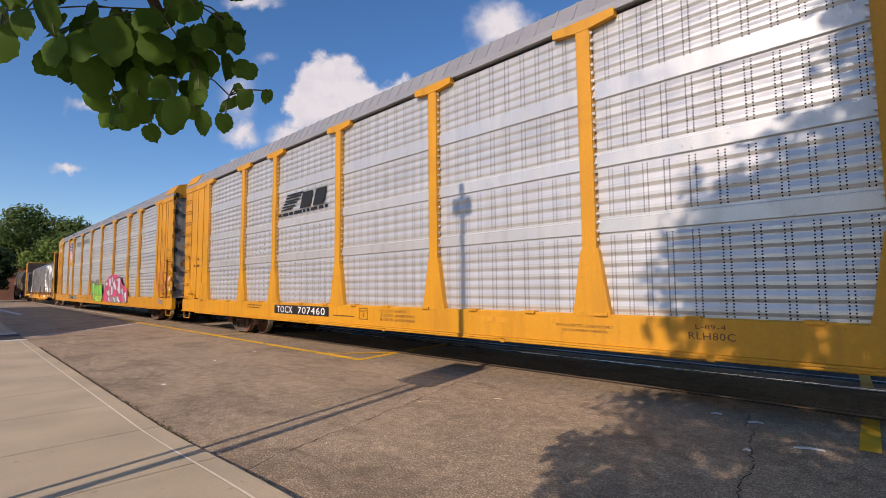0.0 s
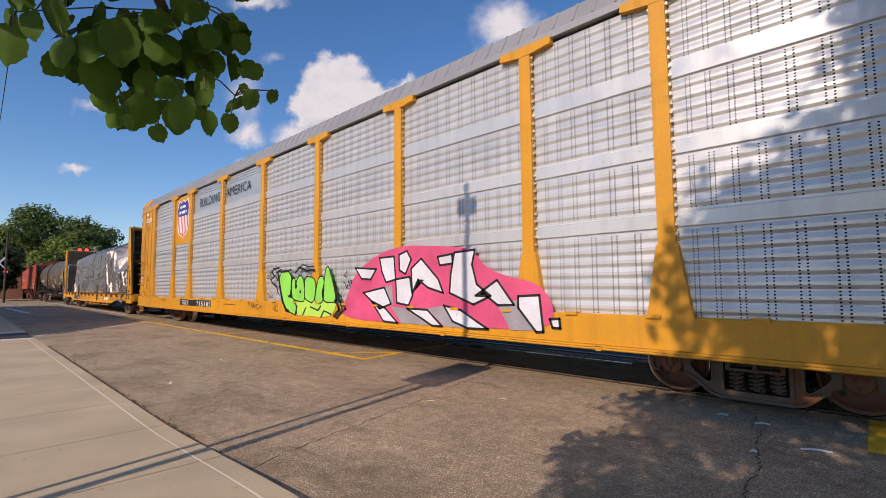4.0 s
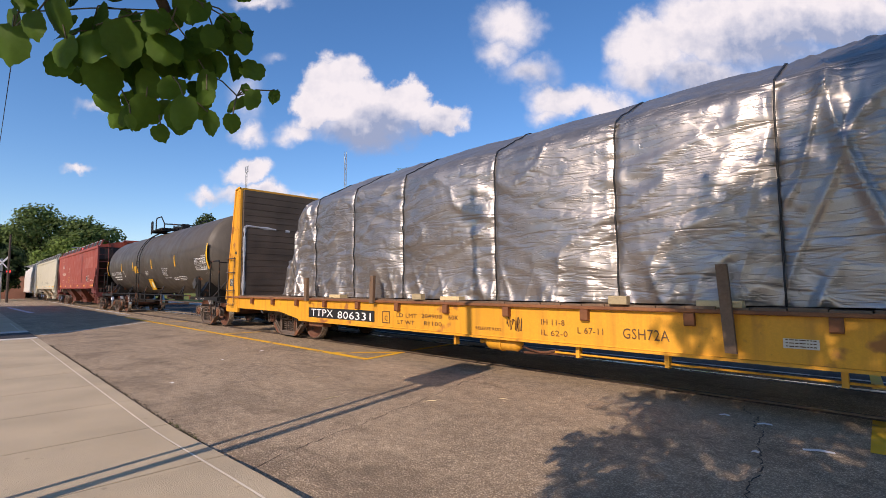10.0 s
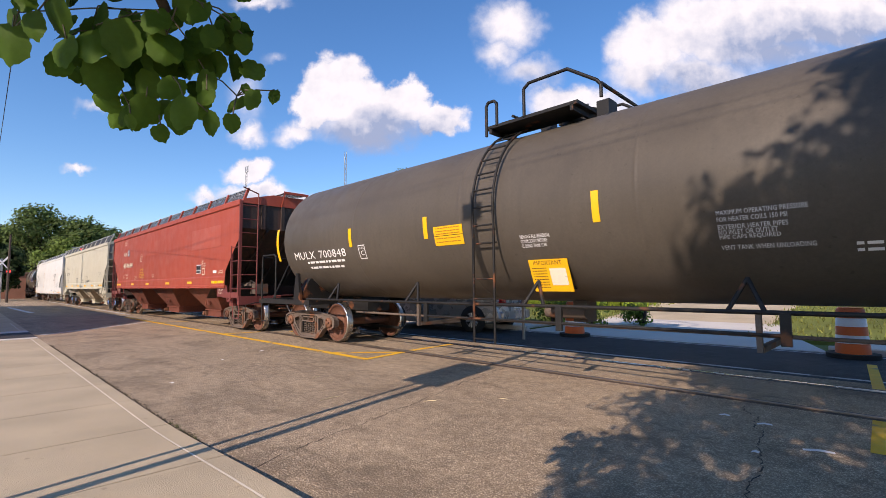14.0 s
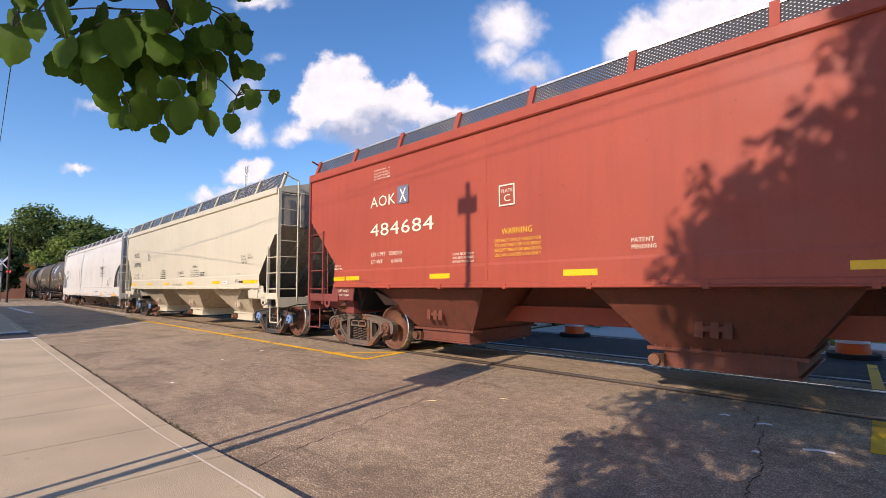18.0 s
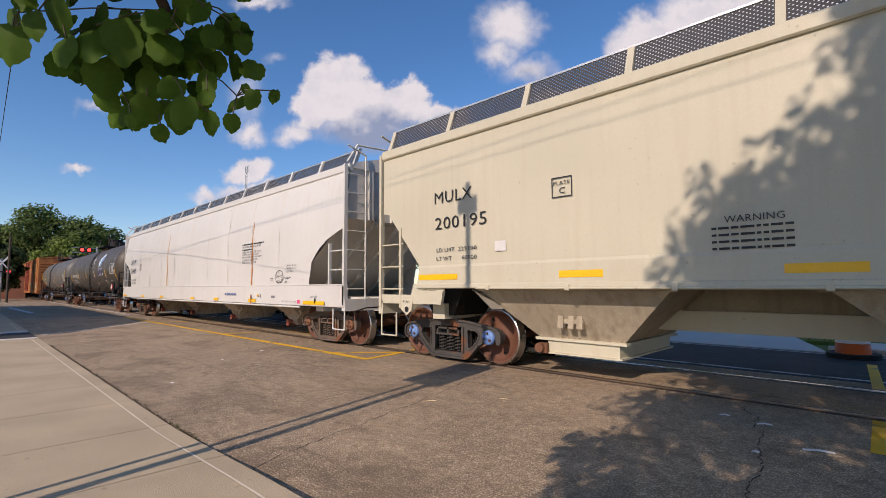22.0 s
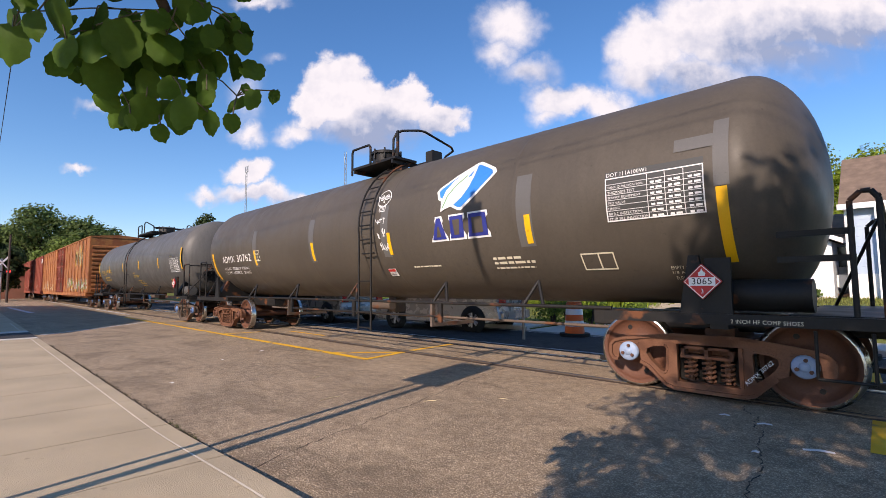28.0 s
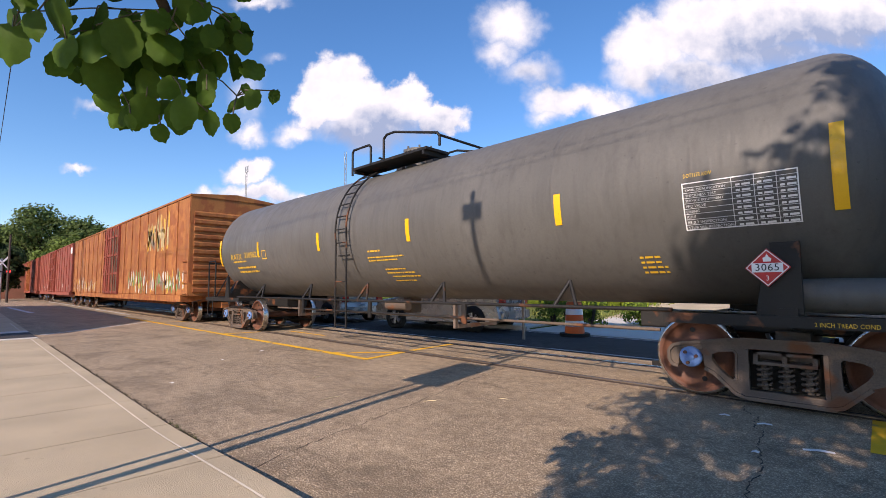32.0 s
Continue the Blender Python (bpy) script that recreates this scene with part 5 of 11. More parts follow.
def hopper_car(centre, half, body, under, gear, label, cut, bogie_x, eave=3.80, sill_z=1.25, rounded=False, side=1.58, roof_m=None, chutes=(), gate_m=None, end_m=None, frame_m=None, inset=0.05, walk_top=0.44, far_in=0.0):
    """A covered hopper: flat or swelling sides, sloping ends over open platforms, pyramid chutes below, a roof with a walk.
    cut: how far the side sheet stops short of the end, as (height, gap) pairs going up."""
    car = new_car("hopper_car", centre, label)
    end_m, frame_m = end_m or body, frame_m or body
    couplers(car, half)
    for e in (-1, 1):
        bogie(car, e * bogie_x, gear)
    body_half = half - inset
    cut_z = cut[-1][0]
    slope0 = bogie_x - 0.75

    def side_y(z):
        """The near side's distance from the middle at a height."""
        if not rounded:
            return side - (0.012 if z > 1.62 else 0.0)
        u = max(0.0, min(1.0, (z - sill_z) / (eave - sill_z)))
        return side - 0.17 * (max(0.0, u - 0.5) / 0.5) ** 1.7

    def reach(z):
        if z <= cut[0][0]:
            return body_half - cut[0][1]
        for (za, ga), (zb, gb) in zip(cut, cut[1:]):
            if z <= zb:
                return body_half - ga + (ga - gb) * (z - za) / (zb - za)
        return body_half

    zs = sorted({round(v, 3) for v in [sill_z + (eave - sill_z) * i / 14 for i in range(15)] + [c[0] for c in cut if c[0] > sill_z] + [1.60, 1.64]})
    for e in (-1, 1):
        s = Shape()
        nx = 24
        v, f = [], []
        for z in zs:
            r = reach(z)
            for i in range(nx + 1):
                v.append((-r + 2 * r * i / nx, e * side_y(z), z))
        for j in range(len(zs) - 1):
            for i in range(nx):
                q = (j * (nx + 1) + i, j * (nx + 1) + i + 1, (j + 1) * (nx + 1) + i + 1, (j + 1) * (nx + 1) + i)
                f.append(q if e < 0 else q[::-1])
        s.add(v, f, 0, rounded)
        part("side_sheet", s, body, car)
        r = Shape()
        y0, y1 = sorted((e * (side_y(eave) - 0.02), e * (side_y(eave) + 0.045)))
        r.box(-body_half, body_half, y0, y1, eave - 0.07, eave + 0.10, c=0.02)
        part("top_rail", r, body, car)
        b = Shape()
        y0, y1 = sorted((e * (side - 0.07), e * (side + 0.02)))
        if rounded:
            b.box(-half + 0.02, half - 0.02, y0, y1, 0.87, sill_z + 0.02, c=0.012)
            b.box(-half + 0.02, half - 0.02, y0 - 0.004, y1 + 0.006, sill_z + 0.02, sill_z + 0.04)
        else:
            g = body_half - cut[0][1]
            b.box(-g, g, y0, y1, sill_z - 0.05, sill_z + 0.03, c=0.012)
        part("side_sill", b, body, car)
        for x in ((-half * 0.36, half * 0.36, 0.0) if not rounded else (-8.2, -6.55, -4.95, -3.34, -1.7, 0.0, 1.7, 3.34, 4.95, 6.55)):
            seam = Shape()
            seam.grid(lambda u, w: (x - 0.014 + 0.028 * u, e * (side_y(sill_z + (eave - 0.1 - sill_z) * w) + 0.006), sill_z + (eave - 0.1 - sill_z) * w), 1, 14)
            part("seam", seam, SEAM_DIRT if rounded else body, car)
    # roof
    rm = roof_m or body
    se = side_y(eave)
    rf = Shape().prism([(-se, eave), (-se + 0.1, eave + 0.13), (-0.6, eave + 0.33), (0.6, eave + 0.33), (se - 0.1, eave + 0.13), (se, eave)], "x", -body_half, body_half)
    part("roof", rf, rm, car)
    for i in range(4):
        x = -body_half + 1.4 + i * (2 * body_half - 2.8) / 3
        part("hatch", Shape().box(x - 0.9, x + 0.9, -0.3, 0.3, eave + 0.33, eave + 0.42, c=0.03), rm, car)
    # walkway above each eave with its posts
    for e in (-1, 1):
        y = e * (se - 0.12)
        wk = Shape()
        zt = eave + walk_top
        wk.add([(-body_half, y, eave + 0.12), (body_half, y, eave + 0.12), (body_half, y + e * -0.12, zt), (-body_half, y + e * -0.12, zt)], [(0, 1, 2, 3)])
        walkway = part("roof_walk", wk, GRATE, car, "dark expanded-metal roof walk")
        n_post = int(half * 2 / 1.45)
        pm = Shape().prism([(-0.045, 0.0), (0.045, 0.0), (0.045, walk_top - 0.08), (-0.045, walk_top - 0.08)], "y", -0.03, 0.03).mesh("walk_post", [body])
        for i in range(n_post + 1):
            x = -body_half + 0.05 + (2 * body_half - 0.1) * i / n_post
            part("walk_post", pm, None, walkway, "", pose(x, y + e * 0.015, eave + 0.11, e * 20))
        part("walk_edge", Shape().box(-body_half, body_half, y - e * 0.12 - 0.015, y - e * 0.12 + 0.015, zt - 0.014, zt + 0.014), PANEL_PLAIN, walkway)
    # mesh landing at each end of the roof
    for e in (-1, 1):
        x0, x1 = sorted((e * (body_half - 0.35), e * (half + 0.2)))
        zt = eave + 0.40
        landing = part("end_landing", Shape().add([(x0, -0.38, zt), (x1, -0.38, zt), (x1, 0.38, zt + 0.01), (x0, 0.38, zt + 0.01)], [(0, 1, 2, 3)]), GRATE, car, "dark mesh landing at the roof's end")
        for y in (-0.36, 0.36):
            part("bracket", Shape().tube([(e * body_half, y * 0.95, eave), (e * (half + 0.2), y, zt)], 0.022, 0, 6), body, landing)
        part("landing_edge", Shape().box(e * (half + 0.2) - 0.02, e * (half + 0.2) + 0.02, -0.40, 0.40, zt - 0.03, zt + 0.04), body, landing)
    # sloping end sheets, end frames and platforms
    for e in (-1, 1):
        s = Shape()
        w = side - 0.06
        xa, xb = e * (half - 2.7), e * (body_half - 0.04)
        z_low = 0.95
        s.add([(xa, -w, z_low), (xa, w, z_low), (xb, w, cut_z + 0.25), (xb, -w, cut_z + 0.25)], [(0, 1, 2, 3)])
        s.add([(xb, -w, cut_z + 0.2), (xb, w, cut_z + 0.2), (xb, w, eave), (xb, 0.6, eave + 0.3), (xb, -0.6, eave + 0.3), (xb, -w, eave)], [(0, 1, 2, 3, 4, 5)])
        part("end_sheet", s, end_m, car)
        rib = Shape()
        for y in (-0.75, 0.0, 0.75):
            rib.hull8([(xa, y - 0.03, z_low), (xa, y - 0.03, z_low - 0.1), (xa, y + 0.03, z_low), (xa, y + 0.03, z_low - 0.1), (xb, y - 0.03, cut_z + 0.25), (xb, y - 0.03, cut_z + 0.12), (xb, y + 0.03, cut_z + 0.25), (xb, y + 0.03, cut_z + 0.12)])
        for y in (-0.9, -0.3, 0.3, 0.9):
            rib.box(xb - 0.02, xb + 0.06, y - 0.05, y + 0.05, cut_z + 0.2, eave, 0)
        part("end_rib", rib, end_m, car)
        fr = Shape()
        xo = e * (half - (0.06 if inset < 0.1 else 0.13))
        for y in (-side + 0.02, side - 0.02):
            xp = xo - (e * far_in if y > 0 else 0.0)
            fr.box(xp - 0.03, xp + 0.03, y - 0.04, y + 0.04, 0.92, eave + 0.05)
            fr.box(xo - e * 0.56 - 0.022, xo - e * 0.56 + 0.022, y - 0.03, y + 0.03, 0.92, cut_z - 0.3)
        fr.box(min(xo, xo - e * 1.15), max(xo, xo - e * 1.15), -side, -side + 0.07, 0.99, 1.15, c=0.01)
        fr.box(min(xo, xo - e * 1.15), max(xo, xo - e * 1.15), side - 0.07, side, 0.99, 1.15, c=0.01)
        fr.box(xo - 0.06, xo + 0.06, -side, side, 0.80, 1.04)
        fr.box(min(e * half, e * (half - 2.2)), max(e * half, e * (half - 2.2)), -0.34, 0.34, 0.74, 1.05)
        fr.box(e * bogie_x - 0.14, e * bogie_x + 0.14, -1.3, 1.3, 0.74, 1.0)
        part("end_frame", fr, frame_m, car)
        ld = Shape()
        for z in [1.25 + 0.40 * j for j in range(7)]:
            if z < eave:
                ld.tube([(xo, -side + 0.02, z), (xo - e * (0.62 if z < cut_z - 0.3 else 0.05), -side + 0.02, z)], 0.014)
                ld.tube([(xo + e * 0.05, -side + 0.05, z), (xo + e * 0.05, -side + 0.5, z)], 0.014)
        ld.tube([(xo + e * 0.05, -side + 0.5, 0.95), (xo + e * 0.05, -side + 0.5, eave + 0.3), (xo + e * 0.05, -side + 0.05, eave + 0.45)], 0.02, 0)
        if rounded:
            ld.tube([(xo + e * 0.02, -side + 0.05, eave + 0.1), (xo + e * 0.02, -side + 0.3, eave + 0.5), (xo + e * 0.02, -0.3, eave + 0.55)], 0.025, 0)
        part("ladder", ld, frame_m, car)
        st = Shape().tube([(xo, -side + 0.03, 0.84), (xo, -side + 0.03, 0.42), (xo - e * 0.42, -side + 0.03, 0.42), (xo - e * 0.42, -side + 0.03, 0.84)], 0.016)
        part("step", st, frame_m, car)
        if not rounded:
            # jacking pad below the side's end and the pulling eye beside it
            for y in (-side + 0.03, side - 0.05):
                xa, xb = e * (half - 1.70), e * (half - 1.0)
                part("jacking_pad", Shape().prism([(xa, 1.02), (xb, 1.02), (xb + e * 0.08, 1.10), (xb, sill_z + 0.02), (xa - e * 0.06, sill_z + 0.02)], "y", y, y + 0.02), frame_m, car)
                eye = Shape()
                ring = [(e * (half - 0.79) + 0.12 * math.cos(i * math.pi / 8), 0.98 + 0.12 * math.sin(i * math.pi / 8)) for i in range(16)]
                hole = [(e * (half - 0.79) + 0.05 * math.cos(i * math.pi / 5), 0.96 + 0.05 * math.sin(i * math.pi / 5)) for i in range(10)]
                pierced(eye, ring, [hole], y - 0.025, y - 0.005)
                part("pulling_eye", eye, frame_m, car)
            part("body_bolster", Shape().prism([(e * bogie_x - 0.5, sill_z), (e * bogie_x + 0.5, sill_z), (e * bogie_x + 0.25, 0.80), (e * bogie_x - 0.25, 0.80)], "y", -1.2, 1.2), FRAME_BLACK, car)

    # chutes: each a steep funnel with a bolted flange, a sliding gate below and its capstan at one side
    for m, top, foot in chutes:
        s = Shape()
        t = foot
        yb = 0.90 if not rounded else 0.5
        yt = side - 0.13 if not rounded else 1.15
        zb = 0.53 if not rounded else 0.42
        zt = min(sill_z, 0.98) if rounded else sill_z
        a, b = m - top, m + top
        s.hull8([(a, -yt, zt), (m - t, -yb, zb), (a, yt, zt), (m - t, yb, zb), (b, -yt, zt), (m + t, -yb, zb), (b, yt, zt), (m + t, yb, zb)])
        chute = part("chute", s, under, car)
        if rounded:
            g = Shape().box(m - 0.2, m + 0.2, -yb - 0.06, yb + 0.06, zb - 0.16, zb + 0.02, c=0.015)
            for y in (-yb - 0.12, yb + 0.08):
                g.prism([(m - 0.50, 0.64), (m + 0.50, 0.64), (m + 0.50, 0.60), (m + 0.24, 0.42), (m + 0.20, 0.36), (m - 0.20, 0.36), (m - 0.24, 0.42), (m - 0.50, 0.60)], "y", y, y + 0.04)
            g.box(m - 0.52, m + 0.52, -yb - 0.16, -yb - 0.06, 0.63, 0.67)
            h = Shape().cyl((m - 0.04, -yb - 0.26, 0.33), (m - 0.04, -yb - 0.14, 0.33), 0.085, 0, 14)
            h.tube([(m - 0.3, -yb - 0.18, 0.40), (m + 0.26, -yb - 0.18, 0.28)], 0.016)
        else:
            g = Shape().box(m - t - 0.05, m + t + 0.05, -yb - 0.06, yb + 0.06, zb - 0.03, zb + 0.01)
            g.box(m - t + 0.14, m + t - 0.06, -yb - 0.02, yb + 0.02, zb - 0.20, zb - 0.03)
            g.box(m - t + 0.10, m + t - 0.02, -yb - 0.05, yb + 0.05, zb - 0.225, zb - 0.20)
            h = Shape().cyl((m - t + 0.06, -yb - 0.14, zb - 0.14), (m - t + 0.06, yb + 0.14, zb - 0.14), 0.03, 0, 8)
            h.cyl((m - t + 0.06, -yb - 0.16, zb - 0.14), (m - t + 0.06, -yb - 0.08, zb - 0.14), 0.07, 0, 10).box(m - t + 0.02, m - t + 0.16, -yb - 0.10, -yb - 0.04, zb - 0.22, zb - 0.07)
            bolts = Shape()
            for i in range(15):
                x = m - t + 2 * t * (i + 0.5) / 15
                bolts.cyl((x, -yb - 0.035, zb + 0.01), (x, -yb - 0.035, zb + 0.03), 0.014, 0, 6)
            tagged(part("flange_bolts", bolts, under, chute), kind="stuff")
            # the seat of a vibrator, halfway down the near and far faces
            for e in (-1, 1):
                vz = 0.80
                vy = e * (yb + (yt - yb) * (vz - zb) / (zt - zb) + 0.02)
                seat = Shape()
                for dx in (-0.16, 0.0, 0.13):
                    seat.prism([(m + dx - 0.05, vz - 0.09), (m + dx + 0.04, vz - 0.10), (m + dx + 0.05, vz + 0.08), (m + dx - 0.03, vz + 0.09)], "y", vy - 0.035, vy + 0.035)
                seat.box(m - 0.19, m + 0.18, vy - 0.02, vy + 0.02, vz - 0.03, vz + 0.03)
                part("vibrator_seat", seat, under, chute)
            # stiffening angle across the top of the funnel
            part("funnel_rim", Shape().box(a, b, -yt - 0.015, -yt + 0.02, zt - 0.09, zt - 0.05), under, chute)
        part("gate", g, under if rounded else gate_m, chute)
        part("gate_capstan", h, GATE_RED if rounded else BRAKE_RUST, chute)
    if rounded:
        part("train_line", Shape().tube([(-half + 1.8, -side - 0.02, 0.84), (half - 1.8, -side - 0.02, 0.84)], 0.022, 0, 8), body, car)
    part("centre_sill", Shape().box(-slope0, slope0, -0.20, 0.20, 0.68, 0.95), body, car)
    if not rounded:
        # the far slopes between the funnels meet in a ridge over the centre sill
        for (ma, ta, _), (mb, tb, _) in zip(chutes, chutes[1:]):
            xa, xb = ma + ta, mb - tb
            xm, w = (xa + xb) / 2, side - 0.13
            part("slope_sheet", Shape().prism([(xa - 0.02, sill_z + 0.02), (xm, sill_z + 0.50), (xb + 0.02, sill_z + 0.02), (xb + 0.02, sill_z + 0.05), (xm, sill_z + 0.54), (xa - 0.02, sill_z + 0.05)], "y", -w, w), under, car)
        part("centre_web", Shape().box(-slope0, slope0, -0.04, 0.04, 0.95, sill_z + 0.3), under, car)
        pipe = Shape().tube([(-bogie_x + 1.1, -side - 0.025, sill_z - 0.045), (bogie_x - 1.1, -side - 0.025, sill_z - 0.045), (bogie_x - 0.5, -side + 0.25, sill_z - 0.08)], 0.02, 0, 8)
        for i in range(9):
            pipe.box(-5.2 + 1.3 * i, -5.14 + 1.3 * i, -side - 0.05, -side + 0.02, sill_z - 0.075, sill_z - 0.01)
        part("train_line", pipe, body, car)
    return car


def hopper_end_gear(car, half, m, turn=0):
    s = Shape().cyl((half - 1.6, -0.8, 1.28), (half - 1.0, -0.8, 1.28), 0.17, 0, 16).box(half - 0.9, half - 0.5, -0.9, -0.5, 1.1, 1.4)
    s.tube([(half - 1.0, -0.8, 1.28), (half - 0.8, -0.9, 1.5), (half - 0.6, -0.7, 1.3)], 0.02)
    part("brake_cylinder", s, m, car, "brake cylinder and valve on the end platform", pose(0, 0, 0, 0, 0, turn))


# ---- bulkhead flat car with a covered load ----
WOOD_DARK = mat("weathered_bulkhead_boards", (0.085, 0.062, 0.046), 0.85, var=0.4, big=1.5, fine=30, bump=0.3, streak=0.5, streak_col=(0.10, 0.085, 0.07), stretch=(0.8, 0.8, 14))
BULKHEAD_BROWN = mat("rusty_yellow_brown_steel", (0.20, 0.11, 0.035), 0.75, var=0.3, streak=0.6, streak_col=(0.06, 0.035, 0.02), rust=0.3)
DECK_WOOD = mat("weathered_deck_boards", (0.16, 0.10, 0.06), 0.9, var=0.35, fine=30, bump=0.3)
TARP = mat("silver_tarpaulin", (0.34, 0.312, 0.285), 0.41, 0.8, var=0.12, big=1.2, fine=16, bump=0.55, spec=0.5)


def crease_bump(m):
    """Fine sharp wrinkles of plastic cloth, in two directions, laid over the folds of the mesh."""
    nt = m.node_tree
    n, l = nt.nodes, nt.links
    co = n.new("ShaderNodeTexCoord")
    last = None
    for scale, stretch, strength, dist in ((1.0, (0.6, 0.6, 3.6), 0.35, 0.014), (1.0, (1.3, 1.2, 2.4), 0.22, 0.012), (1.0, (2.0, 2.0, 14.0), 0.4, 0.005)):
        mp = n.new("ShaderNodeMapping")
        mp.inputs["Scale"].default_value = stretch
        mp.inputs["Rotation"].default_value = (0, 0.22 * (1 if stretch[0] < 3 else -2), 0)
        l.new(co.outputs["Object"], mp.inputs[0])
        t = n.new("ShaderNodeTexNoise")
        t.inputs["Scale"].default_value, t.inputs["Detail"].default_value, t.inputs["Distortion"].default_value = scale, 2.5, 0.5
        l.new(mp.outputs[0], t.inputs["Vector"])
        bp = n.new("ShaderNodeBump")
        bp.inputs["Strength"].default_value, bp.inputs["Distance"].default_value = strength, dist
        dif = n.new("ShaderNodeMath")
        dif.operation = "SUBTRACT"
        dif.inputs[1].default_value = 0.5
        l.new(t.outputs[0], dif.inputs[0])
        far = n.new("ShaderNodeMath")
        far.operation = "ABSOLUTE"
        l.new(dif.outputs[0], far.inputs[0])
        line_ = n.new("ShaderNodeMapRange")
        line_.interpolation_type = "SMOOTHSTEP"
        line_.inputs[1].default_value, line_.inputs[2].default_value = 0.0, 0.05
        l.new(far.outputs[0], line_.inputs[0])
        l.new(line_.outputs[0], bp.inputs["Height"])
        if last:
            l.new(last, bp.inputs["Normal"])
        last = bp.outputs[0]
    l.new(last, n["Principled BSDF"].inputs["Normal"])


crease_bump(TARP)


TARP_SCRAP = mat("torn_silver_plastic", (0.55, 0.54, 0.53), 0.4, 0.3, var=0.25, big=4)


def bulkhead(car, x, face, m):
    """End wall of the flat car: yellow frame with raking side plates and fins outside, dark boards inside; face is the inner side's direction."""
    out = -face
    plate_ring = [(x, 0.60), (x, 4.13), (x + out * 0.08, 4.16), (x + out * 0.30, 4.12), (x + out * (0.98 if out > 0 else 0.80), 0.95), (x + out * (0.98 if out > 0 else 0.80), 0.60)]
    frame_ = part("bulkhead", Shape().prism(plate_ring, "y", -1.58, -1.52), m, car, "yellow riveted steel bulkhead frame")
    part("side_plate", Shape().prism(plate_ring, "y", 1.52, 1.58), m, frame_)
    rim = Shape()
    for (xa, za), (xb, zb) in zip(plate_ring[1:], plate_ring[2:5]):
        rim.tube([(xa, -1.585, za), (xb, -1.585, zb)], 0.028, 0, 6)
    part("edge_angle", rim, YELLOW_OLD, frame_)
    for z, d in ((0.95, 0.78), (2.45, 0.55), (3.98, 0.32)):
        part("cross_beam", Shape().box(min(x + out * (d - 0.12), x + out * d), max(x + out * (d - 0.12), x + out * d), -1.52, 1.52, z, z + 0.10), BULKHEAD_BROWN, frame_)
    part("top_beam", Shape().box(min(x - face * 0.02, x + out * 0.30), max(x - face * 0.02, x + out * 0.30), -1.52, 1.52, 4.06, 4.16, c=0.015), m, frame_)
    for y in (-1.0, -0.5, 0.0, 0.5, 1.0):
        part("brace", Shape().prism([(x, 0.95), (x, 4.05), (x + out * 0.28, 4.05), (x + out * 0.76, 0.95)], "y", y, y + 0.05), BULKHEAD_BROWN, frame_, "dirty yellow-brown upright fin")
    part("end_sheet", Shape().box(min(x, x + out * 0.03), max(x, x + out * 0.03), -1.52, 1.52, 0.95, 4.05), WOOD_DARK, frame_)
    for i in range(17):
        z = 0.98 + i * 0.183
        q = Shape().box(min(x, x + face * 0.08), max(x, x + face * 0.08), -1.5, 1.5, z + 0.004, z + 0.178, c=0.008)
        part("board", q, WOOD_DARK, frame_)
    rv = Shape()
    for i in range(30):
        rv.cyl((x + out * 0.05, -1.585, 0.85 + i * 0.11), (x + out * 0.05, -1.60, 0.85 + i * 0.11), 0.016, 0, 6)
    tagged(part("rivets", rv, YELLOW_OLD, frame_), kind="stuff")
    # a torn strip of plastic sheet left along the boards' edge and across them
    torn = Shape()
    edge_ = [(-1.47, 1.0 + 0.1 * i) for i in range(21)] + [(-1.40 + 0.145 * i, 3.05 - 0.008 * i) for i in range(20)]
    for i, ((ya, za), (yb, zb)) in enumerate(zip(edge_, edge_[1:])):
        wa, wb = 0.035 + 0.03 * noise.noise(Vector((i * 0.7, x, 0))), 0.035 + 0.03 * noise.noise(Vector((i * 0.7 + 0.7, x, 0)))
        if i > 22 and i % 4 != 1 and i > 26:
            continue
        d = Vector((yb - ya, zb - za)).normalized()
        torn.add([(x + face * 0.086, ya + d.y * wa, za - d.x * wa), (x + face * 0.10, ya, za), (x + face * 0.088, ya - d.y * wa, za + d.x * wa), (x + face * 0.086, yb + d.y * wb, zb - d.x * wb), (x + face * 0.10, yb, zb), (x + face * 0.088, yb - d.y * wb, zb + d.x * wb)], [(0, 1, 4, 3), (1, 2, 5, 4)])
    if face > 0:
        tagged(part("torn_sheet", torn, TARP_SCRAP, frame_, "torn strip of silver plastic sheet"), kind="stuff")
    # tall ladder up the raking face beside the plate
    for y in (-1.46, -1.10):
        part("ladder_rail", Shape().tube([(x + out * 0.34, y, 4.2), (x + out * 0.84, y, 0.95)], 0.022, 0, 6), BRAKE_BROWN, frame_)
    for i in range(9):
        u = (i + 0.5) / 9
        part("ladder_rung", Shape().cyl((x + out * (0.34 + 0.50 * u), -1.46, 4.2 - 3.25 * u), (x + out * (0.34 + 0.50 * u), -1.10, 4.2 - 3.25 * u), 0.013, 0, 6), BRAKE_BROWN, frame_)
    # grab irons framing the lower half of the plate
    for z in (2.12, 1.72, 1.2, 0.82):
        part("grab_iron", Shape().tube([(x + out * 0.22, -1.585, z), (x + out * 0.22, -1.65, z), (x + out * 0.66, -1.65, z), (x + out * 0.66, -1.585, z)], 0.013, 0, 6), BRAKE_BROWN, frame_)
    for d in (0.22, 0.66):
        part("grab_rail", Shape().cyl((x + out * d, -1.62, 0.78), (x + out * d, -1.62, 2.16), 0.014, 0, 6), BRAKE_BROWN, frame_)
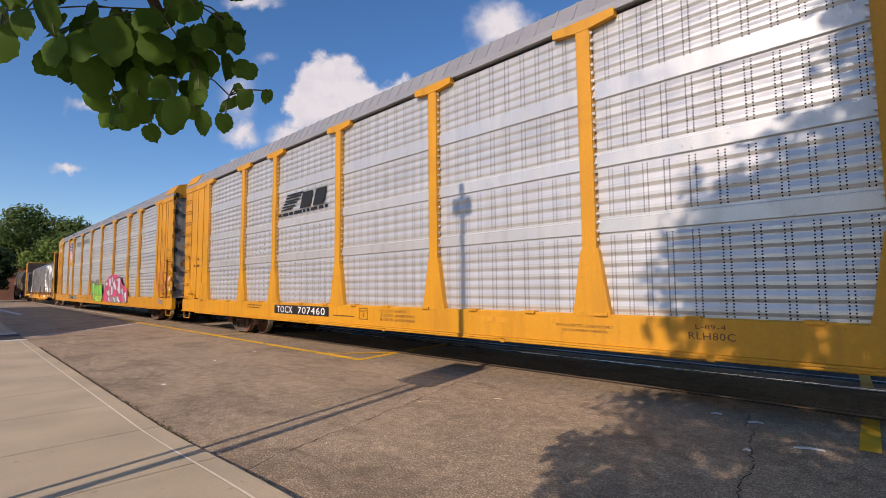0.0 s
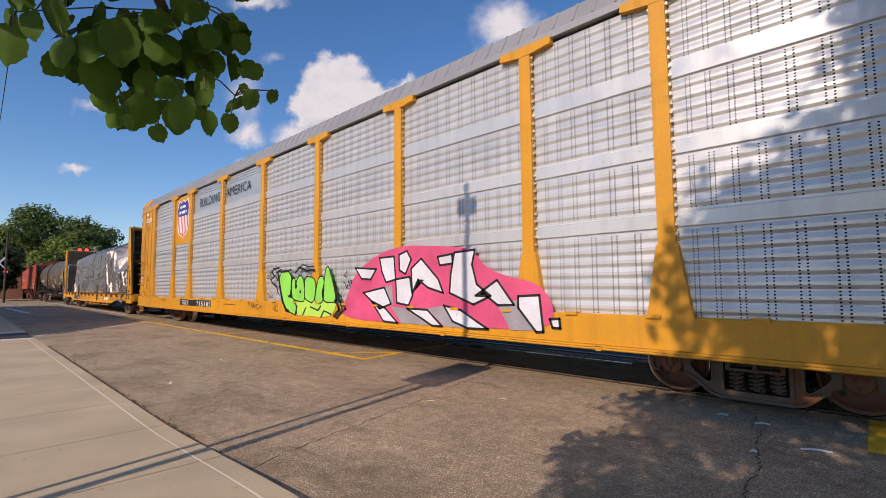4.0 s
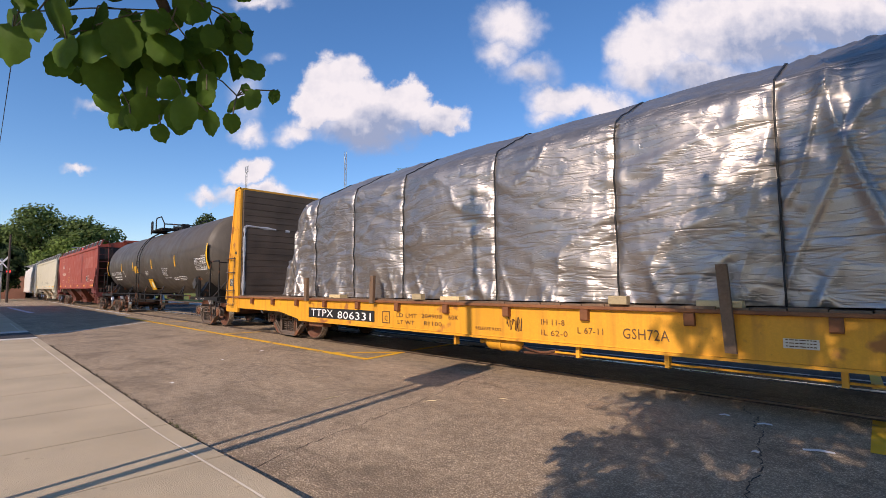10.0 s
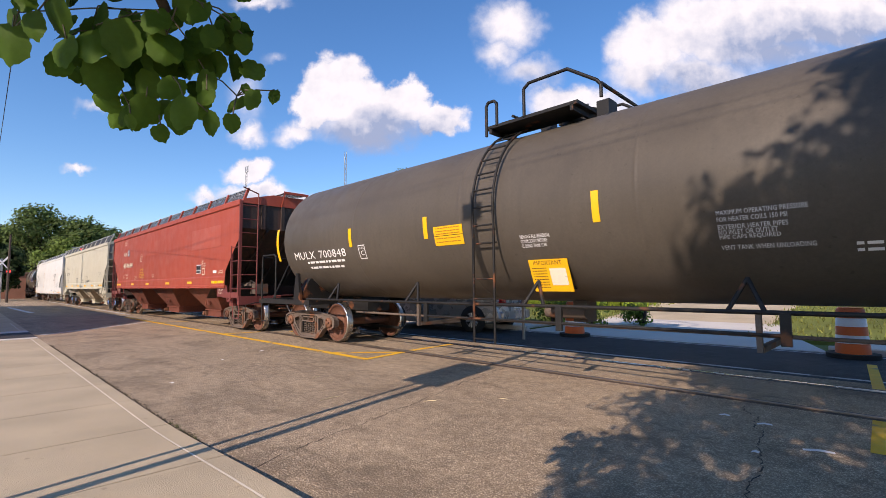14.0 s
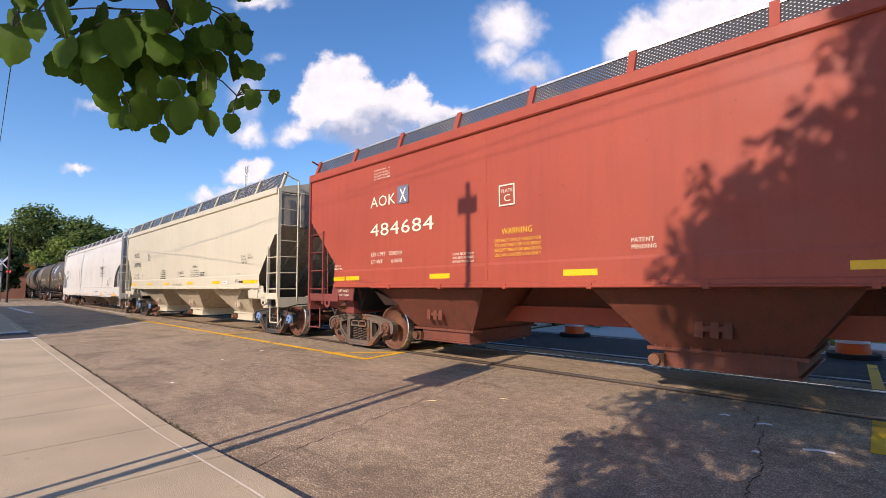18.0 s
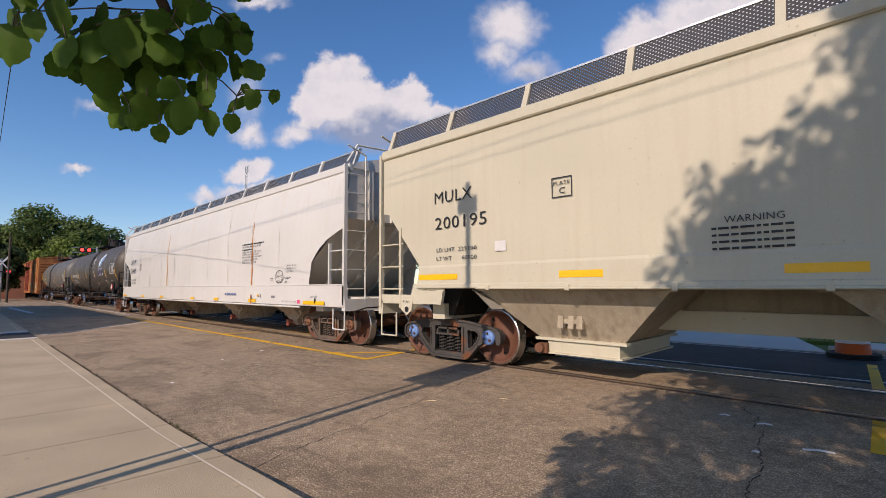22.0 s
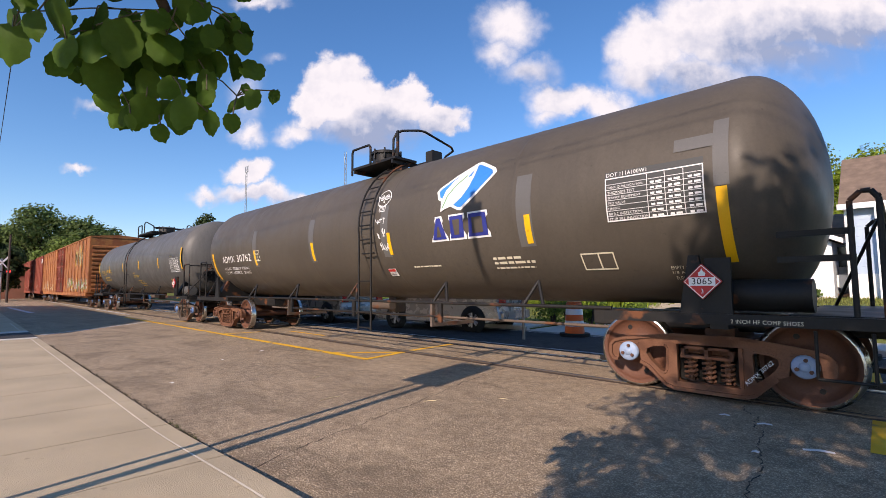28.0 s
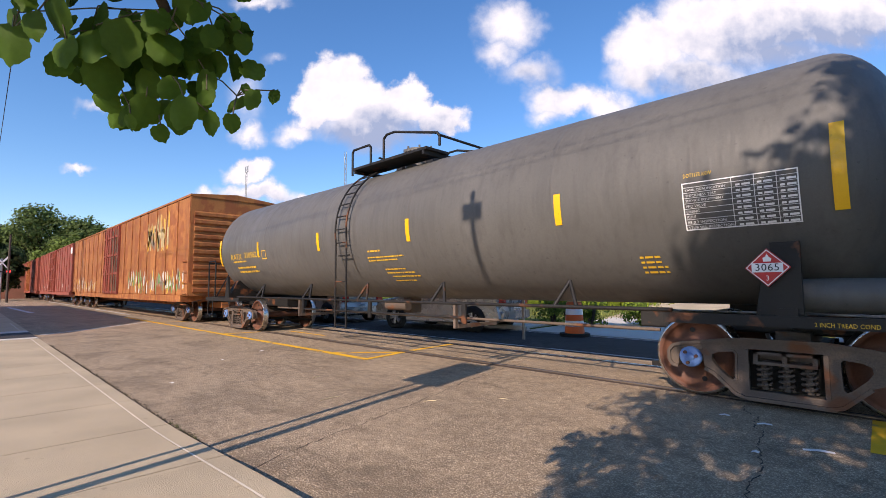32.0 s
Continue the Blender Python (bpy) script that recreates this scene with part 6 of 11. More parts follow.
    part("oval_hole", Shape().lathe([(0.0, 0.0), (0.0, 0.045), (0.012, 0.06), (0.0, 0.072)], "y", (x + out * 0.21, -1.584, 2.28), 0, 16), BLACK, frame_, "dark oval hole in the plate")
    # hand brake on the raking face
    if out > 0:
        hb = part("hand_brake", Shape().box(x + 0.62, x + 0.84, -0.65, -0.3, 1.75, 2.25, c=0.05), BRAKE_BROWN, frame_, "dark hand brake housing")
        part("brake_wheel", Shape().lathe([(x + 0.88, 0.24), (x + 0.90, 0.26), (x + 0.92, 0.24), (x + 0.90, 0.22), (x + 0.88, 0.24)], "x", (0, -0.15, 2.05), 0, 20).box(x + 0.89, x + 0.91, -0.38, 0.08, 2.03, 2.07).box(x + 0.89, x + 0.91, -0.17, -0.13, 1.82, 2.28), BRAKE_BROWN, hb)
        part("brake_chain", Shape().tube([(x + 0.85, -0.45, 1.75), (x + 0.87, -0.4, 1.3), (x + 0.90, -0.35, 0.85)], 0.018, 0, 5), BRAKE_BROWN, hb)
    part("end_platform", Shape().box(min(x + out * 0.78, x + out * 1.10), max(x + out * 0.78, x + out * 1.10), -1.2, 1.2, 0.93, 0.97), BRAKE_BLACK, frame_)
    return frame_


POCKET_RUST = mat("rusty_stake_pocket", (0.22, 0.085, 0.03), 0.75, var=0.35, fine=40, rust=0.5, bump=0.1)
PALE_TIMBER = mat("pale_weathered_timber", (0.33, 0.26, 0.15), 0.8, var=0.25, fine=40)


def flat_car(centre):
    half = 10.1
    car = new_car("bulkhead_flat_car", centre, "yellow bulkhead flat car carrying a load under a silver tarpaulin")
    couplers(car, half)
    for x in (-7.39, 7.12):
        bogie(car, x, "plain")
    for e in (-1, 1):
        s = Shape()
        # fish-bellied side sill
        s.prism([(-half, 0.72), (-half + 3.2, 0.70), (-half + 4.2, 0.55), (half - 4.2, 0.55), (half - 3.2, 0.70), (half, 0.72), (half, 1.02), (-half, 1.02)], "y", e * 1.50, e * 1.56)
        y0, y1 = sorted((e * 1.48, e * 1.61))
        s.box(-half + 4.2, half - 4.2, y0, y1, 0.53, 0.56)
        sill = part("side_sill", s, YELLOW_OLD, car)
        y0, y1 = sorted((e * 1.50, e * 1.625))
        part("sill_lip", Shape().box(-half, half, y0, y1, 1.0, 1.042, c=0.008), POCKET_RUST, sill, "rusty lip along the deck's edge")
        pk = Shape().box(-0.05, 0.05, -0.07, 0.0, 0.86, 1.0, c=0.015).mesh("stake_pocket", [POCKET_RUST])
        for i in range(15):
            part("stake_pocket", pk, None, sill, "", pose(-half + 1.7 + i * 1.2, -1.56, 0) if e < 0 else pose(-half + 1.7 + i * 1.2, 1.56, 0, 0, 0, 180))
    part("centre_sill", Shape().box(-half, half, -0.4, 0.4, 0.5, 0.98), FRAME_BLACK, car)
    for e in (-1, 1):
        part("end_sill", Shape().box(e * half - 0.08, e * half + 0.08, -1.5, 1.5, 0.7, 1.02), YELLOW_OLD, car)
    dk = part("deck", Shape().box(-half + 0.05, half - 0.05, -1.52, 1.52, 0.98, 1.02), DECK_WOOD, car, "weathered timber deck")
    for i in range(66):
        a = -half + 0.1 + i * 0.301
        part("plank", Shape().box(a + 0.006, a + 0.295, -1.55, 1.55, 1.02, 1.06 + 0.006 * (i % 3)), DECK_WOOD, dk)
    bulkhead(car, 9.07, -1, YELLOW_OLD)
    bulkhead(car, -9.38, 1, YELLOW_OLD)
    bg = Shape().lathe([(-0.50, 0.0), (-0.48, 0.06), (-0.42, 0.10), (0.06, 0.10), (0.12, 0.06), (0.14, 0.0)], "x", (0, -1.42, 0.46), 0, 16)
    bg.cyl((-0.2, -1.42, 0.46), (-0.17, -1.42, 0.46), 0.115, 0, 16).cyl((-0.62, -1.42, 0.46), (-0.48, -1.42, 0.46), 0.03, 0, 8)
    bg.tube([(0.7, -1.48, 0.42), (4.6, -1.48, 0.42)], 0.014, 0)
    for x in (-1.1, 1.02, 2.1, 3.6, 4.5):
        bg.box(x, x + 0.05, -1.52, -1.44, 0.38, 0.56)
    ch = Shape()
    for i in range(16):
        x, z = 0.16 + 0.036 * i, 0.44 - 0.05 * math.sin(math.pi * i / 15)
        ch.tube([(x, -1.46, z), (x + 0.02, -1.46 - 0.012 * (i % 2), z + 0.015), (x + 0.04, -1.46, z)], 0.009, 0)
    ch.tube([(0.16, -1.40, 0.36), (1.0, -1.40, 0.40)], 0.02, 0).box(-5.6, -5.0, -1.5, -1.3, 0.42, 0.55, c=0.02)
    part("brake_chain", ch, BRAKE_RUST, car, "rusty chain and rods of the hand brake")
    part("brake_gear", bg, YELLOW_OLD, car)
    for x, low, lean in ((-5.5, 0.99, 0.0), (-3.1, 0.99, 0.02), (2.74, 0.62, -0.05), (5.15, 0.99, 0.03)):
        st = [(a + (lean if z > 1.2 else 0), y, z) for a in (x, x + 0.10) for y in (-1.69, -1.63) for z in (low, 1.50)]
        part("stake", Shape().hull8(st), DECK_WOOD, car, "rough timber stake")
    for x in (-1.98, 1.52):
        part("timber_block", Shape().box(x, x + 0.22, -1.62, -1.52, 1.068, 1.17, c=0.01), PALE_TIMBER, car, "short pale timber block")
    return car


STRAPS = (-6.95, -5.75, -4.25, -2.68, -0.53, 1.38, 3.06, 4.45, 6.14, 6.52)
# ridge height of the covered machine along its length
RIDGE = ((-7.66, 1.13), (-7.62, 1.9), (-7.48, 2.22), (-7.12, 2.30), (-6.98, 2.62), (-6.72, 3.42), (-6.45, 3.80), (-5.8, 3.90), (-3.0, 3.96), (0.0, 3.97), (3.0, 3.97), (4.35, 4.0), (4.9, 3.84), (5.5, 3.58), (6.66, 2.26), (6.8, 2.20), (7.02, 2.12), (7.18, 1.92), (7.27, 1.58), (7.31, 1.12))


def along(table, x):
    for (xa, za), (xb, zb) in zip(table, table[1:]):
        if x <= xb:
            return za + (zb - za) * max(0.0, (x - xa) / (xb - xa))
    return table[-1][1]


def fold(p, power=2.0):
    """Sharp creases: high along thin lines, low between them."""
    return max(0.0, 1 - 4.0 * abs(noise.noise(p))) ** power


def tarp_load(centre):
    """The covered machine: a long high body with a lower nose at one end, the cloth drawn tight by ropes and creased between them."""
    load = new_car("tarpaulin_load", centre, "large machine wrapped in a creased silver-grey tarpaulin", "covered load")
    # the cloth's cross-section: upright sides, a shoulder, a sloping top
    outline = [(-1.0, 0.0), (-1.02, 0.35), (-1.0, 0.74), (-0.93, 0.81), (-0.30, 0.975), (0.0, 1.0), (0.30, 0.975), (0.93, 0.81), (1.0, 0.74), (1.02, 0.35), (1.0, 0.0)]
    run_ = [0.0]
    for p, q in zip(outline, outline[1:]):
        run_.append(run_[-1] + math.hypot((q[0] - p[0]) * 1.4, (q[1] - p[1]) * 2.6))

    def section_point(v):
        s = v * run_[-1]
        for i in range(len(outline) - 1):
            if s <= run_[i + 1] or i == len(outline) - 2:
                u = (s - run_[i]) / (run_[i + 1] - run_[i])
                return i, u

    def skin(u, v, out=0.0):
        x = -7.66 + 14.97 * u
        h = (along(RIDGE, x - 0.08) + along(RIDGE, x) + along(RIDGE, x + 0.08)) / 3 - 1.08
        w = along(((-7.66, 1.05), (-7.0, 1.22), (-6.4, 1.36), (4.6, 1.36), (6.2, 1.28), (6.8, 1.18), (7.31, 0.80)), x)
        i, q = section_point(v)
        # towards the nose the high body becomes a tent that stands on the nose's level shoulder
        sh = min(0.95, 1.12 / h) if h > 0.05 else 0.95
        tent = ((-1.0, 0.0), (-1.02, 0.5 * sh), (-1.01, 0.96 * sh), (-0.92, sh), (-0.30, sh + 0.7 * (1 - sh)), (0.0, 1.0))
        tent += tuple((-a, b) for a, b in tent[-2::-1])
        mix = max(0.0, min(1.0, (x - 4.5) / 0.7))
        yy, zz = [(1 - mix) * (outline[i][k] + (outline[i + 1][k] - outline[i][k]) * q) + mix * (tent[i][k] + (tent[i + 1][k] - tent[i][k]) * q) for k in (0, 1)]
        y, z = yy * w, 1.08 + zz * h
        top = zz > 0.78 or (mix > 0.5 and 3 <= i <= 6)
        n = Vector((yy * (0.35 if top else 1.0), 1.0 if top else 0.05)).normalized()
        near = min(abs(x - q) for q in STRAPS)
        drag = max(0.0, min(1.0, (x - 2.2) / 1.5))
        tail = max(0.0, min(1.0, (-5.7 - x) / 0.7))
        loose = max(drag, tail)
        low = max(0.0, 1.0 - (z - 1.08) / 0.7)
        # level creases in the tight panels, hanging and slanting folds where the cloth is loose
        level = fold(Vector((x * 0.38 + 0.2 * z, y * 0.8, z * 3.6 + 0.5 * math.sin(x * 1.7)))) * 0.016 + fold(Vector((x * 0.75 + 0.7 * z, y + 5, z * 1.5 - 0.5 * x)), 3) * 0.03 + fold(Vector((x * 0.8 + 9, y, z * 8.5 + 0.6 * x)), 3) * 0.015 * (0.4 + math.exp(-near / 0.5))
        hang = fold(Vector((x * 1.9 + 0.75 * z, y * 0.5 + 4, z * 0.25))) * 0.085 + fold(Vector((x * 3.6 - 1.5 * z, y + 2, z * 0.8))) * 0.045
        crumple = fold(Vector((x * 5.5 + z, y * 4, z * 5.0)), 2.5) * 0.004 + fold(Vector((x * 0.9 - 1.3 * z, y * 2 + 7, z * 3.6)), 4) * 0.016
        belly = 0.055 * (1 - math.exp(-(near / 0.45) ** 2))
        pinch = 0.03 * math.exp(-near / 0.4) * noise.noise(Vector((x * 1.5, y, z * 6.5 + x * 3))) * min(1.0, near / 0.05)
        d = level * (1 - 0.7 * loose) + hang * (loose + 0.6 * low) + crumple * (0.8 + 0.6 * loose) + belly + pinch
        d += 0.085 * noise.noise(Vector((x * 0.62 + 3, 0.4, z * 0.9))) * (1 - 0.5 * loose) * min(1.0, near / 0.3)
        d -= 0.030 * math.exp(-(near / 0.05) ** 2)
        if top:
            d *= 0.45
        d += out - 0.04
        return (x + 0.25 * hang * loose, y + d * n.x, max(1.075, z + d * n.y))

    part("cover", Shape().grid(skin, 640, 150), TARP, load)
    for x in STRAPS:
        pts = [skin((x + 7.66) / 14.97, i / 60, 0.022) for i in range(61)]
        part("lashing", Shape().tube(pts, 0.011, 0, 5), BLACK, load, "black lashing rope over the cover")
    for x in (-4.9, -1.55, 2.3, 5.6):
        part("chock", Shape().box(x, x + 0.42, -1.52, -1.34, 1.06, 1.13, c=0.01), mat("fresh_timber", (0.55, 0.42, 0.22), 0.8, var=0.15), load, "pale timber chock under the cover")
    return load


# ---- box cars ----
def box_car(centre, half, m, label, door_m):
    car = new_car("box_car", centre, label)
    couplers(car, half)
    for e in (-1, 1):
        bogie(car, e * (half - 2.4), "brown")
    side, top = 1.55, 4.54
    part("shell", Shape().box(-half, half, -side, side, 1.0, top, c=0.04), m, car)
    part("roof", Shape().prism([(-side - 0.03, top - 0.02), (-side - 0.03, top + 0.05), (0, top + 0.2), (side + 0.03, top + 0.05), (side + 0.03, top - 0.02)], "x", -half - 0.03, half + 0.03), m, car)
    part("side_sill", Shape().box(-half + 0.8, half - 0.8, -side - 0.015, side + 0.015, 0.78, 1.02).box(-half, half, -0.4, 0.4, 0.55, 1.0), m, car)
    for e in (-1, 1):
        posts = Shape().box(-0.045, 0.045, -0.03, 0.0, 1.02, top - 0.05, c=0.01).mesh("side_post", [m])
        n = int(half * 2 / 1.3)
        for i in range(n + 1):
            x = -half + 0.06 + (2 * half - 0.12) * i / n
            if abs(x) > 1.9:
                part("side_post", posts, None, car, "", pose(x, -side, 0) if e < 0 else pose(x, side, 0, 0, 0, 180))
        for d in (-1, 1):
            s = Shape().box(min(d * 0.03, d * 1.7), max(d * 0.03, d * 1.7), -0.06, 0.0, 1.0, top - 0.06)
            for z in (1.05, 2.0, 2.95, 3.9):
                s.box(min(d * 0.05, d * 1.68), max(d * 0.05, d * 1.68), -0.10, -0.05, z, z + 0.10)
            for x in (0.06, 0.6, 1.15, 1.64):
                s.box(d * x - 0.03, d * x + 0.03, -0.095, -0.05, 1.0, top - 0.06)
            door = part("door", s, door_m, car, "ribbed sliding plug door", pose(0, -side - 0.005, 0) if e < 0 else pose(0, side + 0.005, 0, 0, 0, 180))
            part("door_bar", Shape().cyl((d * 0.85, -0.12, 1.0), (d * 0.85, -0.12, top - 0.1), 0.022, 0, 8), door_m, door)
        ribs = Shape()
        for i in range(11):
            z = 1.1 + i * 0.27
            ribs.prism([(0, z), (0, z + 0.2), (0.07, z + 0.15), (0.07, z + 0.05)], "y", -side + 0.12, side - 0.12)
        part("end_ribs", ribs, m, car, "", pose(half, 0, 0) if e > 0 else pose(-half, 0, 0, 0, 0, 180))
        ld = Shape()
        rungs(ld, e * (half - 0.15), e * (half - 0.6), -side, [0.7 + 0.38 * i for i in range(5)], 0.014, 0.06)
        part("ladder", ld, m, car)
    return car


AR0 = autorack(88.25, "covered autorack car, silver perforated panels in yellow frames", "stripes", -13.25, 13.2)
AR1 = autorack(60.73, "covered autorack car with silver panels, shield emblem and graffiti", "shield", -13.13, 12.95)
FLAT = flat_car(36.15)
tarp_load(36.3)
TANK_R, TANK_Z = 1.43, 2.47
TA = tank_car(16.25, (8.65, 8.65), TANK_R, TANK_Z, TANK_BLACK, FRAME_BLACK, ("rusted", "rusted"), "dark grey tank car with yellow reflective strips", -0.85, (-1.22, 0.48), (6.74, 6.76), (7.98, 8.02), 0.62, True, False, 0.78, 0.22)
# near-black with reddish streaks, for the red hopper's end sheets and ribs
END_DARK = mat("dark_end_paint", (0.045, 0.032, 0.026), 0.7, var=0.4, streak=0.5, streak_col=(0.12, 0.05, 0.035))
FRAME_MAROON = mat("dark_maroon_frame_paint", (0.17, 0.042, 0.035), 0.6, var=0.2, streak=0.3, streak_col=(0.08, 0.03, 0.025))
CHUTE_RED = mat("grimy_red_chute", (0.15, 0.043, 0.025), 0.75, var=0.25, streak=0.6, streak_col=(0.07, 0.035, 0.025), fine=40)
# a darker cream than the sides, with dark streaks, for the end sheets
CREAM_END = mat("dull_cream_end", (0.34, 0.31, 0.26), 0.7, var=0.2, streak=0.5, streak_col=(0.10, 0.08, 0.06))
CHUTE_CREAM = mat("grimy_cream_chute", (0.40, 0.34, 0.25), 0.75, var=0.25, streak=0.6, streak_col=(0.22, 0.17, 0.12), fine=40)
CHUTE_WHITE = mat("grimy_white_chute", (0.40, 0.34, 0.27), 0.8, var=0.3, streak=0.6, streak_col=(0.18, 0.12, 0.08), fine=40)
HRED = hopper_car(-1.5, 8.08, HOPPER_RED, CHUTE_RED, "plain", "brick-red covered hopper car with white lettering", [(1.3, 1.02), (1.78, 1.02), (2.76, 0.03), (2.80, 0.0)], 6.83, eave=3.72, sill_z=1.33, chutes=((-4.46, 1.40, 0.68), (-0.04, 1.37, 0.76), (4.40, 1.45, 0.68)), gate_m=CHUTE_RED, end_m=END_DARK, frame_m=FRAME_MAROON)
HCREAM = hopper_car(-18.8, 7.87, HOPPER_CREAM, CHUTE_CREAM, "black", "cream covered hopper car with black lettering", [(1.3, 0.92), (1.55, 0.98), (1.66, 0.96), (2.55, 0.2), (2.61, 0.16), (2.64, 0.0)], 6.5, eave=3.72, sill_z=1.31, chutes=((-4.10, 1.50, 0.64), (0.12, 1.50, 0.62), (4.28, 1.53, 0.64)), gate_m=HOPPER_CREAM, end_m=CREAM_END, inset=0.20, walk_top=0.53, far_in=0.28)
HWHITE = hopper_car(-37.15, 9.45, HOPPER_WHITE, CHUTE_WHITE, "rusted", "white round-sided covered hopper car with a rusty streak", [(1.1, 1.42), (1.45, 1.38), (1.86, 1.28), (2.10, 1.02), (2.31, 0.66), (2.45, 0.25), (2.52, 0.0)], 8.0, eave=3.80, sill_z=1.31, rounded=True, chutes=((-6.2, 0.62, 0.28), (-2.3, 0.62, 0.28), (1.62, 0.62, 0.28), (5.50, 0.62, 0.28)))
TB = tank_car(-56.7, (8.72, 8.28), TANK_R, TANK_Z, TANK_BLACK, FRAME_BLACK, ("rusty_plain", "rust"), "dark brown-black tank car with a blue and white leaf emblem", 0.8, (-0.48, 1.05), (7.155, 6.70), (8.41, 7.82), 0.74, False, False, 1.45, hatch=0.06, narrow=True, brackets=(-4.43, -2.14, 0.3, 2.84, 4.66))
TC = tank_car(-74.9, (8.45, 8.45), TANK_R, TANK_Z, TANK_GREY, FRAME_BLACK, ("brown", "brown"), "grey tank car with yellow lettering and strips", -0.57, (-1.0, 1.45), (6.87, 6.89), (7.98, 8.04), 0.72, brackets=(-4.5, -2.05, 0.12, 2.25, 4.62))
BOX0 = box_car(-97.0, 12.2, BOX_RUST, "rusted orange-brown box car with peeling paint and graffiti", BOX_RED)
BOX1 = box_car(-120.6, 10.4, BOX_RED, "red-brown weathered box car", BOX_RED)
box_car(-143.2, 10.4, BOX_RED, "red-brown weathered box car with a pale roof corner", BOX_RUST)
box_car(-165.6, 10.6, BOX_RUST, "rusted brown box car at the train's far end", BOX_RUST)
hopper_end_gear(HRED, 8.08, BRAKE_BROWN)
hopper_end_gear(HCREAM, 7.87, mat("cream_grey_fittings", (0.35, 0.32, 0.27), 0.6, var=0.2, rust=0.15), 180)


# ---- lettering and emblems on the cars ----
def line(parent, body, x0, x1, z, h, material, on, bold=0.006, slant=0.0, label=""):
    """Lettering that spans x0 to x1, h high, centred on height z."""
    co, faces = text_mesh(body, 1.0, bold)
    xa, xb = min(c[0] for c in co), max(c[0] for c in co)
    za, zb = min(c[1] for c in co), max(c[1] for c in co)
    pts = []
    for a, b in co:
        w = (b - za) / (zb - za) - 0.5
        pts.append(on(x0 + (x1 - x0) * (a - xa) / (xb - xa) + slant * h * w, z + h * w))
    return tagged(part("lettering", Shape().add(pts, faces), material, parent, label), kind="stuff")


def plate(parent, name, x0, x1, z0, z1, material, on, label="", nz=6):
    return part(name, patch(Shape(), on, x0, x1, z0, z1, 0, nz), material, parent, label)


def frame_plate(parent, x0, x1, z0, z1, t, material, on, name="marking_frame"):
    s = Shape()
    patch(s, on, x0, x1, z0, z0 + t)
    patch(s, on, x0, x1, z1 - t, z1)
    patch(s, on, x0, x0 + t, z0 + t, z1 - t, 0, 4)
    patch(s, on, x1 - t, x1, z0 + t, z1 - t, 0, 4)
    return part(name, s, material, parent)


def blob(parent, name, ring, material, on, label=""):
    """A painted flat shape from its outline."""
    n = len(ring)
    cx, cz = sum(p[0] for p in ring) / n, sum(p[1] for p in ring) / n
    mids = [((x + cx) / 2, (z + cz) / 2) for x, z in ring]
    v = [on(x, z) for x, z in ring] + [on(x, z) for x, z in mids] + [on(cx, cz)]
    f = [(i, (i + 1) % n, n + (i + 1) % n, n + i) for i in range(n)] + [(n + i, n + (i + 1) % n, 2 * n) for i in range(n)]
    return part(name, Shape().add(v, f), material, parent, label)


def stroke(shape, pts, w, on, k=0):
    """A brush stroke along a few points."""
    for (xa, za), (xb, zb) in zip(pts, pts[1:]):
        d = Vector((zb - za, xa - xb)).normalized() * w / 2
        e = Vector((xb - xa, zb - za)).normalized() * w * 0.35
        xa_, za_, xb_, zb_ = xa - e.x, za - e.y, xb + e.x, zb + e.y
        n = max(1, int(abs(zb - za) / 0.12))
        for i in range(n):
            u, v = i / n, (i + 1) / n
            shape.add([on(xa_ + (xb_ - xa_) * q + s * d.x, za_ + (zb_ - za_) * q + s * d.y) for q, s in ((u, -1), (u, 1), (v, 1), (v, -1))], [(0, 1, 2, 3)], k)


def scrawl(parent, x0, x1, z0, z1, w, material, on, seed, loops=6, label="scrawled tag"):
    """An unreadable tag: a few looping strokes."""
    rng = random.Random(seed)
    s = Shape()
    for i in range(loops):
        cx = x0 + (x1 - x0) * (i + 0.5) / loops
        dx = (x1 - x0) / loops
        pts = [(cx + dx * rng.uniform(-0.6, 0.6), rng.uniform(z0, z1)) for _ in range(5)]
        stroke(s, pts, w, on)
    return tagged(part("graffiti_tag", s, material, parent, label), kind="stuff")


def oval(cx, cz, rx, rz, n=20):
    return [(cx + rx * math.cos(2 * math.pi * i / n), cz + rz * math.sin(2 * math.pi * i / n)) for i in range(n)]


NAVY = mat("navy_paint", (0.025, 0.035, 0.22), 0.5, var=0.1)
RED = mat("signal_red_paint", (0.55, 0.03, 0.025), 0.5, var=0.1)
BLUE = mat("bright_blue_paint", (0.03, 0.22, 0.62), 0.5, var=0.12)
CREAM_TXT = mat("cream_lettering", (0.72, 0.66, 0.5), 0.55, var=0.08)
GREEN = mat("green_spray_paint", (0.22, 0.62, 0.08), 0.5, var=0.15, big=2.0)
PINK = mat("pink_spray_paint", (0.62, 0.08, 0.18), 0.6, var=0.2, big=2.0)
LILAC = mat("pale_spray_paint", (0.62, 0.62, 0.66), 0.6, var=0.15, big=2.0)
SCRIPT_RED = mat("faded_red_spray", (0.70, 0.26, 0.06), 0.6, var=0.2)
BROWN_INK = mat("dark_brown_marker", (0.10, 0.05, 0.02), 0.6, var=0.2)

SIDE_ON = flat_side(-1.564)
SILL_ON = flat_side(-1.624)
END_ON = flat_side(-1.594)

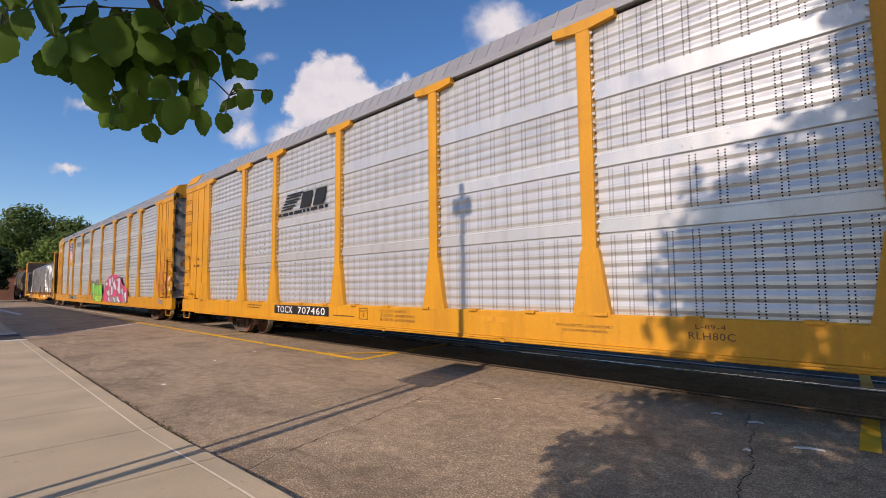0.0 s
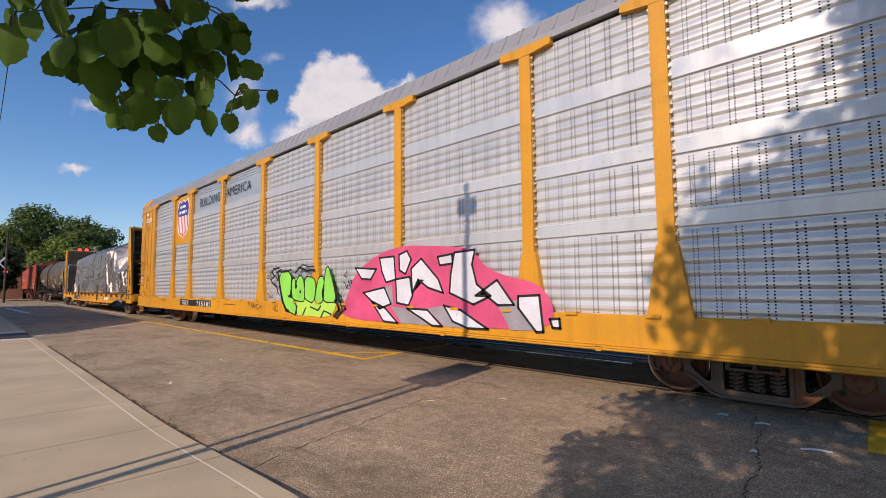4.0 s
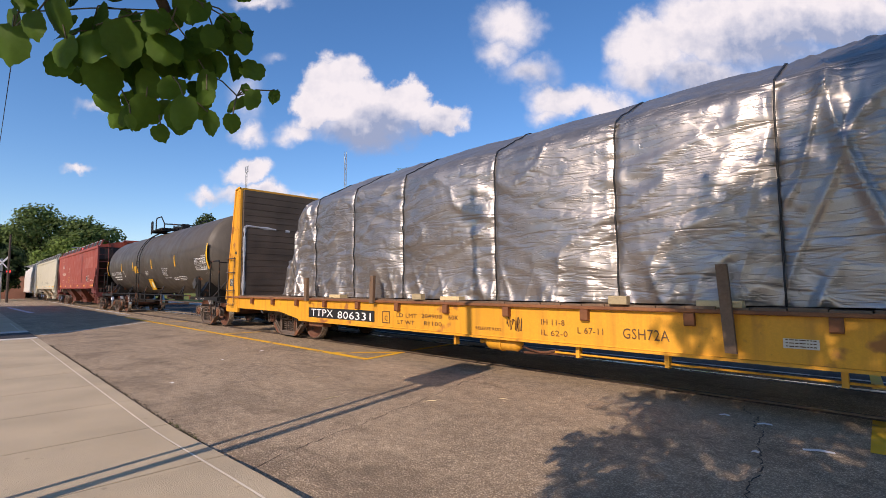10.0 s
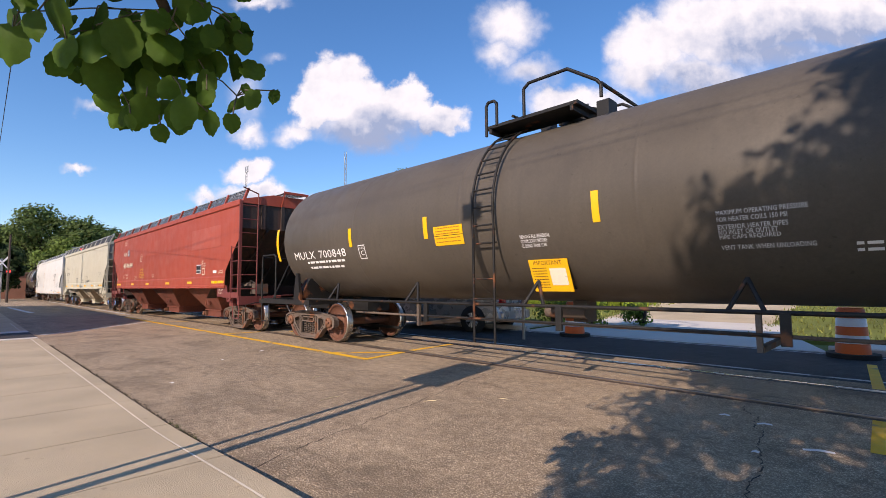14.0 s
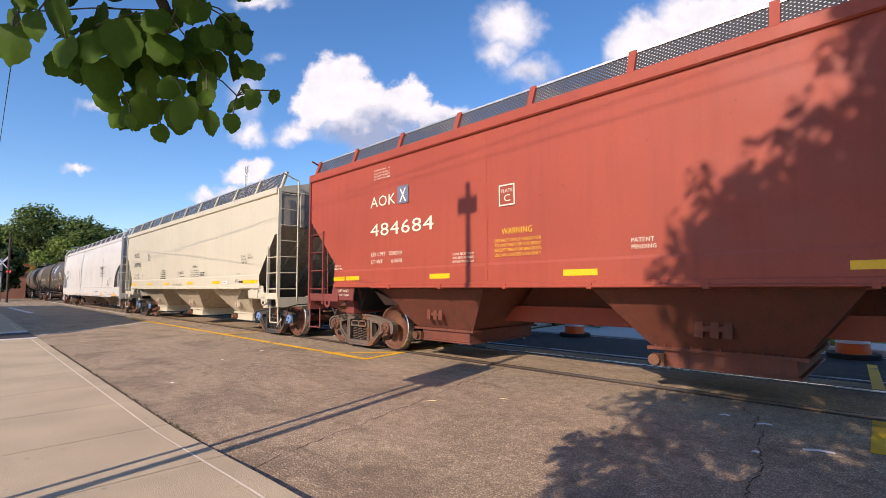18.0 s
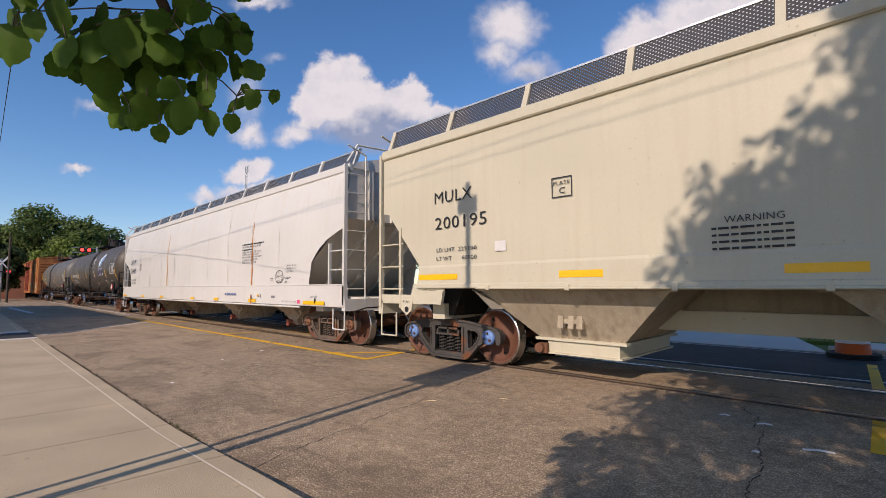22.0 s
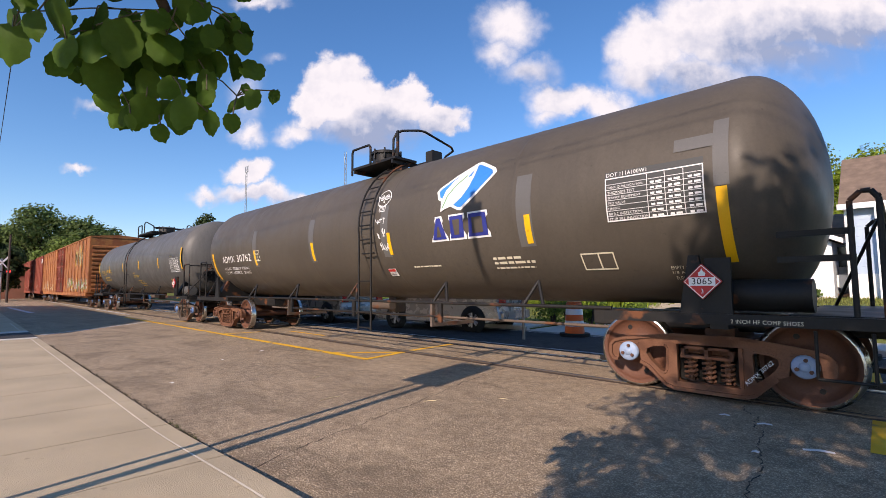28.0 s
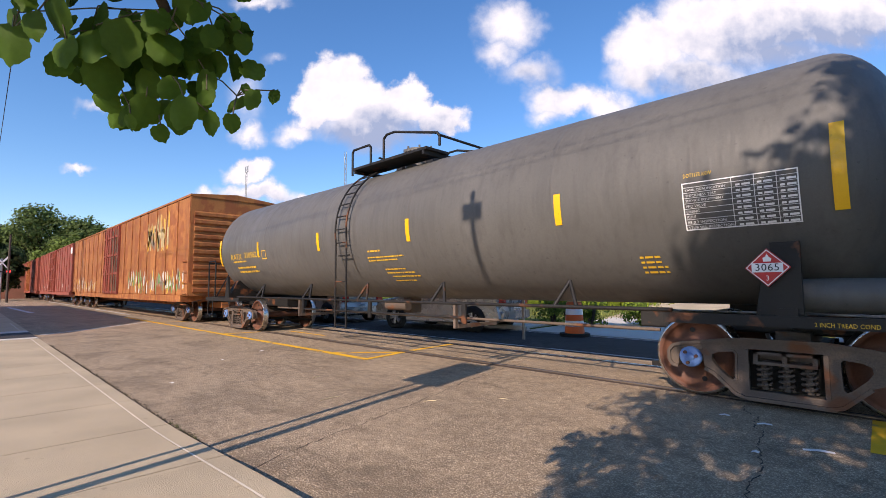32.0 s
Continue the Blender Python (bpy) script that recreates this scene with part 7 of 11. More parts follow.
# first autorack
line(AR0, "TOCX", -6.58, -5.86, 0.795, 0.15, WHITE, flat_side(-1.628), 0.008)
line(AR0, "707460", -5.62, -4.52, 0.795, 0.15, WHITE, flat_side(-1.628), 0.008)
plate(AR0, "number_plate_field", -6.72, -4.38, 0.695, 0.895, BLACK, SILL_ON, "black number field")
frame_plate(AR0, -3.34, -3.08, 0.69, 0.90, 0.012, BROWN_INK, SILL_ON)
line(AR0, "PLATE", -3.31, -3.11, 0.845, 0.04, BROWN_INK, SILL_ON)
line(AR0, "J", -3.24, -3.18, 0.77, 0.07, BROWN_INK, SILL_ON)
line(AR0, "LD LMT 64000", -2.72, -2.02, 0.865, 0.05, BROWN_INK, SILL_ON)
line(AR0, "A DECK 40000 MAX", -2.70, -1.78, 0.79, 0.05, BROWN_INK, SILL_ON)
line(AR0, "B DECK 24000 MAX", -2.70, -1.78, 0.715, 0.05, BROWN_INK, SILL_ON)
line(AR0, "FOR RESTRICTED LOADING ONLY", 0.87, 1.62, 0.80, 0.035, BROWN_INK, SILL_ON)
line(AR0, "SEE EQUIPMENT REGISTER", 0.95, 1.55, 0.74, 0.035, BROWN_INK, SILL_ON)
line(AR0, "L-89-4", 2.50, 2.78, 0.86, 0.05, BROWN_INK, SILL_ON)
line(AR0, "RLH80C", 2.43, 2.86, 0.765, 0.075, BROWN_INK, SILL_ON)
bars(AR0, [(-4.2, -3.5, 0.72, 0.03), (-8.2, -7.4, 0.85, 0.03), (-8.2, -7.5, 0.79, 0.03)], BROWN_INK, SILL_ON)
plate(AR0, "paint_patch", -0.5, 0.1, 0.79, 0.86, YELLOW_OLD, SILL_ON)
# emblem: slanting bars beside two heavy strokes, and a bar of small lettering
for i in range(6):
    z = 3.13 + i * 0.065
    xa = -6.60 + i * 0.055
    part("emblem_bar", Shape().add([SIDE_ON(*p) for p in ((xa, z), (xa + 0.55 + i * 0.04, z), (xa + 0.58 + i * 0.04, z + 0.038), (xa + 0.03, z + 0.038))], [(0, 1, 2, 3)]), BLACK, AR0, "black slanted bar of the emblem")
for xa in (-5.72, -5.16):
    emb = Shape().add([SIDE_ON(*p) for p in ((xa, 3.10), (xa + 0.44, 3.10), (xa + 0.58, 3.46), (xa + 0.14, 3.46))], [(0, 1, 2, 3)])
    part("emblem_block", emb, BLACK, AR0, "heavy black slanted block of the emblem")
bars(AR0, [(-6.70, -4.55, 3.0, 0.085)], BLACK, SIDE_ON, "emblem", "black bar of company lettering")
bars(AR0, [(-12.18, -11.90, 2.18, 0.10)], BROWN_INK, END_ON)
bars(AR0, [(-12.32, -11.78, 1.98, 0.09)], BROWN_INK, END_ON)

# second autorack
line(AR1, "TOCX", -7.38, -6.76, 0.795, 0.15, WHITE, flat_side(-1.628), 0.02)
line(AR1, "715185", -5.97, -4.74, 0.785, 0.15, WHITE, flat_side(-1.628), 0.014)
plate(AR1, "number_plate_field", -7.62, -4.72, 0.70, 0.90, BLACK, SILL_ON, "black number field")
line(AR1, "BUILDING", -6.17, -4.41, 4.11, 0.29, BLACK, flat_side(-1.556), 0.008)
line(AR1, "AMERICA", -3.95, -2.22, 4.14, 0.28, BLACK, flat_side(-1.556), 0.008)
plate(AR1, "emblem_panel", -8.56, -6.94, 2.85, 4.55, YELLOW, flat_side(-1.575), "yellow panel behind the shield")


def shield(cx, cz, w, h):
    """Outline of a heraldic shield, top points and a pointed foot."""
    half = [(0.0, 0.50), (0.16, 0.43), (0.34, 0.50), (0.44, 0.42), (0.50, 0.28), (0.43, 0.12), (0.47, -0.05), (0.47, -0.22), (0.38, -0.36), (0.22, -0.43), (0.08, -0.45), (0.0, -0.52)]
    ring = half + [(-x, z) for x, z in half[-2:0:-1]]
    return [(cx + x * w, cz + z * h) for x, z in ring]


blob(AR1, "shield", shield(-7.76, 3.76, 1.26, 1.40), WHITE, flat_side(-1.579), "white-edged shield emblem")
blob(AR1, "shield", shield(-7.76, 3.76, 1.16, 1.30), RED, flat_side(-1.583), "red field of the shield")
st = Shape()
for i in range(6):
    x = -8.21 + i * 0.165
    z_low = 3.30 - 0.12 + 0.14 * abs(i - 2.5) / 2.5
    st.add([flat_side(-1.587)(*p) for p in ((x, z_low), (x + 0.09, z_low), (x + 0.09, 3.86), (x, 3.86))], [(0, 1, 2, 3)])
part("shield_stripes", st, WHITE, AR1, "white stripes of the shield")
blob(AR1, "shield", [(-8.26, 3.85), (-7.26, 3.85), (-7.20, 4.08), (-7.28, 4.28), (-7.38, 4.38), (-7.56, 4.31), (-7.76, 4.40), (-7.96, 4.31), (-8.14, 4.38), (-8.24, 4.28), (-8.32, 4.08)], NAVY, flat_side(-1.590), "blue head of the shield")
bars(AR1, [(-8.06, -7.46, 4.14, 0.11), (-8.14, -7.38, 3.94, 0.12)], WHITE, flat_side(-1.594), "shield_bars", "white bars of lettering on the shield")
frame_plate(AR1, -4.2, -4.0, 0.71, 0.89, 0.01, BROWN_INK, SILL_ON)
bars(AR1, [(-3.7, -2.9, 0.80, 0.04), (-9.9, -9.2, 0.84, 0.03), (-9.9, -9.3, 0.79, 0.03)], BROWN_INK, SILL_ON)
# the trailing end bay: notices, stencils and scrawls
def stencil(car, rows, material, on, h=0.06, pitch=0.0072):
    for txt, x, z in rows:
        w = len(txt) * h * 0.62
        line(car, txt, x - w / 2, x + w / 2, z, h, material, on)


plate(AR1, "notice", -12.44, -12.17, 4.36, 4.46, WHITE, END_ON, "white notice plate")
stencil(AR1, [("PATENT", -12.305, 4.433), ("PENDING", -12.305, 4.387)], BLACK, flat_side(-1.597), 0.034)
plate(AR1, "maker_plate", -12.49, -11.69, 4.06, 4.20, WHITE, END_ON, "white maker's plate")
bars(AR1, [(-12.43, -12.05, 4.10, 0.075), (-12.02, -11.75, 4.10, 0.075)], mat("grey_script", (0.22, 0.22, 0.24), 0.5), flat_side(-1.597), "maker_script", "grey bars of script lettering")
stencil(AR1, [("BUILT BY THE EMPLOYEES OF", -12.08, 3.86)], BROWN_INK, END_ON, 0.042)
bars(AR1, [(-12.36, -11.80, 3.78, 0.04), (-12.30, -11.85, 3.71, 0.04)], BROWN_INK, END_ON)
stencil(AR1, [("CLOSE AND", -11.85, 2.27), ("LOCK DOORS", -11.85, 2.20), ("BEFORE MOVING", -11.85, 2.13), ("CAR", -11.85, 2.06)], RED, END_ON, 0.05)
stencil(AR1, [("BUILT 7-12", -11.85, 1.67)], BROWN_INK, END_ON, 0.05)
bars(AR1, [(-11.97, -11.75, 1.73, 0.05), (-11.97, -11.75, 1.58, 0.05)], BROWN_INK, END_ON)
plate(AR1, "notice", -11.99, -11.73, 1.26, 1.45, BLACK, END_ON, "black and yellow notice")
plate(AR1, "notice", -11.975, -11.745, 1.275, 1.435, YELLOW, flat_side(-1.596))
stencil(AR1, [("THIS CAR", -11.86, 1.405), ("EXCESS", -11.86, 1.355), ("HEIGHT", -11.86, 1.305)], BLACK, flat_side(-1.599), 0.034)
stencil(AR1, [("DECK CLEARANCE", -12.86, 2.25), ("A ENTRY HT 120", -12.86, 2.16), ("A CD HT 124-5/8", -12.86, 2.06), ("B DECK 84-7/8", -12.86, 1.96)], BROWN_INK, flat_side(-1.571), 0.045)


def warning_disc(x, z, r, y):
    blob(AR1, "warning_disc", oval(x, z, r, r), RED, flat_side(y), "round red and white prohibition disc")
    blob(AR1, "warning_disc", oval(x, z, r * 0.8, r * 0.8), WHITE, flat_side(y - 0.003))
    blob(AR1, "warning_mark", oval(x, z, r * 0.5, r * 0.22), mat("grey_mark", (0.2, 0.2, 0.22), 0.5), flat_side(y - 0.005))
    s_ = Shape()
    stroke(s_, [(x - r * 0.6, z + r * 0.5), (x + r * 0.6, z - r * 0.5)], 0.03, flat_side(y - 0.007))
    part("warning_bar", s_, RED, AR1)


warning_disc(-12.85, 1.665, 0.13, -1.571)
PALE_PINK = mat("pale_pink_spray", (0.72, 0.48, 0.36), 0.6, var=0.15)


def tag(pts_list, w, material, on, label):
    s_ = Shape()
    for pts in pts_list:
        stroke(s_, pts, w, on)
    tagged(part("graffiti_tag", s_, material, AR1, label), kind="stuff")


loop = [(-12.80 + 0.10 * math.sin(i * 0.42) * (1 - i / 40) + 0.010 * i, 3.10 + 0.42 * math.cos(i * 0.42 + 0.8)) for i in range(18)]
tag([loop, [(-13.05, 3.35), (-13.04, 3.15)], [(-13.1, 3.12), (-13.0, 3.16), (-12.98, 3.05)], [(-12.78, 3.0), (-12.66, 3.0)], [(-12.78, 2.88), (-12.62, 2.9)], [(-12.74, 2.84), (-12.74, 2.72)], [(-12.68, 2.8), (-12.72, 2.74), (-12.64, 2.72), (-12.68, 2.8)], [(-12.76, 2.64), (-12.62, 2.66)]], 0.010, BROWN_INK, END_ON, "thin dark scrawl on the yellow end panel")
tag([[(-12.46, 2.55), (-12.47, 3.02), (-12.38, 2.85), (-12.27, 2.98), (-12.25, 2.62), (-12.18, 2.5)], [(-12.48, 2.45), (-12.36, 2.36), (-12.20, 2.42), (-12.18, 2.3), (-12.34, 2.2), (-12.47, 2.28), (-12.48, 2.45)], [(-12.42, 2.5), (-12.36, 2.54), (-12.32, 2.48)], [(-12.46, 2.36), (-12.4, 2.28), (-12.36, 2.36), (-12.3, 2.27), (-12.24, 2.34)]], 0.010, BROWN_INK, END_ON, "thin dark doodle on the yellow end panel")
tag([[(-12.52, 1.93), (-12.44, 1.78), (-12.40, 1.95), (-12.50, 1.74)], [(-12.36, 1.98), (-12.40, 1.76), (-12.28, 1.95), (-12.30, 1.74)], [(-12.22, 2.0), (-12.16, 1.86), (-12.28, 1.74)]], 0.028, PALE_PINK, END_ON, "pale pink scrawl on the end panel")
# the leading end bay: faded red tag, notices
frame_plate(AR1, 11.70, 12.08, 2.86, 3.28, 0.014, BROWN_INK, END_ON)
bars(AR1, [(11.73, 11.85, 3.18, 0.035), (11.73, 11.85, 3.11, 0.035), (11.73, 11.85, 3.04, 0.035), (11.76, 11.87, 2.97, 0.035), (11.92, 12.05, 3.18, 0.035), (11.92, 12.05, 3.11, 0.035), (11.92, 12.05, 3.04, 0.035), (11.65, 11.85, 3.42, 0.04), (11.68, 11.84, 3.36, 0.03), (12.36, 12.62, 2.72, 0.03), (12.36, 12.72, 2.66, 0.03)], BROWN_INK, END_ON)
stencil(AR1, [("CLOSE AND", 11.78, 2.27), ("LOCK DOORS", 11.78, 2.20), ("BEFORE MOVING", 11.78, 2.13), ("CAR", 11.78, 2.06)], RED, END_ON, 0.05)
stencil(AR1, [("DECK CLEARANCE", 12.66, 2.25), ("A ENTRY HT 120", 12.66, 2.16), ("A CD HT 124-5/8", 12.66, 2.06), ("B DECK 84-7/8", 12.66, 1.96)], BROWN_INK, flat_side(-1.571), 0.045)
warning_disc(12.66, 1.665, 0.12, -1.571)
blob(AR1, "paint_splash", oval(12.71, 1.28, 0.07, 0.085, 14), WHITE, flat_side(-1.571), "white paint splash with a drip")
PINK_SPRAY = mat("faded_pink_spray", (0.62, 0.20, 0.10), 0.6, var=0.25)
scrawl(AR1, 11.30, 12.20, 1.55, 2.07, 0.030, PINK_SPRAY, flat_side(-1.6365), 61, 5, "faded pink scrawled tag")
scrawl(AR1, 11.30, 12.85, 1.05, 1.62, 0.034, PINK_SPRAY, flat_side(-1.6368), 62, 7, "faded pink scrawled tag")
frame_plate(AR1, 11.70, 11.90, 1.26, 1.44, 0.012, BROWN_INK, END_ON)
bars(AR1, [(11.73, 11.87, 1.385, 0.03), (11.75, 11.86, 1.34, 0.03), (11.73, 11.87, 1.295, 0.03)], BROWN_INK, flat_side(-1.597))
FADED = mat("faded_mauve_spray", (0.70, 0.29, 0.05), 0.6, var=0.2, big=3)
tag([[(11.45, 1.62), (11.58, 1.92), (11.62, 1.60), (11.72, 1.95), (11.78, 1.6)], [(11.85, 1.95), (12.05, 1.98), (12.02, 1.86), (11.88, 1.78)], [(11.42, 1.4), (11.52, 1.1)], [(11.55, 1.42), (11.66, 1.08)], [(11.95, 1.45), (12.02, 1.1), (12.25, 1.5)], [(11.9, 1.12), (12.1, 1.3), (12.3, 1.1)], [(12.3, 1.72), (12.33, 1.15)]], 0.045, FADED, END_ON, "faded mauve scrawl on the yellow end panel")
tag([[(11.68, 0.96), (11.72, 0.78), (11.80, 0.80)], [(11.80, 0.86), (11.84, 0.80), (11.88, 0.87), (11.92, 0.80), (11.96, 0.87), (12.0, 0.80)], [(12.02, 0.88), (12.03, 0.80)], [(12.13, 0.88), (12.06, 0.86), (12.12, 0.82), (12.05, 0.79)], [(11.74, 0.75), (12.10, 0.765)]], 0.026, BLUE, SILL_ON, "small blue tag on the sill")
# green throw-up: swollen letters with a black outline, across panel and sill
G_ON, GB_ON = flat_side(-1.635), flat_side(-1.632)
THROW_UP = ([(-0.34, 1.64), (0.31, 1.67), (0.29, 1.12), (0.14, 1.08), (0.42, 1.04), (0.53, 0.94), (0.6, 0.64), (0.13, 0.75), (-0.09, 0.98)],
            [(0.34, 1.5), (0.49, 1.5), (0.5, 1.23), (0.55, 1.44), (0.71, 1.59), (0.88, 1.46), (0.93, 1.07), (0.89, 0.96), (0.39, 1.0), (0.33, 1.17)],
            [(0.94, 1.54), (1.31, 1.5), (1.41, 1.34), (1.32, 0.93), (0.94, 1.02), (0.9, 1.23)],
            [(1.5, 1.51), (1.72, 1.53), (1.72, 1.09), (1.63, 0.94), (1.33, 0.95), (1.43, 1.31)],
            [(1.71, 1.33), (1.77, 1.65), (1.86, 1.74), (1.93, 1.66), (2.07, 1.38), (2.21, 0.98), (1.72, 0.97), (1.64, 1.16)])


def rounded(ring, steps=2):
    """Cuts the corners of an outline."""
    for _ in range(steps):
        out = []
        for (xa, za), (xb, zb) in zip(ring, ring[1:] + ring[:1]):
            out += [(xa * 0.78 + xb * 0.22, za * 0.78 + zb * 0.22), (xa * 0.22 + xb * 0.78, za * 0.22 + zb * 0.78)]
        ring = out
    return ring


LIME = mat("pale_lime_spray", (0.42, 0.70, 0.10), 0.5, var=0.15, big=2.0)
base_ = rounded([(0.13, 0.72), (0.42, 1.05), (0.94, 1.06), (1.33, 0.99), (2.2, 1.0), (2.13, 0.8), (1.9, 0.66), (0.5, 0.66)])
blob(AR1, "graffiti_letter", base_, LIME, flat_side(-1.6335), "pale green foot of the graffiti letters")
for ring in THROW_UP:
    ring = rounded(ring, 1)
    blob(AR1, "graffiti_letter", ring, GREEN, G_ON, "green spray-painted graffiti letter")
    s_ = Shape()
    stroke(s_, ring + ring[:1], 0.028, flat_side(-1.637))
    part("graffiti_outline", s_, BLACK, AR1, "black outline of the graffiti letters")
for k, (pts, w) in enumerate((([(-0.36, 1.66), (-0.24, 1.30), (-0.12, 0.98), (0.08, 0.76), (0.2, 0.74)], 0.075), ([(-0.36, 1.66), (0.31, 1.70)], 0.03), ([(-0.30, 1.76), (-0.58, 1.74), (-0.66, 1.66), (-0.52, 1.56)], 0.05), ([(-0.52, 1.56), (-0.72, 1.48), (-0.60, 1.38), (-0.40, 1.30), (-0.32, 1.12)], 0.045), ([(-0.18, 1.72), (-0.42, 1.66), (-0.46, 1.56), (-0.36, 1.46)], 0.035),
                              ([(0.50, 1.62), (0.70, 1.74), (0.98, 1.66), (1.34, 1.66)], 0.05), ([(0.60, 1.72), (0.85, 1.80), (1.1, 1.74), (1.3, 1.74)], 0.03), ([(2.10, 1.36), (2.2, 1.1), (2.34, 0.98), (2.44, 0.80)], 0.04), ([(2.20, 1.2), (2.34, 1.0), (2.54, 0.86), (2.36, 0.78), (2.2, 0.66)], 0.045), ([(2.22, 0.98), (2.3, 0.84), (2.12, 0.70)], 0.06), ([(0.42, 0.98), (0.6, 0.86), (0.52, 0.66)], 0.03), ([(1.2, 0.86), (1.5, 0.80), (1.62, 0.9)], 0.03), ([(0.86, 0.68), (1.0, 0.84)], 0.025), ([(1.62, 0.66), (1.74, 0.80), (2.0, 0.74)], 0.03))):
    s_ = Shape()
    stroke(s_, pts, w, flat_side(-1.637 - 0.0008 * k))
    part("graffiti_outline", s_, BLACK, AR1, "black flourish of the graffiti")
blob(AR1, "graffiti_eye", oval(0.74, 1.19, 0.035, 0.04, 12), BLACK, flat_side(-1.642))
T_ON = flat_side(-1.564)
tag([[(-1.12, 1.74), (-1.10, 1.58), (-1.0, 1.60)], [(-0.98, 1.70), (-0.98, 1.56)], [(-0.94, 1.56), (-0.92, 1.72), (-0.84, 1.68), (-0.92, 1.62), (-0.82, 1.54)], [(-1.08, 1.52), (-0.86, 1.50)]], 0.018, BLACK, T_ON, "small black tag on the panel")
tag([[(-1.06, 1.10), (-0.96, 1.14), (-1.0, 1.02)], [(-0.94, 1.10), (-0.92, 1.02), (-0.86, 1.10), (-0.84, 1.03)], [(-0.80, 1.08), (-0.74, 1.10), (-0.76, 1.03), (-0.80, 1.06)], [(-0.94, 1.20), (-0.88, 1.22), (-0.86, 1.17)]], 0.014, BLACK, T_ON, "small black tag on the panel")
tag([[(-2.02, 0.90), (-1.98, 0.80)], [(-1.96, 0.90), (-1.93, 0.82)], [(-1.86, 0.72), (-1.84, 0.88), (-1.78, 0.76), (-1.72, 0.89), (-1.70, 0.76)], [(-1.66, 0.86), (-1.66, 0.74)], [(-1.70, 0.80), (-1.58, 0.82)], [(-1.42, 0.86), (-1.52, 0.86), (-1.56, 0.76), (-1.46, 0.72), (-1.34, 0.80)], [(-1.28, 0.84), (-1.34, 0.76)], [(-1.20, 0.84), (-1.26, 0.78)]], 0.022, BROWN_INK, SILL_ON, "small dark tag on the yellow sill")
tag([[(-0.66, 0.92), (-0.46, 0.93)], [(-0.58, 0.92), (-0.54, 0.80)], [(-0.50, 0.88), (-0.44, 0.84), (-0.50, 0.80)], [(-0.40, 0.90), (-0.38, 0.80)], [(-0.62, 0.80), (-0.52, 0.72), (-0.50, 0.78), (-0.42, 0.71), (-0.34, 0.74)]], 0.022, BROWN_INK, SILL_ON, "small dark tag on the yellow sill")
tag([[(2.46, 1.62), (2.36, 1.52), (2.46, 1.48)], [(2.36, 1.40), (2.46, 1.26), (2.52, 1.42), (2.58, 1.26)], [(2.62, 1.42), (2.64, 1.24), (2.72, 1.40)]], 0.02, BLACK, T_ON, "black tag on the panel")
# white and grey piece on a pink cloud further back
blob(AR1, "graffiti_cloud", rounded([(2.22, 0.66), (2.63, 1.17), (2.85, 1.58), (3.6, 1.91), (4.31, 2.01), (5.2, 1.94), (5.84, 1.87), (6.1, 1.57), (6.52, 1.42), (7.01, 1.33), (7.24, 1.04), (7.21, 0.71), (4.98, 0.66)]), PINK, GB_ON, "pink cloud behind the graffiti piece")
GREY_SPRAY = mat("grey_spray", (0.30, 0.28, 0.30), 0.6, var=0.2, big=3)
for ring in [[(3.94, 0.94), (4.36, 0.92), (4.98, 0.66), (4.22, 0.66)],
     [(4.87, 0.93), (5.25, 0.99), (5.8, 0.66), (5.26, 0.66)],
     [(6.33, 1.0), (6.68, 1.11), (6.99, 0.7), (6.54, 0.68)],
     [(3.58, 1.28), (3.97, 1.32), (3.99, 0.96), (3.83, 0.99)]]:
    blob(AR1, "graffiti_letter", ring, GREY_SPRAY, flat_side(-1.6335), "grey shadow of the graffiti letters")
PIECE = ([[(3.61, 1.82), (4.02, 1.83), (4.07, 1.42), (3.8, 1.37), (3.68, 1.57)],
     [(4.16, 1.85), (4.37, 1.91), (4.48, 1.76), (4.33, 1.51), (4.17, 1.58)],
     [(4.07, 1.42), (4.44, 1.46), (4.51, 1.14), (4.41, 0.97), (4.1, 1.01)],
     [(4.48, 1.6), (4.73, 1.76), (5.13, 1.41), (5.24, 1.19), (4.9, 1.27), (4.65, 1.41), (4.51, 1.18)],
     [(5.12, 1.77), (5.44, 1.8), (5.45, 1.65), (5.17, 1.63)],
     [(5.49, 1.82), (5.91, 1.84), (5.85, 1.62), (5.94, 1.32), (6.2, 1.15), (5.87, 1.02), (5.38, 1.19), (5.41, 1.49)],
     [(5.91, 1.15), (6.32, 1.38), (6.61, 1.03), (6.33, 1.02), (6.12, 1.15)],
     [(6.68, 1.15), (7.02, 1.17), (7.07, 0.69), (6.96, 0.68), (6.68, 0.99)]],
    [[(2.85, 1.66), (3.51, 1.62), (3.34, 1.43), (3.05, 1.45)],
     [(4.36, 0.92), (4.87, 0.91), (5.21, 0.66), (4.98, 0.66)],
     [(5.25, 0.99), (5.61, 0.93), (6.14, 0.67), (5.75, 0.66), (5.44, 0.75)],
     [(3.12, 1.18), (3.75, 1.28), (3.94, 0.99), (3.61, 0.89)],
     [(3.37, 1.03), (3.77, 0.91), (4.12, 0.66), (3.73, 0.67)],
     [(7.17, 0.86), (7.31, 0.87), (7.32, 0.75), (7.21, 0.75)]])
for ring in PIECE[0] + PIECE[1]:
    blob(AR1, "graffiti_letter", ring, LILAC, G_ON, "white spray-painted graffiti letter")
    s_ = Shape()
    stroke(s_, ring + ring[:1], 0.035, flat_side(-1.637))
    part("graffiti_outline", s_, BLACK, AR1, "black outline of the graffiti letters")

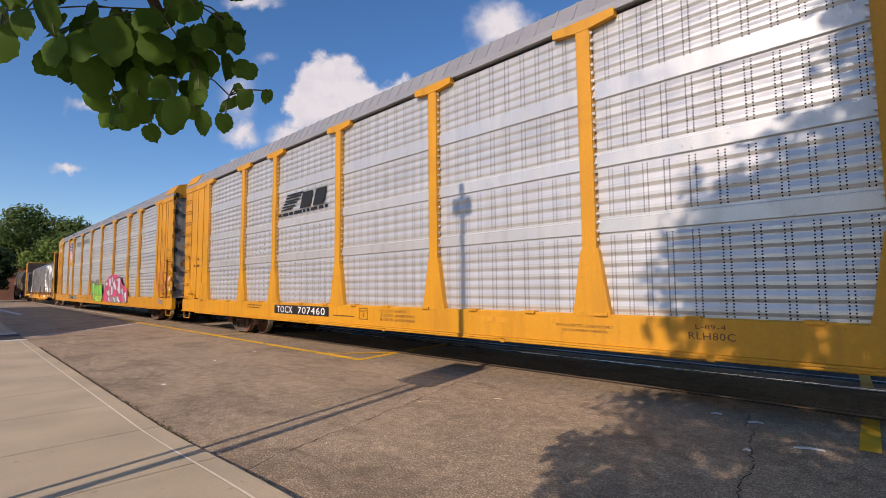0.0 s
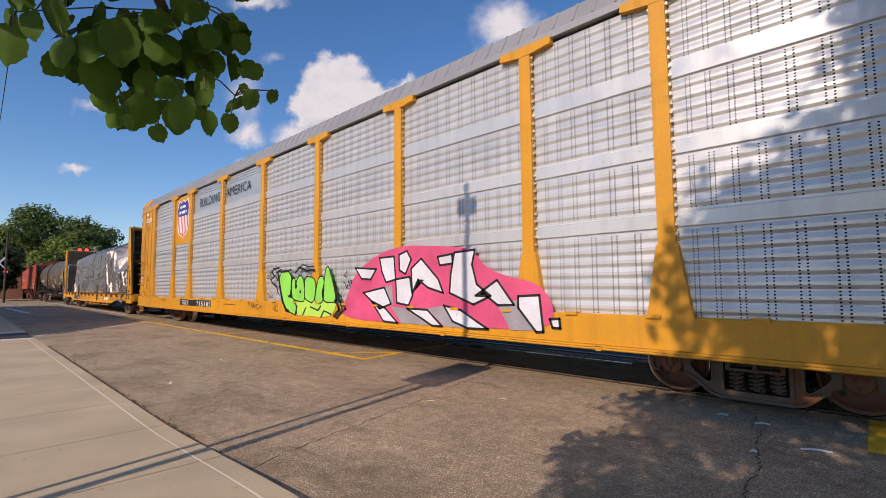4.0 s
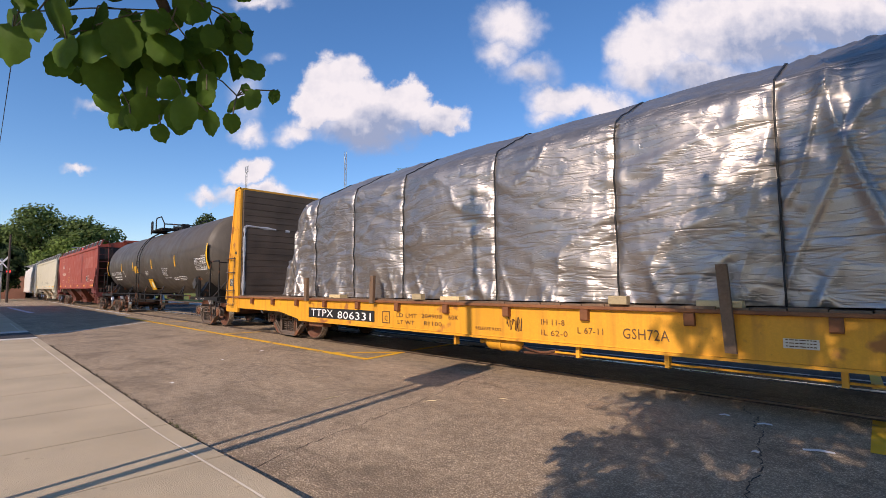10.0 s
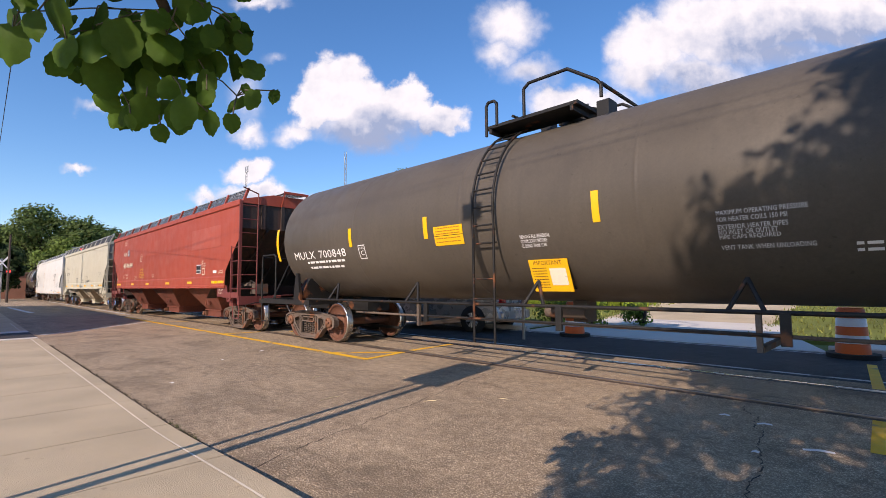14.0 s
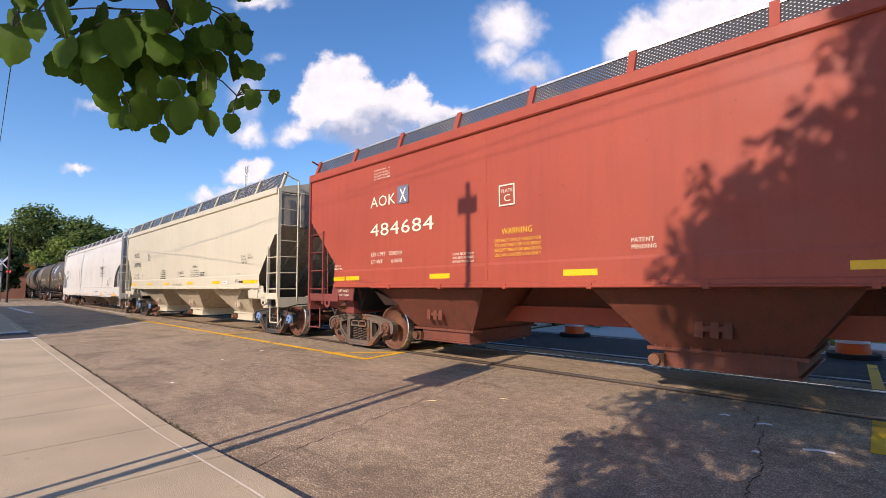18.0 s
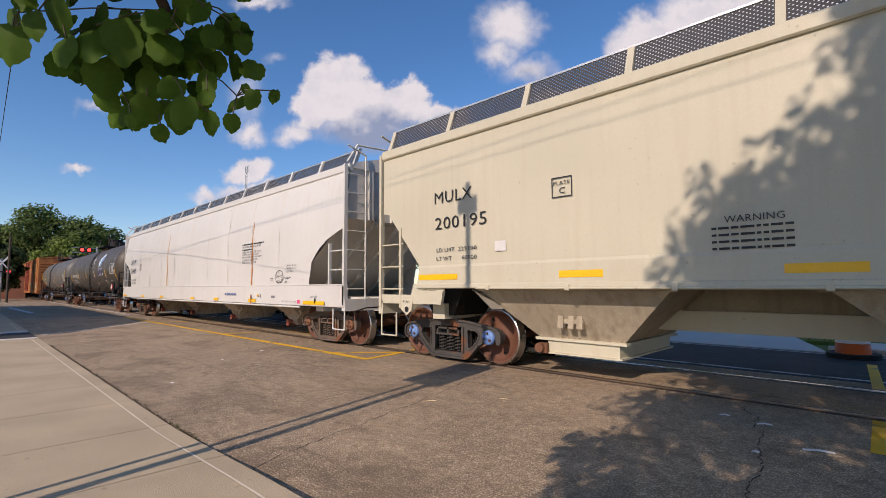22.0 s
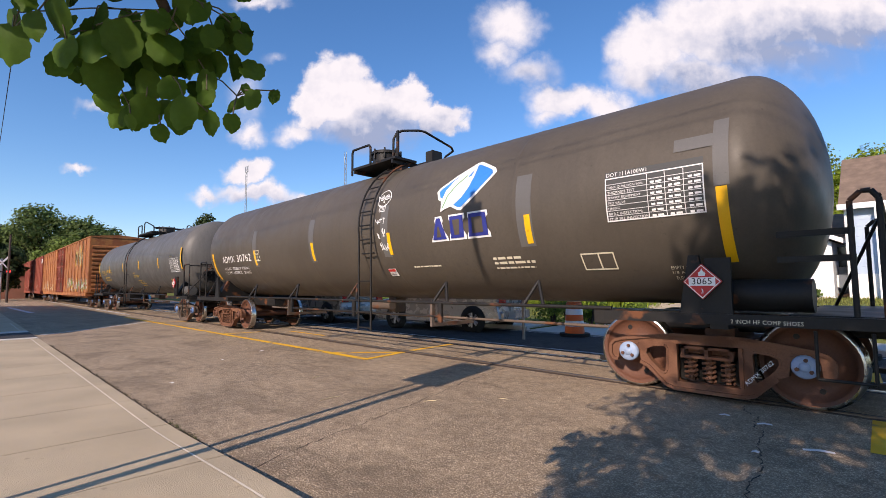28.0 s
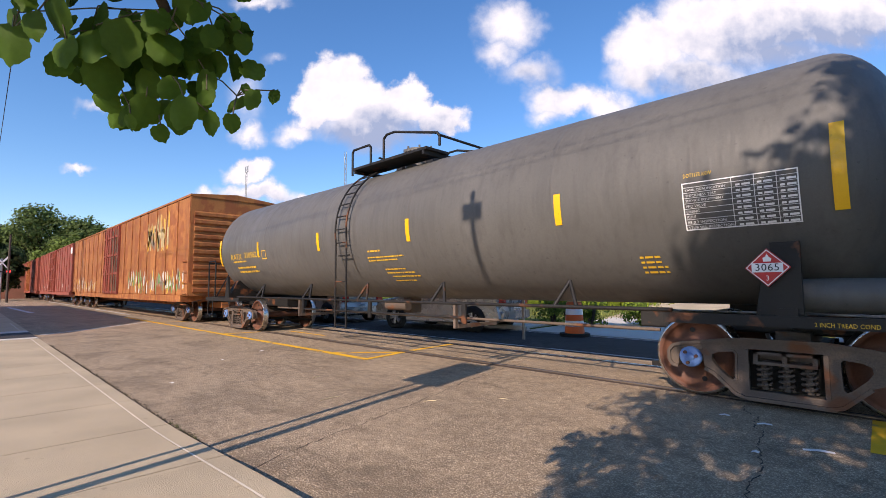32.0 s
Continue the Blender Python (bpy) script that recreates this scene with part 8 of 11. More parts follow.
# flat car
F_ON = flat_side(-1.568)
line(FLAT, "TTPX", -5.38, -4.50, 0.74, 0.15, WHITE, flat_side(-1.574), 0.008)
line(FLAT, "806331", -4.33, -3.20, 0.72, 0.15, WHITE, flat_side(-1.574), 0.008)
plate(FLAT, "number_plate_field", -5.50, -3.10, 0.63, 0.84, BLACK, F_ON, "black number field")
frame_plate(FLAT, -2.86, -2.64, 0.63, 0.85, 0.014, BROWN_INK, F_ON)
line(FLAT, "C", -2.79, -2.71, 0.72, 0.09, BROWN_INK, F_ON)
for txt, x0, x1, z, h in (("LD LMT", -2.45, -1.92, 0.79, 0.07), ("204900", -1.80, -1.32, 0.80, 0.07), ("LT WT", -2.42, -1.98, 0.67, 0.07), ("81100", -1.74, -1.32, 0.68, 0.07), ("60K", -1.17, -0.95, 0.80, 0.07), ("RELEASE ROD", -0.60, -0.12, 0.67, 0.045), ("IH 11-8", 0.55, 0.90, 0.815, 0.075), ("IL 62-0", 0.55, 0.94, 0.675, 0.075), ("L 67-11", 1.08, 1.42, 0.735, 0.08), ("GSH72A", 1.66, 2.18, 0.735, 0.12)):
    line(FLAT, txt, x0, x1, z, h, BROWN_INK, F_ON, 0.016)
scrawl(FLAT, -0.02, 0.24, 0.66, 0.86, 0.009, BROWN_INK, F_ON, 77, 8, "small dark scrawl on the yellow sill")
plate(FLAT, "notice", 3.20, 3.47, 0.70, 0.79, mat("pale_grey_notice", (0.55, 0.50, 0.40), 0.6, var=0.15), F_ON, "pale notice strip")
bars(FLAT, [(3.22, 3.45, 0.775, 0.012), (3.22, 3.45, 0.745, 0.012), (3.22, 3.45, 0.715, 0.012)], BROWN_INK, flat_side(-1.571))
bars(FLAT, [(4.22, 5.25, 0.68, 0.17)], WHITE, F_ON, "emblem", "white block emblem")
bars(FLAT, [(5.6, 6.3, 0.84, 0.035), (5.6, 6.3, 0.78, 0.035), (5.6, 6.2, 0.72, 0.035), (7.0, 7.5, 0.85, 0.03), (7.0, 7.5, 0.79, 0.03), (7.0, 7.4, 0.73, 0.03)], BROWN_INK, F_ON)
line(FLAT, "JACK", 6.75, 6.95, 0.94, 0.04, BROWN_INK, F_ON)
line(FLAT, "HERE", 6.75, 6.95, 0.88, 0.04, BROWN_INK, F_ON)
plate(FLAT, "data_plate", 7.74, 8.20, 0.62, 0.93, WHITE, F_ON, "white-framed black data stencil")
plate(FLAT, "data_plate", 7.76, 7.93, 0.73, 0.915, BLACK, flat_side(-1.571))
plate(FLAT, "data_plate", 7.945, 8.18, 0.73, 0.915, FRAME_BLACK, flat_side(-1.571))
plate(FLAT, "data_plate", 7.76, 8.18, 0.635, 0.715, BLACK, flat_side(-1.571))
bars(FLAT, [(7.78, 7.92, 0.86, 0.03), (7.78, 7.92, 0.80, 0.03), (7.78, 8.1, 0.66, 0.035)], WHITE, flat_side(-1.575))
plate(FLAT, "paint_patch", 8.32, 8.80, 0.72, 0.92, YELLOW, F_ON, "fresh yellow paint patch")
line(FLAT, "2 INCH HF COMP SHOES", 8.25, 8.85, 0.665, 0.035, BROWN_INK, F_ON)
line(FLAT, "CAUTION", 9.56, 9.74, 1.585, 0.045, WHITE, flat_side(-1.592))
plate(FLAT, "notice", 9.53, 9.77, 1.42, 1.64, BLACK, flat_side(-1.586), "black caution notice")
bars(FLAT, [(9.56, 9.74, 1.555, 0.01)], WHITE, flat_side(-1.592))
line(FLAT, "DO NOT WELD", 9.55, 9.75, 1.51, 0.03, WHITE, flat_side(-1.592))
line(FLAT, "TO FLOOR", 9.58, 9.72, 1.45, 0.03, WHITE, flat_side(-1.592))
doodle = Shape()
for pts in ([(9.26, 2.88), (9.32, 2.80), (9.40, 2.86), (9.48, 2.80), (9.56, 2.90)], [(9.32, 2.80), (9.34, 2.68), (9.42, 2.55), (9.49, 2.68), (9.48, 2.80)], [(9.36, 2.73), (9.40, 2.71)], [(9.43, 2.71), (9.47, 2.73)], [(9.38, 2.62), (9.45, 2.62)]):
    stroke(doodle, pts, 0.010, flat_side(-1.59))
tagged(part("graffiti_tag", doodle, BROWN_INK, FLAT, "thin dark doodle on the yellow plate"), kind="stuff")
plate(FLAT, "notice", -9.94, -9.66, 1.33, 1.54, BLACK, flat_side(-1.586), "black caution notice")
line(FLAT, "CAUTION", -9.90, -9.70, 1.495, 0.05, WHITE, flat_side(-1.592))
bars(FLAT, [(-9.91, -9.69, 1.455, 0.008)], WHITE, flat_side(-1.592))
line(FLAT, "DO NOT WELD", -9.91, -9.69, 1.42, 0.032, WHITE, flat_side(-1.592))
line(FLAT, "TO FLOOR", -9.87, -9.73, 1.365, 0.032, WHITE, flat_side(-1.592))
line(FLAT, "A-END", -9.84, -9.62, 0.74, 0.045, BROWN_INK, flat_side(-1.590))

# dark tank car
T_ON = round_side(0, TANK_Z, TANK_R + 0.008)
T_ON2 = round_side(0, TANK_Z, TANK_R + 0.013)
stripes(TA, T_ON, [(7.50, 1.92, 2.76, 0.11), (4.10, 2.10, 2.52, 0.10), (0.93, 2.10, 2.50, 0.10), (-2.22, 2.12, 2.50, 0.10), (-4.5, 2.12, 2.50, 0.10), (-7.7, 1.95, 2.75, 0.11)])
frame_plate(TA, 6.28, 7.35, 1.90, 2.30, 0.012, WHITE, T_ON)
s_ = Shape()
for i in range(1, 8):
    patch(s_, T_ON, 6.28, 7.35, 1.90 + 0.05 * i, 1.905 + 0.05 * i)
for x in (6.80, 6.98, 7.18):
    patch(s_, T_ON, x, x + 0.006, 1.90, 2.30, 0, 5)
tagged(part("table_frame", s_, WHITE, TA, "white ruled inspection table"), kind="stuff")
for i, txt in enumerate(("TANK QUALIFICATION", "THICKNESS TEST", "SERVICE EQUIPMENT", "PRD VALVE", "", "LINING", "88.B.2 INSPECTION", "STUB SILL INSPECTION")):
    if txt:
        line(TA, txt, 6.30, 6.30 + 0.024 * len(txt), 2.277 - 0.05 * i, 0.025, WHITE, T_ON2)
bars(TA, [(x, x + 0.12, 2.265 - 0.05 * i, 0.024) for i in (0, 1, 2, 3, 6, 7) for x in (6.84, 7.02, 7.21)], WHITE, T_ON2)
line(TA, "AAR211A100W1", 6.95, 7.42, 2.36, 0.05, WHITE, T_ON)
letters(TA, "MULX 700848", 6.13, 0.60, 0.055, WHITE, flat_side(-1.092), 0.006, 1.0, turn=-0.83)
line(TA, "MULX", -6.90, -5.98, 2.03, 0.17, WHITE, T_ON, 0.014)
line(TA, "700848", -5.80, -4.74, 2.03, 0.17, WHITE, T_ON, 0.014)
bars(TA, [(-6.4, -4.85, 1.84, 0.06), (-6.35, -4.95, 1.72, 0.06)], WHITE, T_ON)
frame_plate(TA, -4.26, -4.04, 1.86, 2.14, 0.016, WHITE, T_ON)
line(TA, "PLATE", -4.22, -4.08, 2.08, 0.04, WHITE, T_ON)
line(TA, "C", -4.20, -4.10, 1.98, 0.09, WHITE, T_ON)
for z0, z1 in ((1.98, 2.135), (2.145, 2.30)):
    plate(TA, "placard", -2.02, -1.36, z0, z1, REFLECT, T_ON, "yellow notice panel")
bars(TA, [(-1.97, -1.42, 2.26, 0.02), (-1.97, -1.42, 2.21, 0.02), (-1.97, -1.42, 2.165, 0.02), (-1.97, -1.42, 2.09, 0.02), (-1.97, -1.42, 2.03, 0.02)], mat("orange_ink", (0.42, 0.17, 0.02), 0.6, var=0.2), T_ON2)
# a yellow notice board that stands off the tank's foot
def board_on(d):
    return lambda x, z: (x, -1.02 - 0.42 * (z - 1.21) - d, z)


board = part("notice_board", Shape().hull8([(x, -1.02 - 0.42 * (z - 1.21) + dy, z) for x in (-0.24, 0.39) for dy in (-0.008, 0.008) for z in (1.21, 1.67)]), REFLECT, TA, "yellow notice board with a white form")
part("bracket", Shape().box(-0.1, -0.06, -1.02, -0.7, 1.24, 1.28).box(0.24, 0.28, -1.02, -0.7, 1.24, 1.28), FRAME_BLACK, board)
line(board, "IMPORTANT", -0.16, 0.30, 1.62, 0.06, BROWN_INK, board_on(0.013))
part("form", patch(Shape(), board_on(0.012), 0.08, 0.34, 1.30, 1.54, 0, 3), CREAM_TXT, board)
bars(board, [(-0.20, 0.04, 1.54 - 0.04 * i, 0.014) for i in range(8)], BROWN_INK, board_on(0.013))
for txt, x0, x1, z in (("MAXIMUM OPERATING PRESSURE", 2.28, 3.07, 2.06), ("FOR HEATER COILS 150 PSI", 2.28, 2.90, 1.99), ("EXTERIOR HEATER PIPES", 2.28, 2.90, 1.91), ("NO INLET OR OUTLET", 2.28, 2.81, 1.855), ("PIPE CAPS REQUIRED", 2.28, 2.83, 1.80), ("VENT TANK WHEN UNLOADING", 2.28, 3.10, 1.695), ("REMOVE ALL RESIDUAL", -0.28, 0.22, 2.00), ("COMMODITY BEFORE", -0.28, 0.16, 1.935), ("CLOSING TANK CAR", -0.28, 0.14, 1.87)):
    line(TA, txt, x0, x1, z, 0.048, WHITE, T_ON, 0.013)
bars(TA, [(3.39, 4.0, 1.66, 0.035), (3.39, 3.9, 1.60, 0.035), (4.1, 4.9, 1.70, 0.03), (4.1, 4.9, 1.64, 0.03), (4.1, 4.7, 1.58, 0.03)], WHITE, T_ON)
scrawl(TA, 6.15, 6.35, 1.56, 1.64, 0.015, SCRIPT_RED, T_ON, 31, 3, "small red scrawl on the tank")
line(TA, "2 INCH HF", 6.70, 6.92, 0.92, 0.035, WHITE, flat_side(-1.468))
line(TA, "COMP SHOES", 7.20, 7.52, 0.92, 0.035, WHITE, flat_side(-1.468))
DARK_PLAC = mat("blank_dark_placard", (0.06, 0.06, 0.058), 0.5, var=0.15)


def diamond_holder(car, x, z, m, number=""):
    """A diamond placard in its bracket on the tank's foot."""
    hold = part("placard_bracket", Shape().box(x + 0.02, x + 0.26, -1.42, -1.36, z - 0.45, z + 0.25).box(x + 0.05, x + 0.22, -1.44, -1.2, z - 0.5, z - 0.4), FRAME_BLACK, car)
    r = 0.19
    on = flat_side(-1.475)
    part("placard", Shape().prism([(x, z - r), (x + r, z), (x, z + r), (x - r, z)], "y", -1.47, -1.44), m, hold, "red diamond hazard placard" if number else "blank dark diamond placard")
    if number:
        s = Shape()
        stroke(s, [(x, z - r * 0.92), (x + r * 0.92, z), (x, z + r * 0.92), (x - r * 0.92, z), (x, z - r * 0.92)], 0.008, on)
        part("placard_border", s, WHITE, hold)
        part("placard_field", patch(Shape(), on, x - 0.13, x + 0.13, z - 0.045, z + 0.045), WHITE, hold)
        co, faces = text_mesh(number, 0.10, 0.008)
        part("placard_number", Shape().add([flat_side(-1.478)(x + a, z + b) for a, b in co], faces), BLACK, hold)
        co, faces = text_mesh("3", 0.07, 0.008)
        part("placard_number", Shape().add([on(x + a, z - 0.105 + b) for a, b in co], faces), WHITE, hold)
        fl = [(x - 0.03, z + 0.06), (x + 0.03, z + 0.06), (x + 0.04, z + 0.09), (x + 0.015, z + 0.11), (x, z + 0.14), (x - 0.01, z + 0.11), (x - 0.035, z + 0.095)]
        part("placard_flame", Shape().add([on(*p) for p in fl], [tuple(range(7))]), WHITE, hold)


diamond_holder(TA, 6.55, 1.42, DARK_PLAC)
scrawl(TA, 7.0, 7.5, 1.72, 1.82, 0.012, mat("grey_chalk", (0.22, 0.21, 0.2), 0.8, var=0.2), T_ON, 61, 5, "faint chalk scrawl")

# red hopper
R_ON, R_ON2 = flat_side(-1.585), flat_side(-1.590)
line(HRED, "AOK", -5.76, -5.02, 2.90, 0.20, CREAM_TXT, R_ON, 0.008)
plate(HRED, "lettering_patch", -4.96, -4.66, 2.78, 3.10, mat("grey_paint_patch", (0.14, 0.15, 0.20), 0.5, var=0.1), R_ON, "grey patch behind one letter")
line(HRED, "X", -4.90, -4.72, 2.93, 0.24, WHITE, R_ON2, 0.008)
line(HRED, "484684", -5.76, -4.03, 2.36, 0.24, CREAM_TXT, R_ON, 0.008)
line(HRED, "LD LMT", -5.73, -5.30, 1.90, 0.07, CREAM_TXT, R_ON, 0.008)
line(HRED, "224200", -5.20, -4.84, 1.90, 0.07, CREAM_TXT, R_ON, 0.008)
line(HRED, "LT WT", -5.73, -5.38, 1.76, 0.07, CREAM_TXT, R_ON, 0.008)
line(HRED, "61800", -5.13, -4.84, 1.76, 0.07, CREAM_TXT, R_ON, 0.008)
for i, txt in enumerate(("PROPERTY SUBJECT TO", "A SECURITY INTEREST", "FILED WITH THE SURFACE", "TRANSPORTATION BOARD")):
    line(HRED, txt, -5.66, -5.18, 3.50 - 0.055 * i, 0.03, CREAM_TXT, R_ON)
frame_plate(HRED, -2.66, -2.38, 2.45, 2.76, 0.02, CREAM_TXT, R_ON)
line(HRED, "PLATE", -2.62, -2.42, 2.67, 0.05, CREAM_TXT, R_ON)
line(HRED, "C", -2.57, -2.46, 2.56, 0.10, CREAM_TXT, R_ON)
HAZ = mat("lettering_yellow", (0.75, 0.45, 0.03), 0.5, var=0.08)
line(HRED, "WARNING", -2.62, -2.10, 2.08, 0.09, HAZ, R_ON, 0.008)
for i, txt in enumerate(("DO NOT APPLY VIBRATOR", "TO ANY PART OF CAR BODY", "EXCEPT VIBRATOR BRACKETS", "USE ON LOADED CAR ONLY")):
    line(HRED, txt, -2.75, -1.96, 1.95 - 0.07 * i, 0.045, HAZ, R_ON)
line(HRED, "PATENT", -0.74, -0.48, 1.82, 0.05, CREAM_TXT, R_ON)
line(HRED, "PENDING", -0.74, -0.46, 1.74, 0.05, CREAM_TXT, R_ON)
for i, txt in enumerate(("CLOSE RELIEF VALVE", "AND REMOVE BRAKES", "BEFORE MOVING CAR")):
    line(HRED, txt, -3.60, -3.15, 1.80 - 0.06 * i, 0.035, CREAM_TXT, R_ON)
line(HRED, "2 INCH HF", -7.0, -6.75, 1.72, 0.04, CREAM_TXT, R_ON)
line(HRED, "COMP SHOES", -7.0, -6.70, 1.66, 0.04, CREAM_TXT, R_ON)
for x0, x1 in ((-7.02, -6.62), (-6.58, -6.12), (-4.13, -3.67), (-1.64, -1.17), (1.17, 1.64), (3.67, 4.13), (5.95, 6.44), (6.48, 6.95)):
    plate(HRED, "reflective_strip", x0, x1, 1.42, 1.50, REFLECT, R_ON, "yellow reflective strip", 1)
plate(HRED, "data_plate", 4.56, 5.0, 1.76, 2.04, WHITE, R_ON, "white-framed black data stencil")
for x0, x1, z0, z1 in ((4.58, 4.74, 1.86, 2.02), (4.76, 4.98, 1.86, 2.02), (4.58, 4.98, 1.78, 1.84)):
    plate(HRED, "data_plate", x0, x1, z0, z1, BLACK, R_ON2)
line(HRED, "EW 9-1", 5.05, 5.3, 2.14, 0.05, CREAM_TXT, R_ON)
line(HRED, "EXW 10-8", 5.05, 5.38, 2.07, 0.05, CREAM_TXT, R_ON)
line(HRED, "CU FT 5180", 5.05, 5.42, 2.0, 0.05, CREAM_TXT, R_ON)
frame_plate(HRED, 5.12, 5.34, 1.70, 1.92, 0.02, CREAM_TXT, R_ON, "round_stencil")
plate(HRED, "notice", 6.05, 6.35, 1.74, 1.82, WHITE, R_ON, "white notice plate")
line(HRED, "2 INCH HF", 6.58, 6.86, 1.81, 0.05, CREAM_TXT, R_ON)
line(HRED, "COMP SHOES", 6.52, 6.92, 1.74, 0.05, CREAM_TXT, R_ON)
plate(HRED, "faded_panel", 4.0, 6.60, 2.55, 3.22, mat("faded_red_patch", (0.36, 0.074, 0.042), 0.45, var=0.12, streak=0.35, streak_col=(0.30, 0.055, 0.034)), flat_side(-1.576), "paler repainted panel")

# cream hopper
line(HCREAM, "MULX", -6.30, -5.48, 2.745, 0.19, BLACK, R_ON, 0.008)
line(HCREAM, "200195", -6.29, -5.20, 2.32, 0.20, BLACK, R_ON, 0.008)
line(HCREAM, "LD LMT", -6.26, -5.86, 1.88, 0.065, BLACK, R_ON)
line(HCREAM, "225100", -5.78, -5.40, 1.88, 0.065, BLACK, R_ON)
line(HCREAM, "LT WT", -6.26, -5.92, 1.74, 0.065, BLACK, R_ON)
line(HCREAM, "60900", -5.70, -5.40, 1.74, 0.065, BLACK, R_ON)
frame_plate(HCREAM, -4.08, -3.78, 2.45, 2.72, 0.014, BLACK, R_ON)
line(HCREAM, "PLATE", -4.05, -3.81, 2.64, 0.05, BLACK, R_ON)
line(HCREAM, "C", -3.97, -3.88, 2.54, 0.08, BLACK, R_ON)
plate(HCREAM, "notice", -5.05, -4.85, 1.80, 1.95, mat("pale_notice", (0.6, 0.58, 0.55), 0.5, var=0.1), R_ON)
letters(HCREAM, "MULX 200195", 6.89, 0.35, 0.055, WHITE, flat_side(-1.092), 0.006, 1.0, turn=0.71)
line(HCREAM, "WARNING", 1.53, 2.02, 2.00, 0.08, BLACK, R_ON, 0.012)
line(HCREAM, "WARNING", -2.08, -1.57, 1.96, 0.07, BLACK, R_ON, 0.012)
bars(HCREAM, [(-2.2, -1.5, 1.86 - 0.07 * i, 0.03) for i in range(4)], BLACK, R_ON)
line(HCREAM, "VENT CAR WHEN UNLOADING", -0.55, 0.48, 1.40, 0.05, BLACK, R_ON, 0.01)
line(HCREAM, "BLT-06-2018", 5.26, 5.48, 1.68, 0.032, BLACK, R_ON)
plate(HCREAM, "card_board", 5.44, 5.68, 1.42, 1.48, FRAME_BLACK, R_ON, "dark card holder on the side")
plate(HCREAM, "sticker", 4.29, 4.56, 1.40, 1.48, WHITE, R_ON, "white sticker with red lettering")
bars(HCREAM, [(4.31, 4.54, 1.43, 0.022)], RED, flat_side(-1.585))
for i, txt in enumerate(("DO NOT APPLY VIBRATOR", "TO ANY PART OF CAR BODY", "EXCEPT VIBRATOR BRACKETS", "USE ON LOADED CAR ONLY")):
    line(HCREAM, txt, 1.37, 2.17 + 0.03 * (i % 3), 1.87 - 0.07 * i, 0.042, BLACK, R_ON, 0.01)
bars(HCREAM, [(0.2, 0.7, 1.84, 0.025), (0.2, 0.66, 1.78, 0.025), (0.2, 0.7, 1.68, 0.025), (2.28, 2.74, 1.77, 0.03), (2.28, 2.7, 1.72, 0.03), (2.28, 2.66, 1.67, 0.03)], BLACK, R_ON)
line(HCREAM, "EW 10-4", 5.55, 5.80, 2.16, 0.055, BLACK, R_ON)
line(HCREAM, "EXW 10-8", 5.57, 5.86, 2.07, 0.055, BLACK, R_ON)
line(HCREAM, "CU FT 5200", 5.58, 5.93, 1.98, 0.055, BLACK, R_ON)
line(HCREAM, "H 13-3", 5.98, 6.18, 2.18, 0.055, BLACK, R_ON)
line(HCREAM, "EXW H 9-0", 5.98, 6.30, 2.10, 0.055, BLACK, R_ON)
line(HCREAM, "2 INCH HF", 5.14, 5.34, 1.50, 0.035, BLACK, R_ON)
line(HCREAM, "COMP SHOES", 5.12, 5.40, 1.45, 0.035, BLACK, R_ON)
for x0, x1 in ((-6.69, -5.80), (-4.0, -3.4), (-1.6, -1.0), (1.0, 1.6), (3.4, 4.0), (5.72, 6.62)):
    plate(HCREAM, "reflective_strip", x0, x1, 1.40, 1.49, REFLECT, R_ON, "yellow reflective strip", 1)
for e in (-1, 1):
    part("pull_plate", Shape().prism([(e * 7.0 - 0.16, 1.06), (e * 7.0 + 0.16, 1.06), (e * 7.0 + 0.12, 0.88), (e * 7.0, 0.80), (e * 7.0 - 0.12, 0.88)], "y", -1.59, -1.57), HOPPER_CREAM, HCREAM, "pull plate with a round hole")
    line(HCREAM, "PULL", e * 7.0 - 0.09, e * 7.0 + 0.09, 1.03, 0.04, BLACK, flat_side(-1.594))
    blob(HCREAM, "pull_hole", oval(e * 7.0, 0.90, 0.05, 0.05), BLACK, flat_side(-1.594))
    part("jacking_pad", Shape().prism([(e * 6.4 - 0.3, 1.22), (e * 6.4 + 0.3, 1.22), (e * 6.4 + 0.25, 1.0), (e * 6.4 - 0.25, 1.0)], "y", -1.605, -1.55), HOPPER_CREAM, HCREAM)

# white hopper
def w_side(z):
    u = max(0.0, min(1.0, (z - 1.10) / 2.70))
    return 1.58 - 0.17 * (max(0.0, u - 0.5) / 0.5) ** 1.7


W_ON = lambda x, z: (x, -(w_side(z) + 0.010), z)
WS_ON = flat_side(-1.616)
stain = Shape()
for i in range(22):
    z = 3.05 - i * 0.08
    w = 0.017 + 0.008 * math.sin(i * 1.3) + 0.0008 * i
    x = 5.03 + 0.012 * math.sin(i * 0.9)
    patch(stain, W_ON, x - w, x + w, z - 0.08, z)
for z in (1.10, 1.02, 0.94):
    patch(stain, flat_side(-1.621), 5.035, 5.10, z - 0.08, z)
part("rust_streak", stain, mat("orange_rust_streak", (0.52, 0.20, 0.05), 0.7, var=0.3, big=4), HWHITE, "orange rust streak down the side")
for i, txt in enumerate(("", "APPLIED ARI-PARAGOULD 04-2016", "", "APPLIED ARI-PARAGOULD 04-2016", "CAUTION: DO NOT USE STEAM,", "BOILING WATER OR SHARP OBJECTS", "TO CLEAN. ENTER CAR WITH", "CLEAN SOFT SOLED SHOES")):
    if txt:
        line(HWHITE, txt, 4.37, 4.37 + 0.041 * len(txt), 2.47 - i * 0.072, 0.05, BLACK, W_ON, 0.016)
    else:
        bars(HWHITE, [(4.37, 5.72 if i == 0 else 5.08, 2.45 - i * 0.072, 0.042)], BLACK, W_ON)
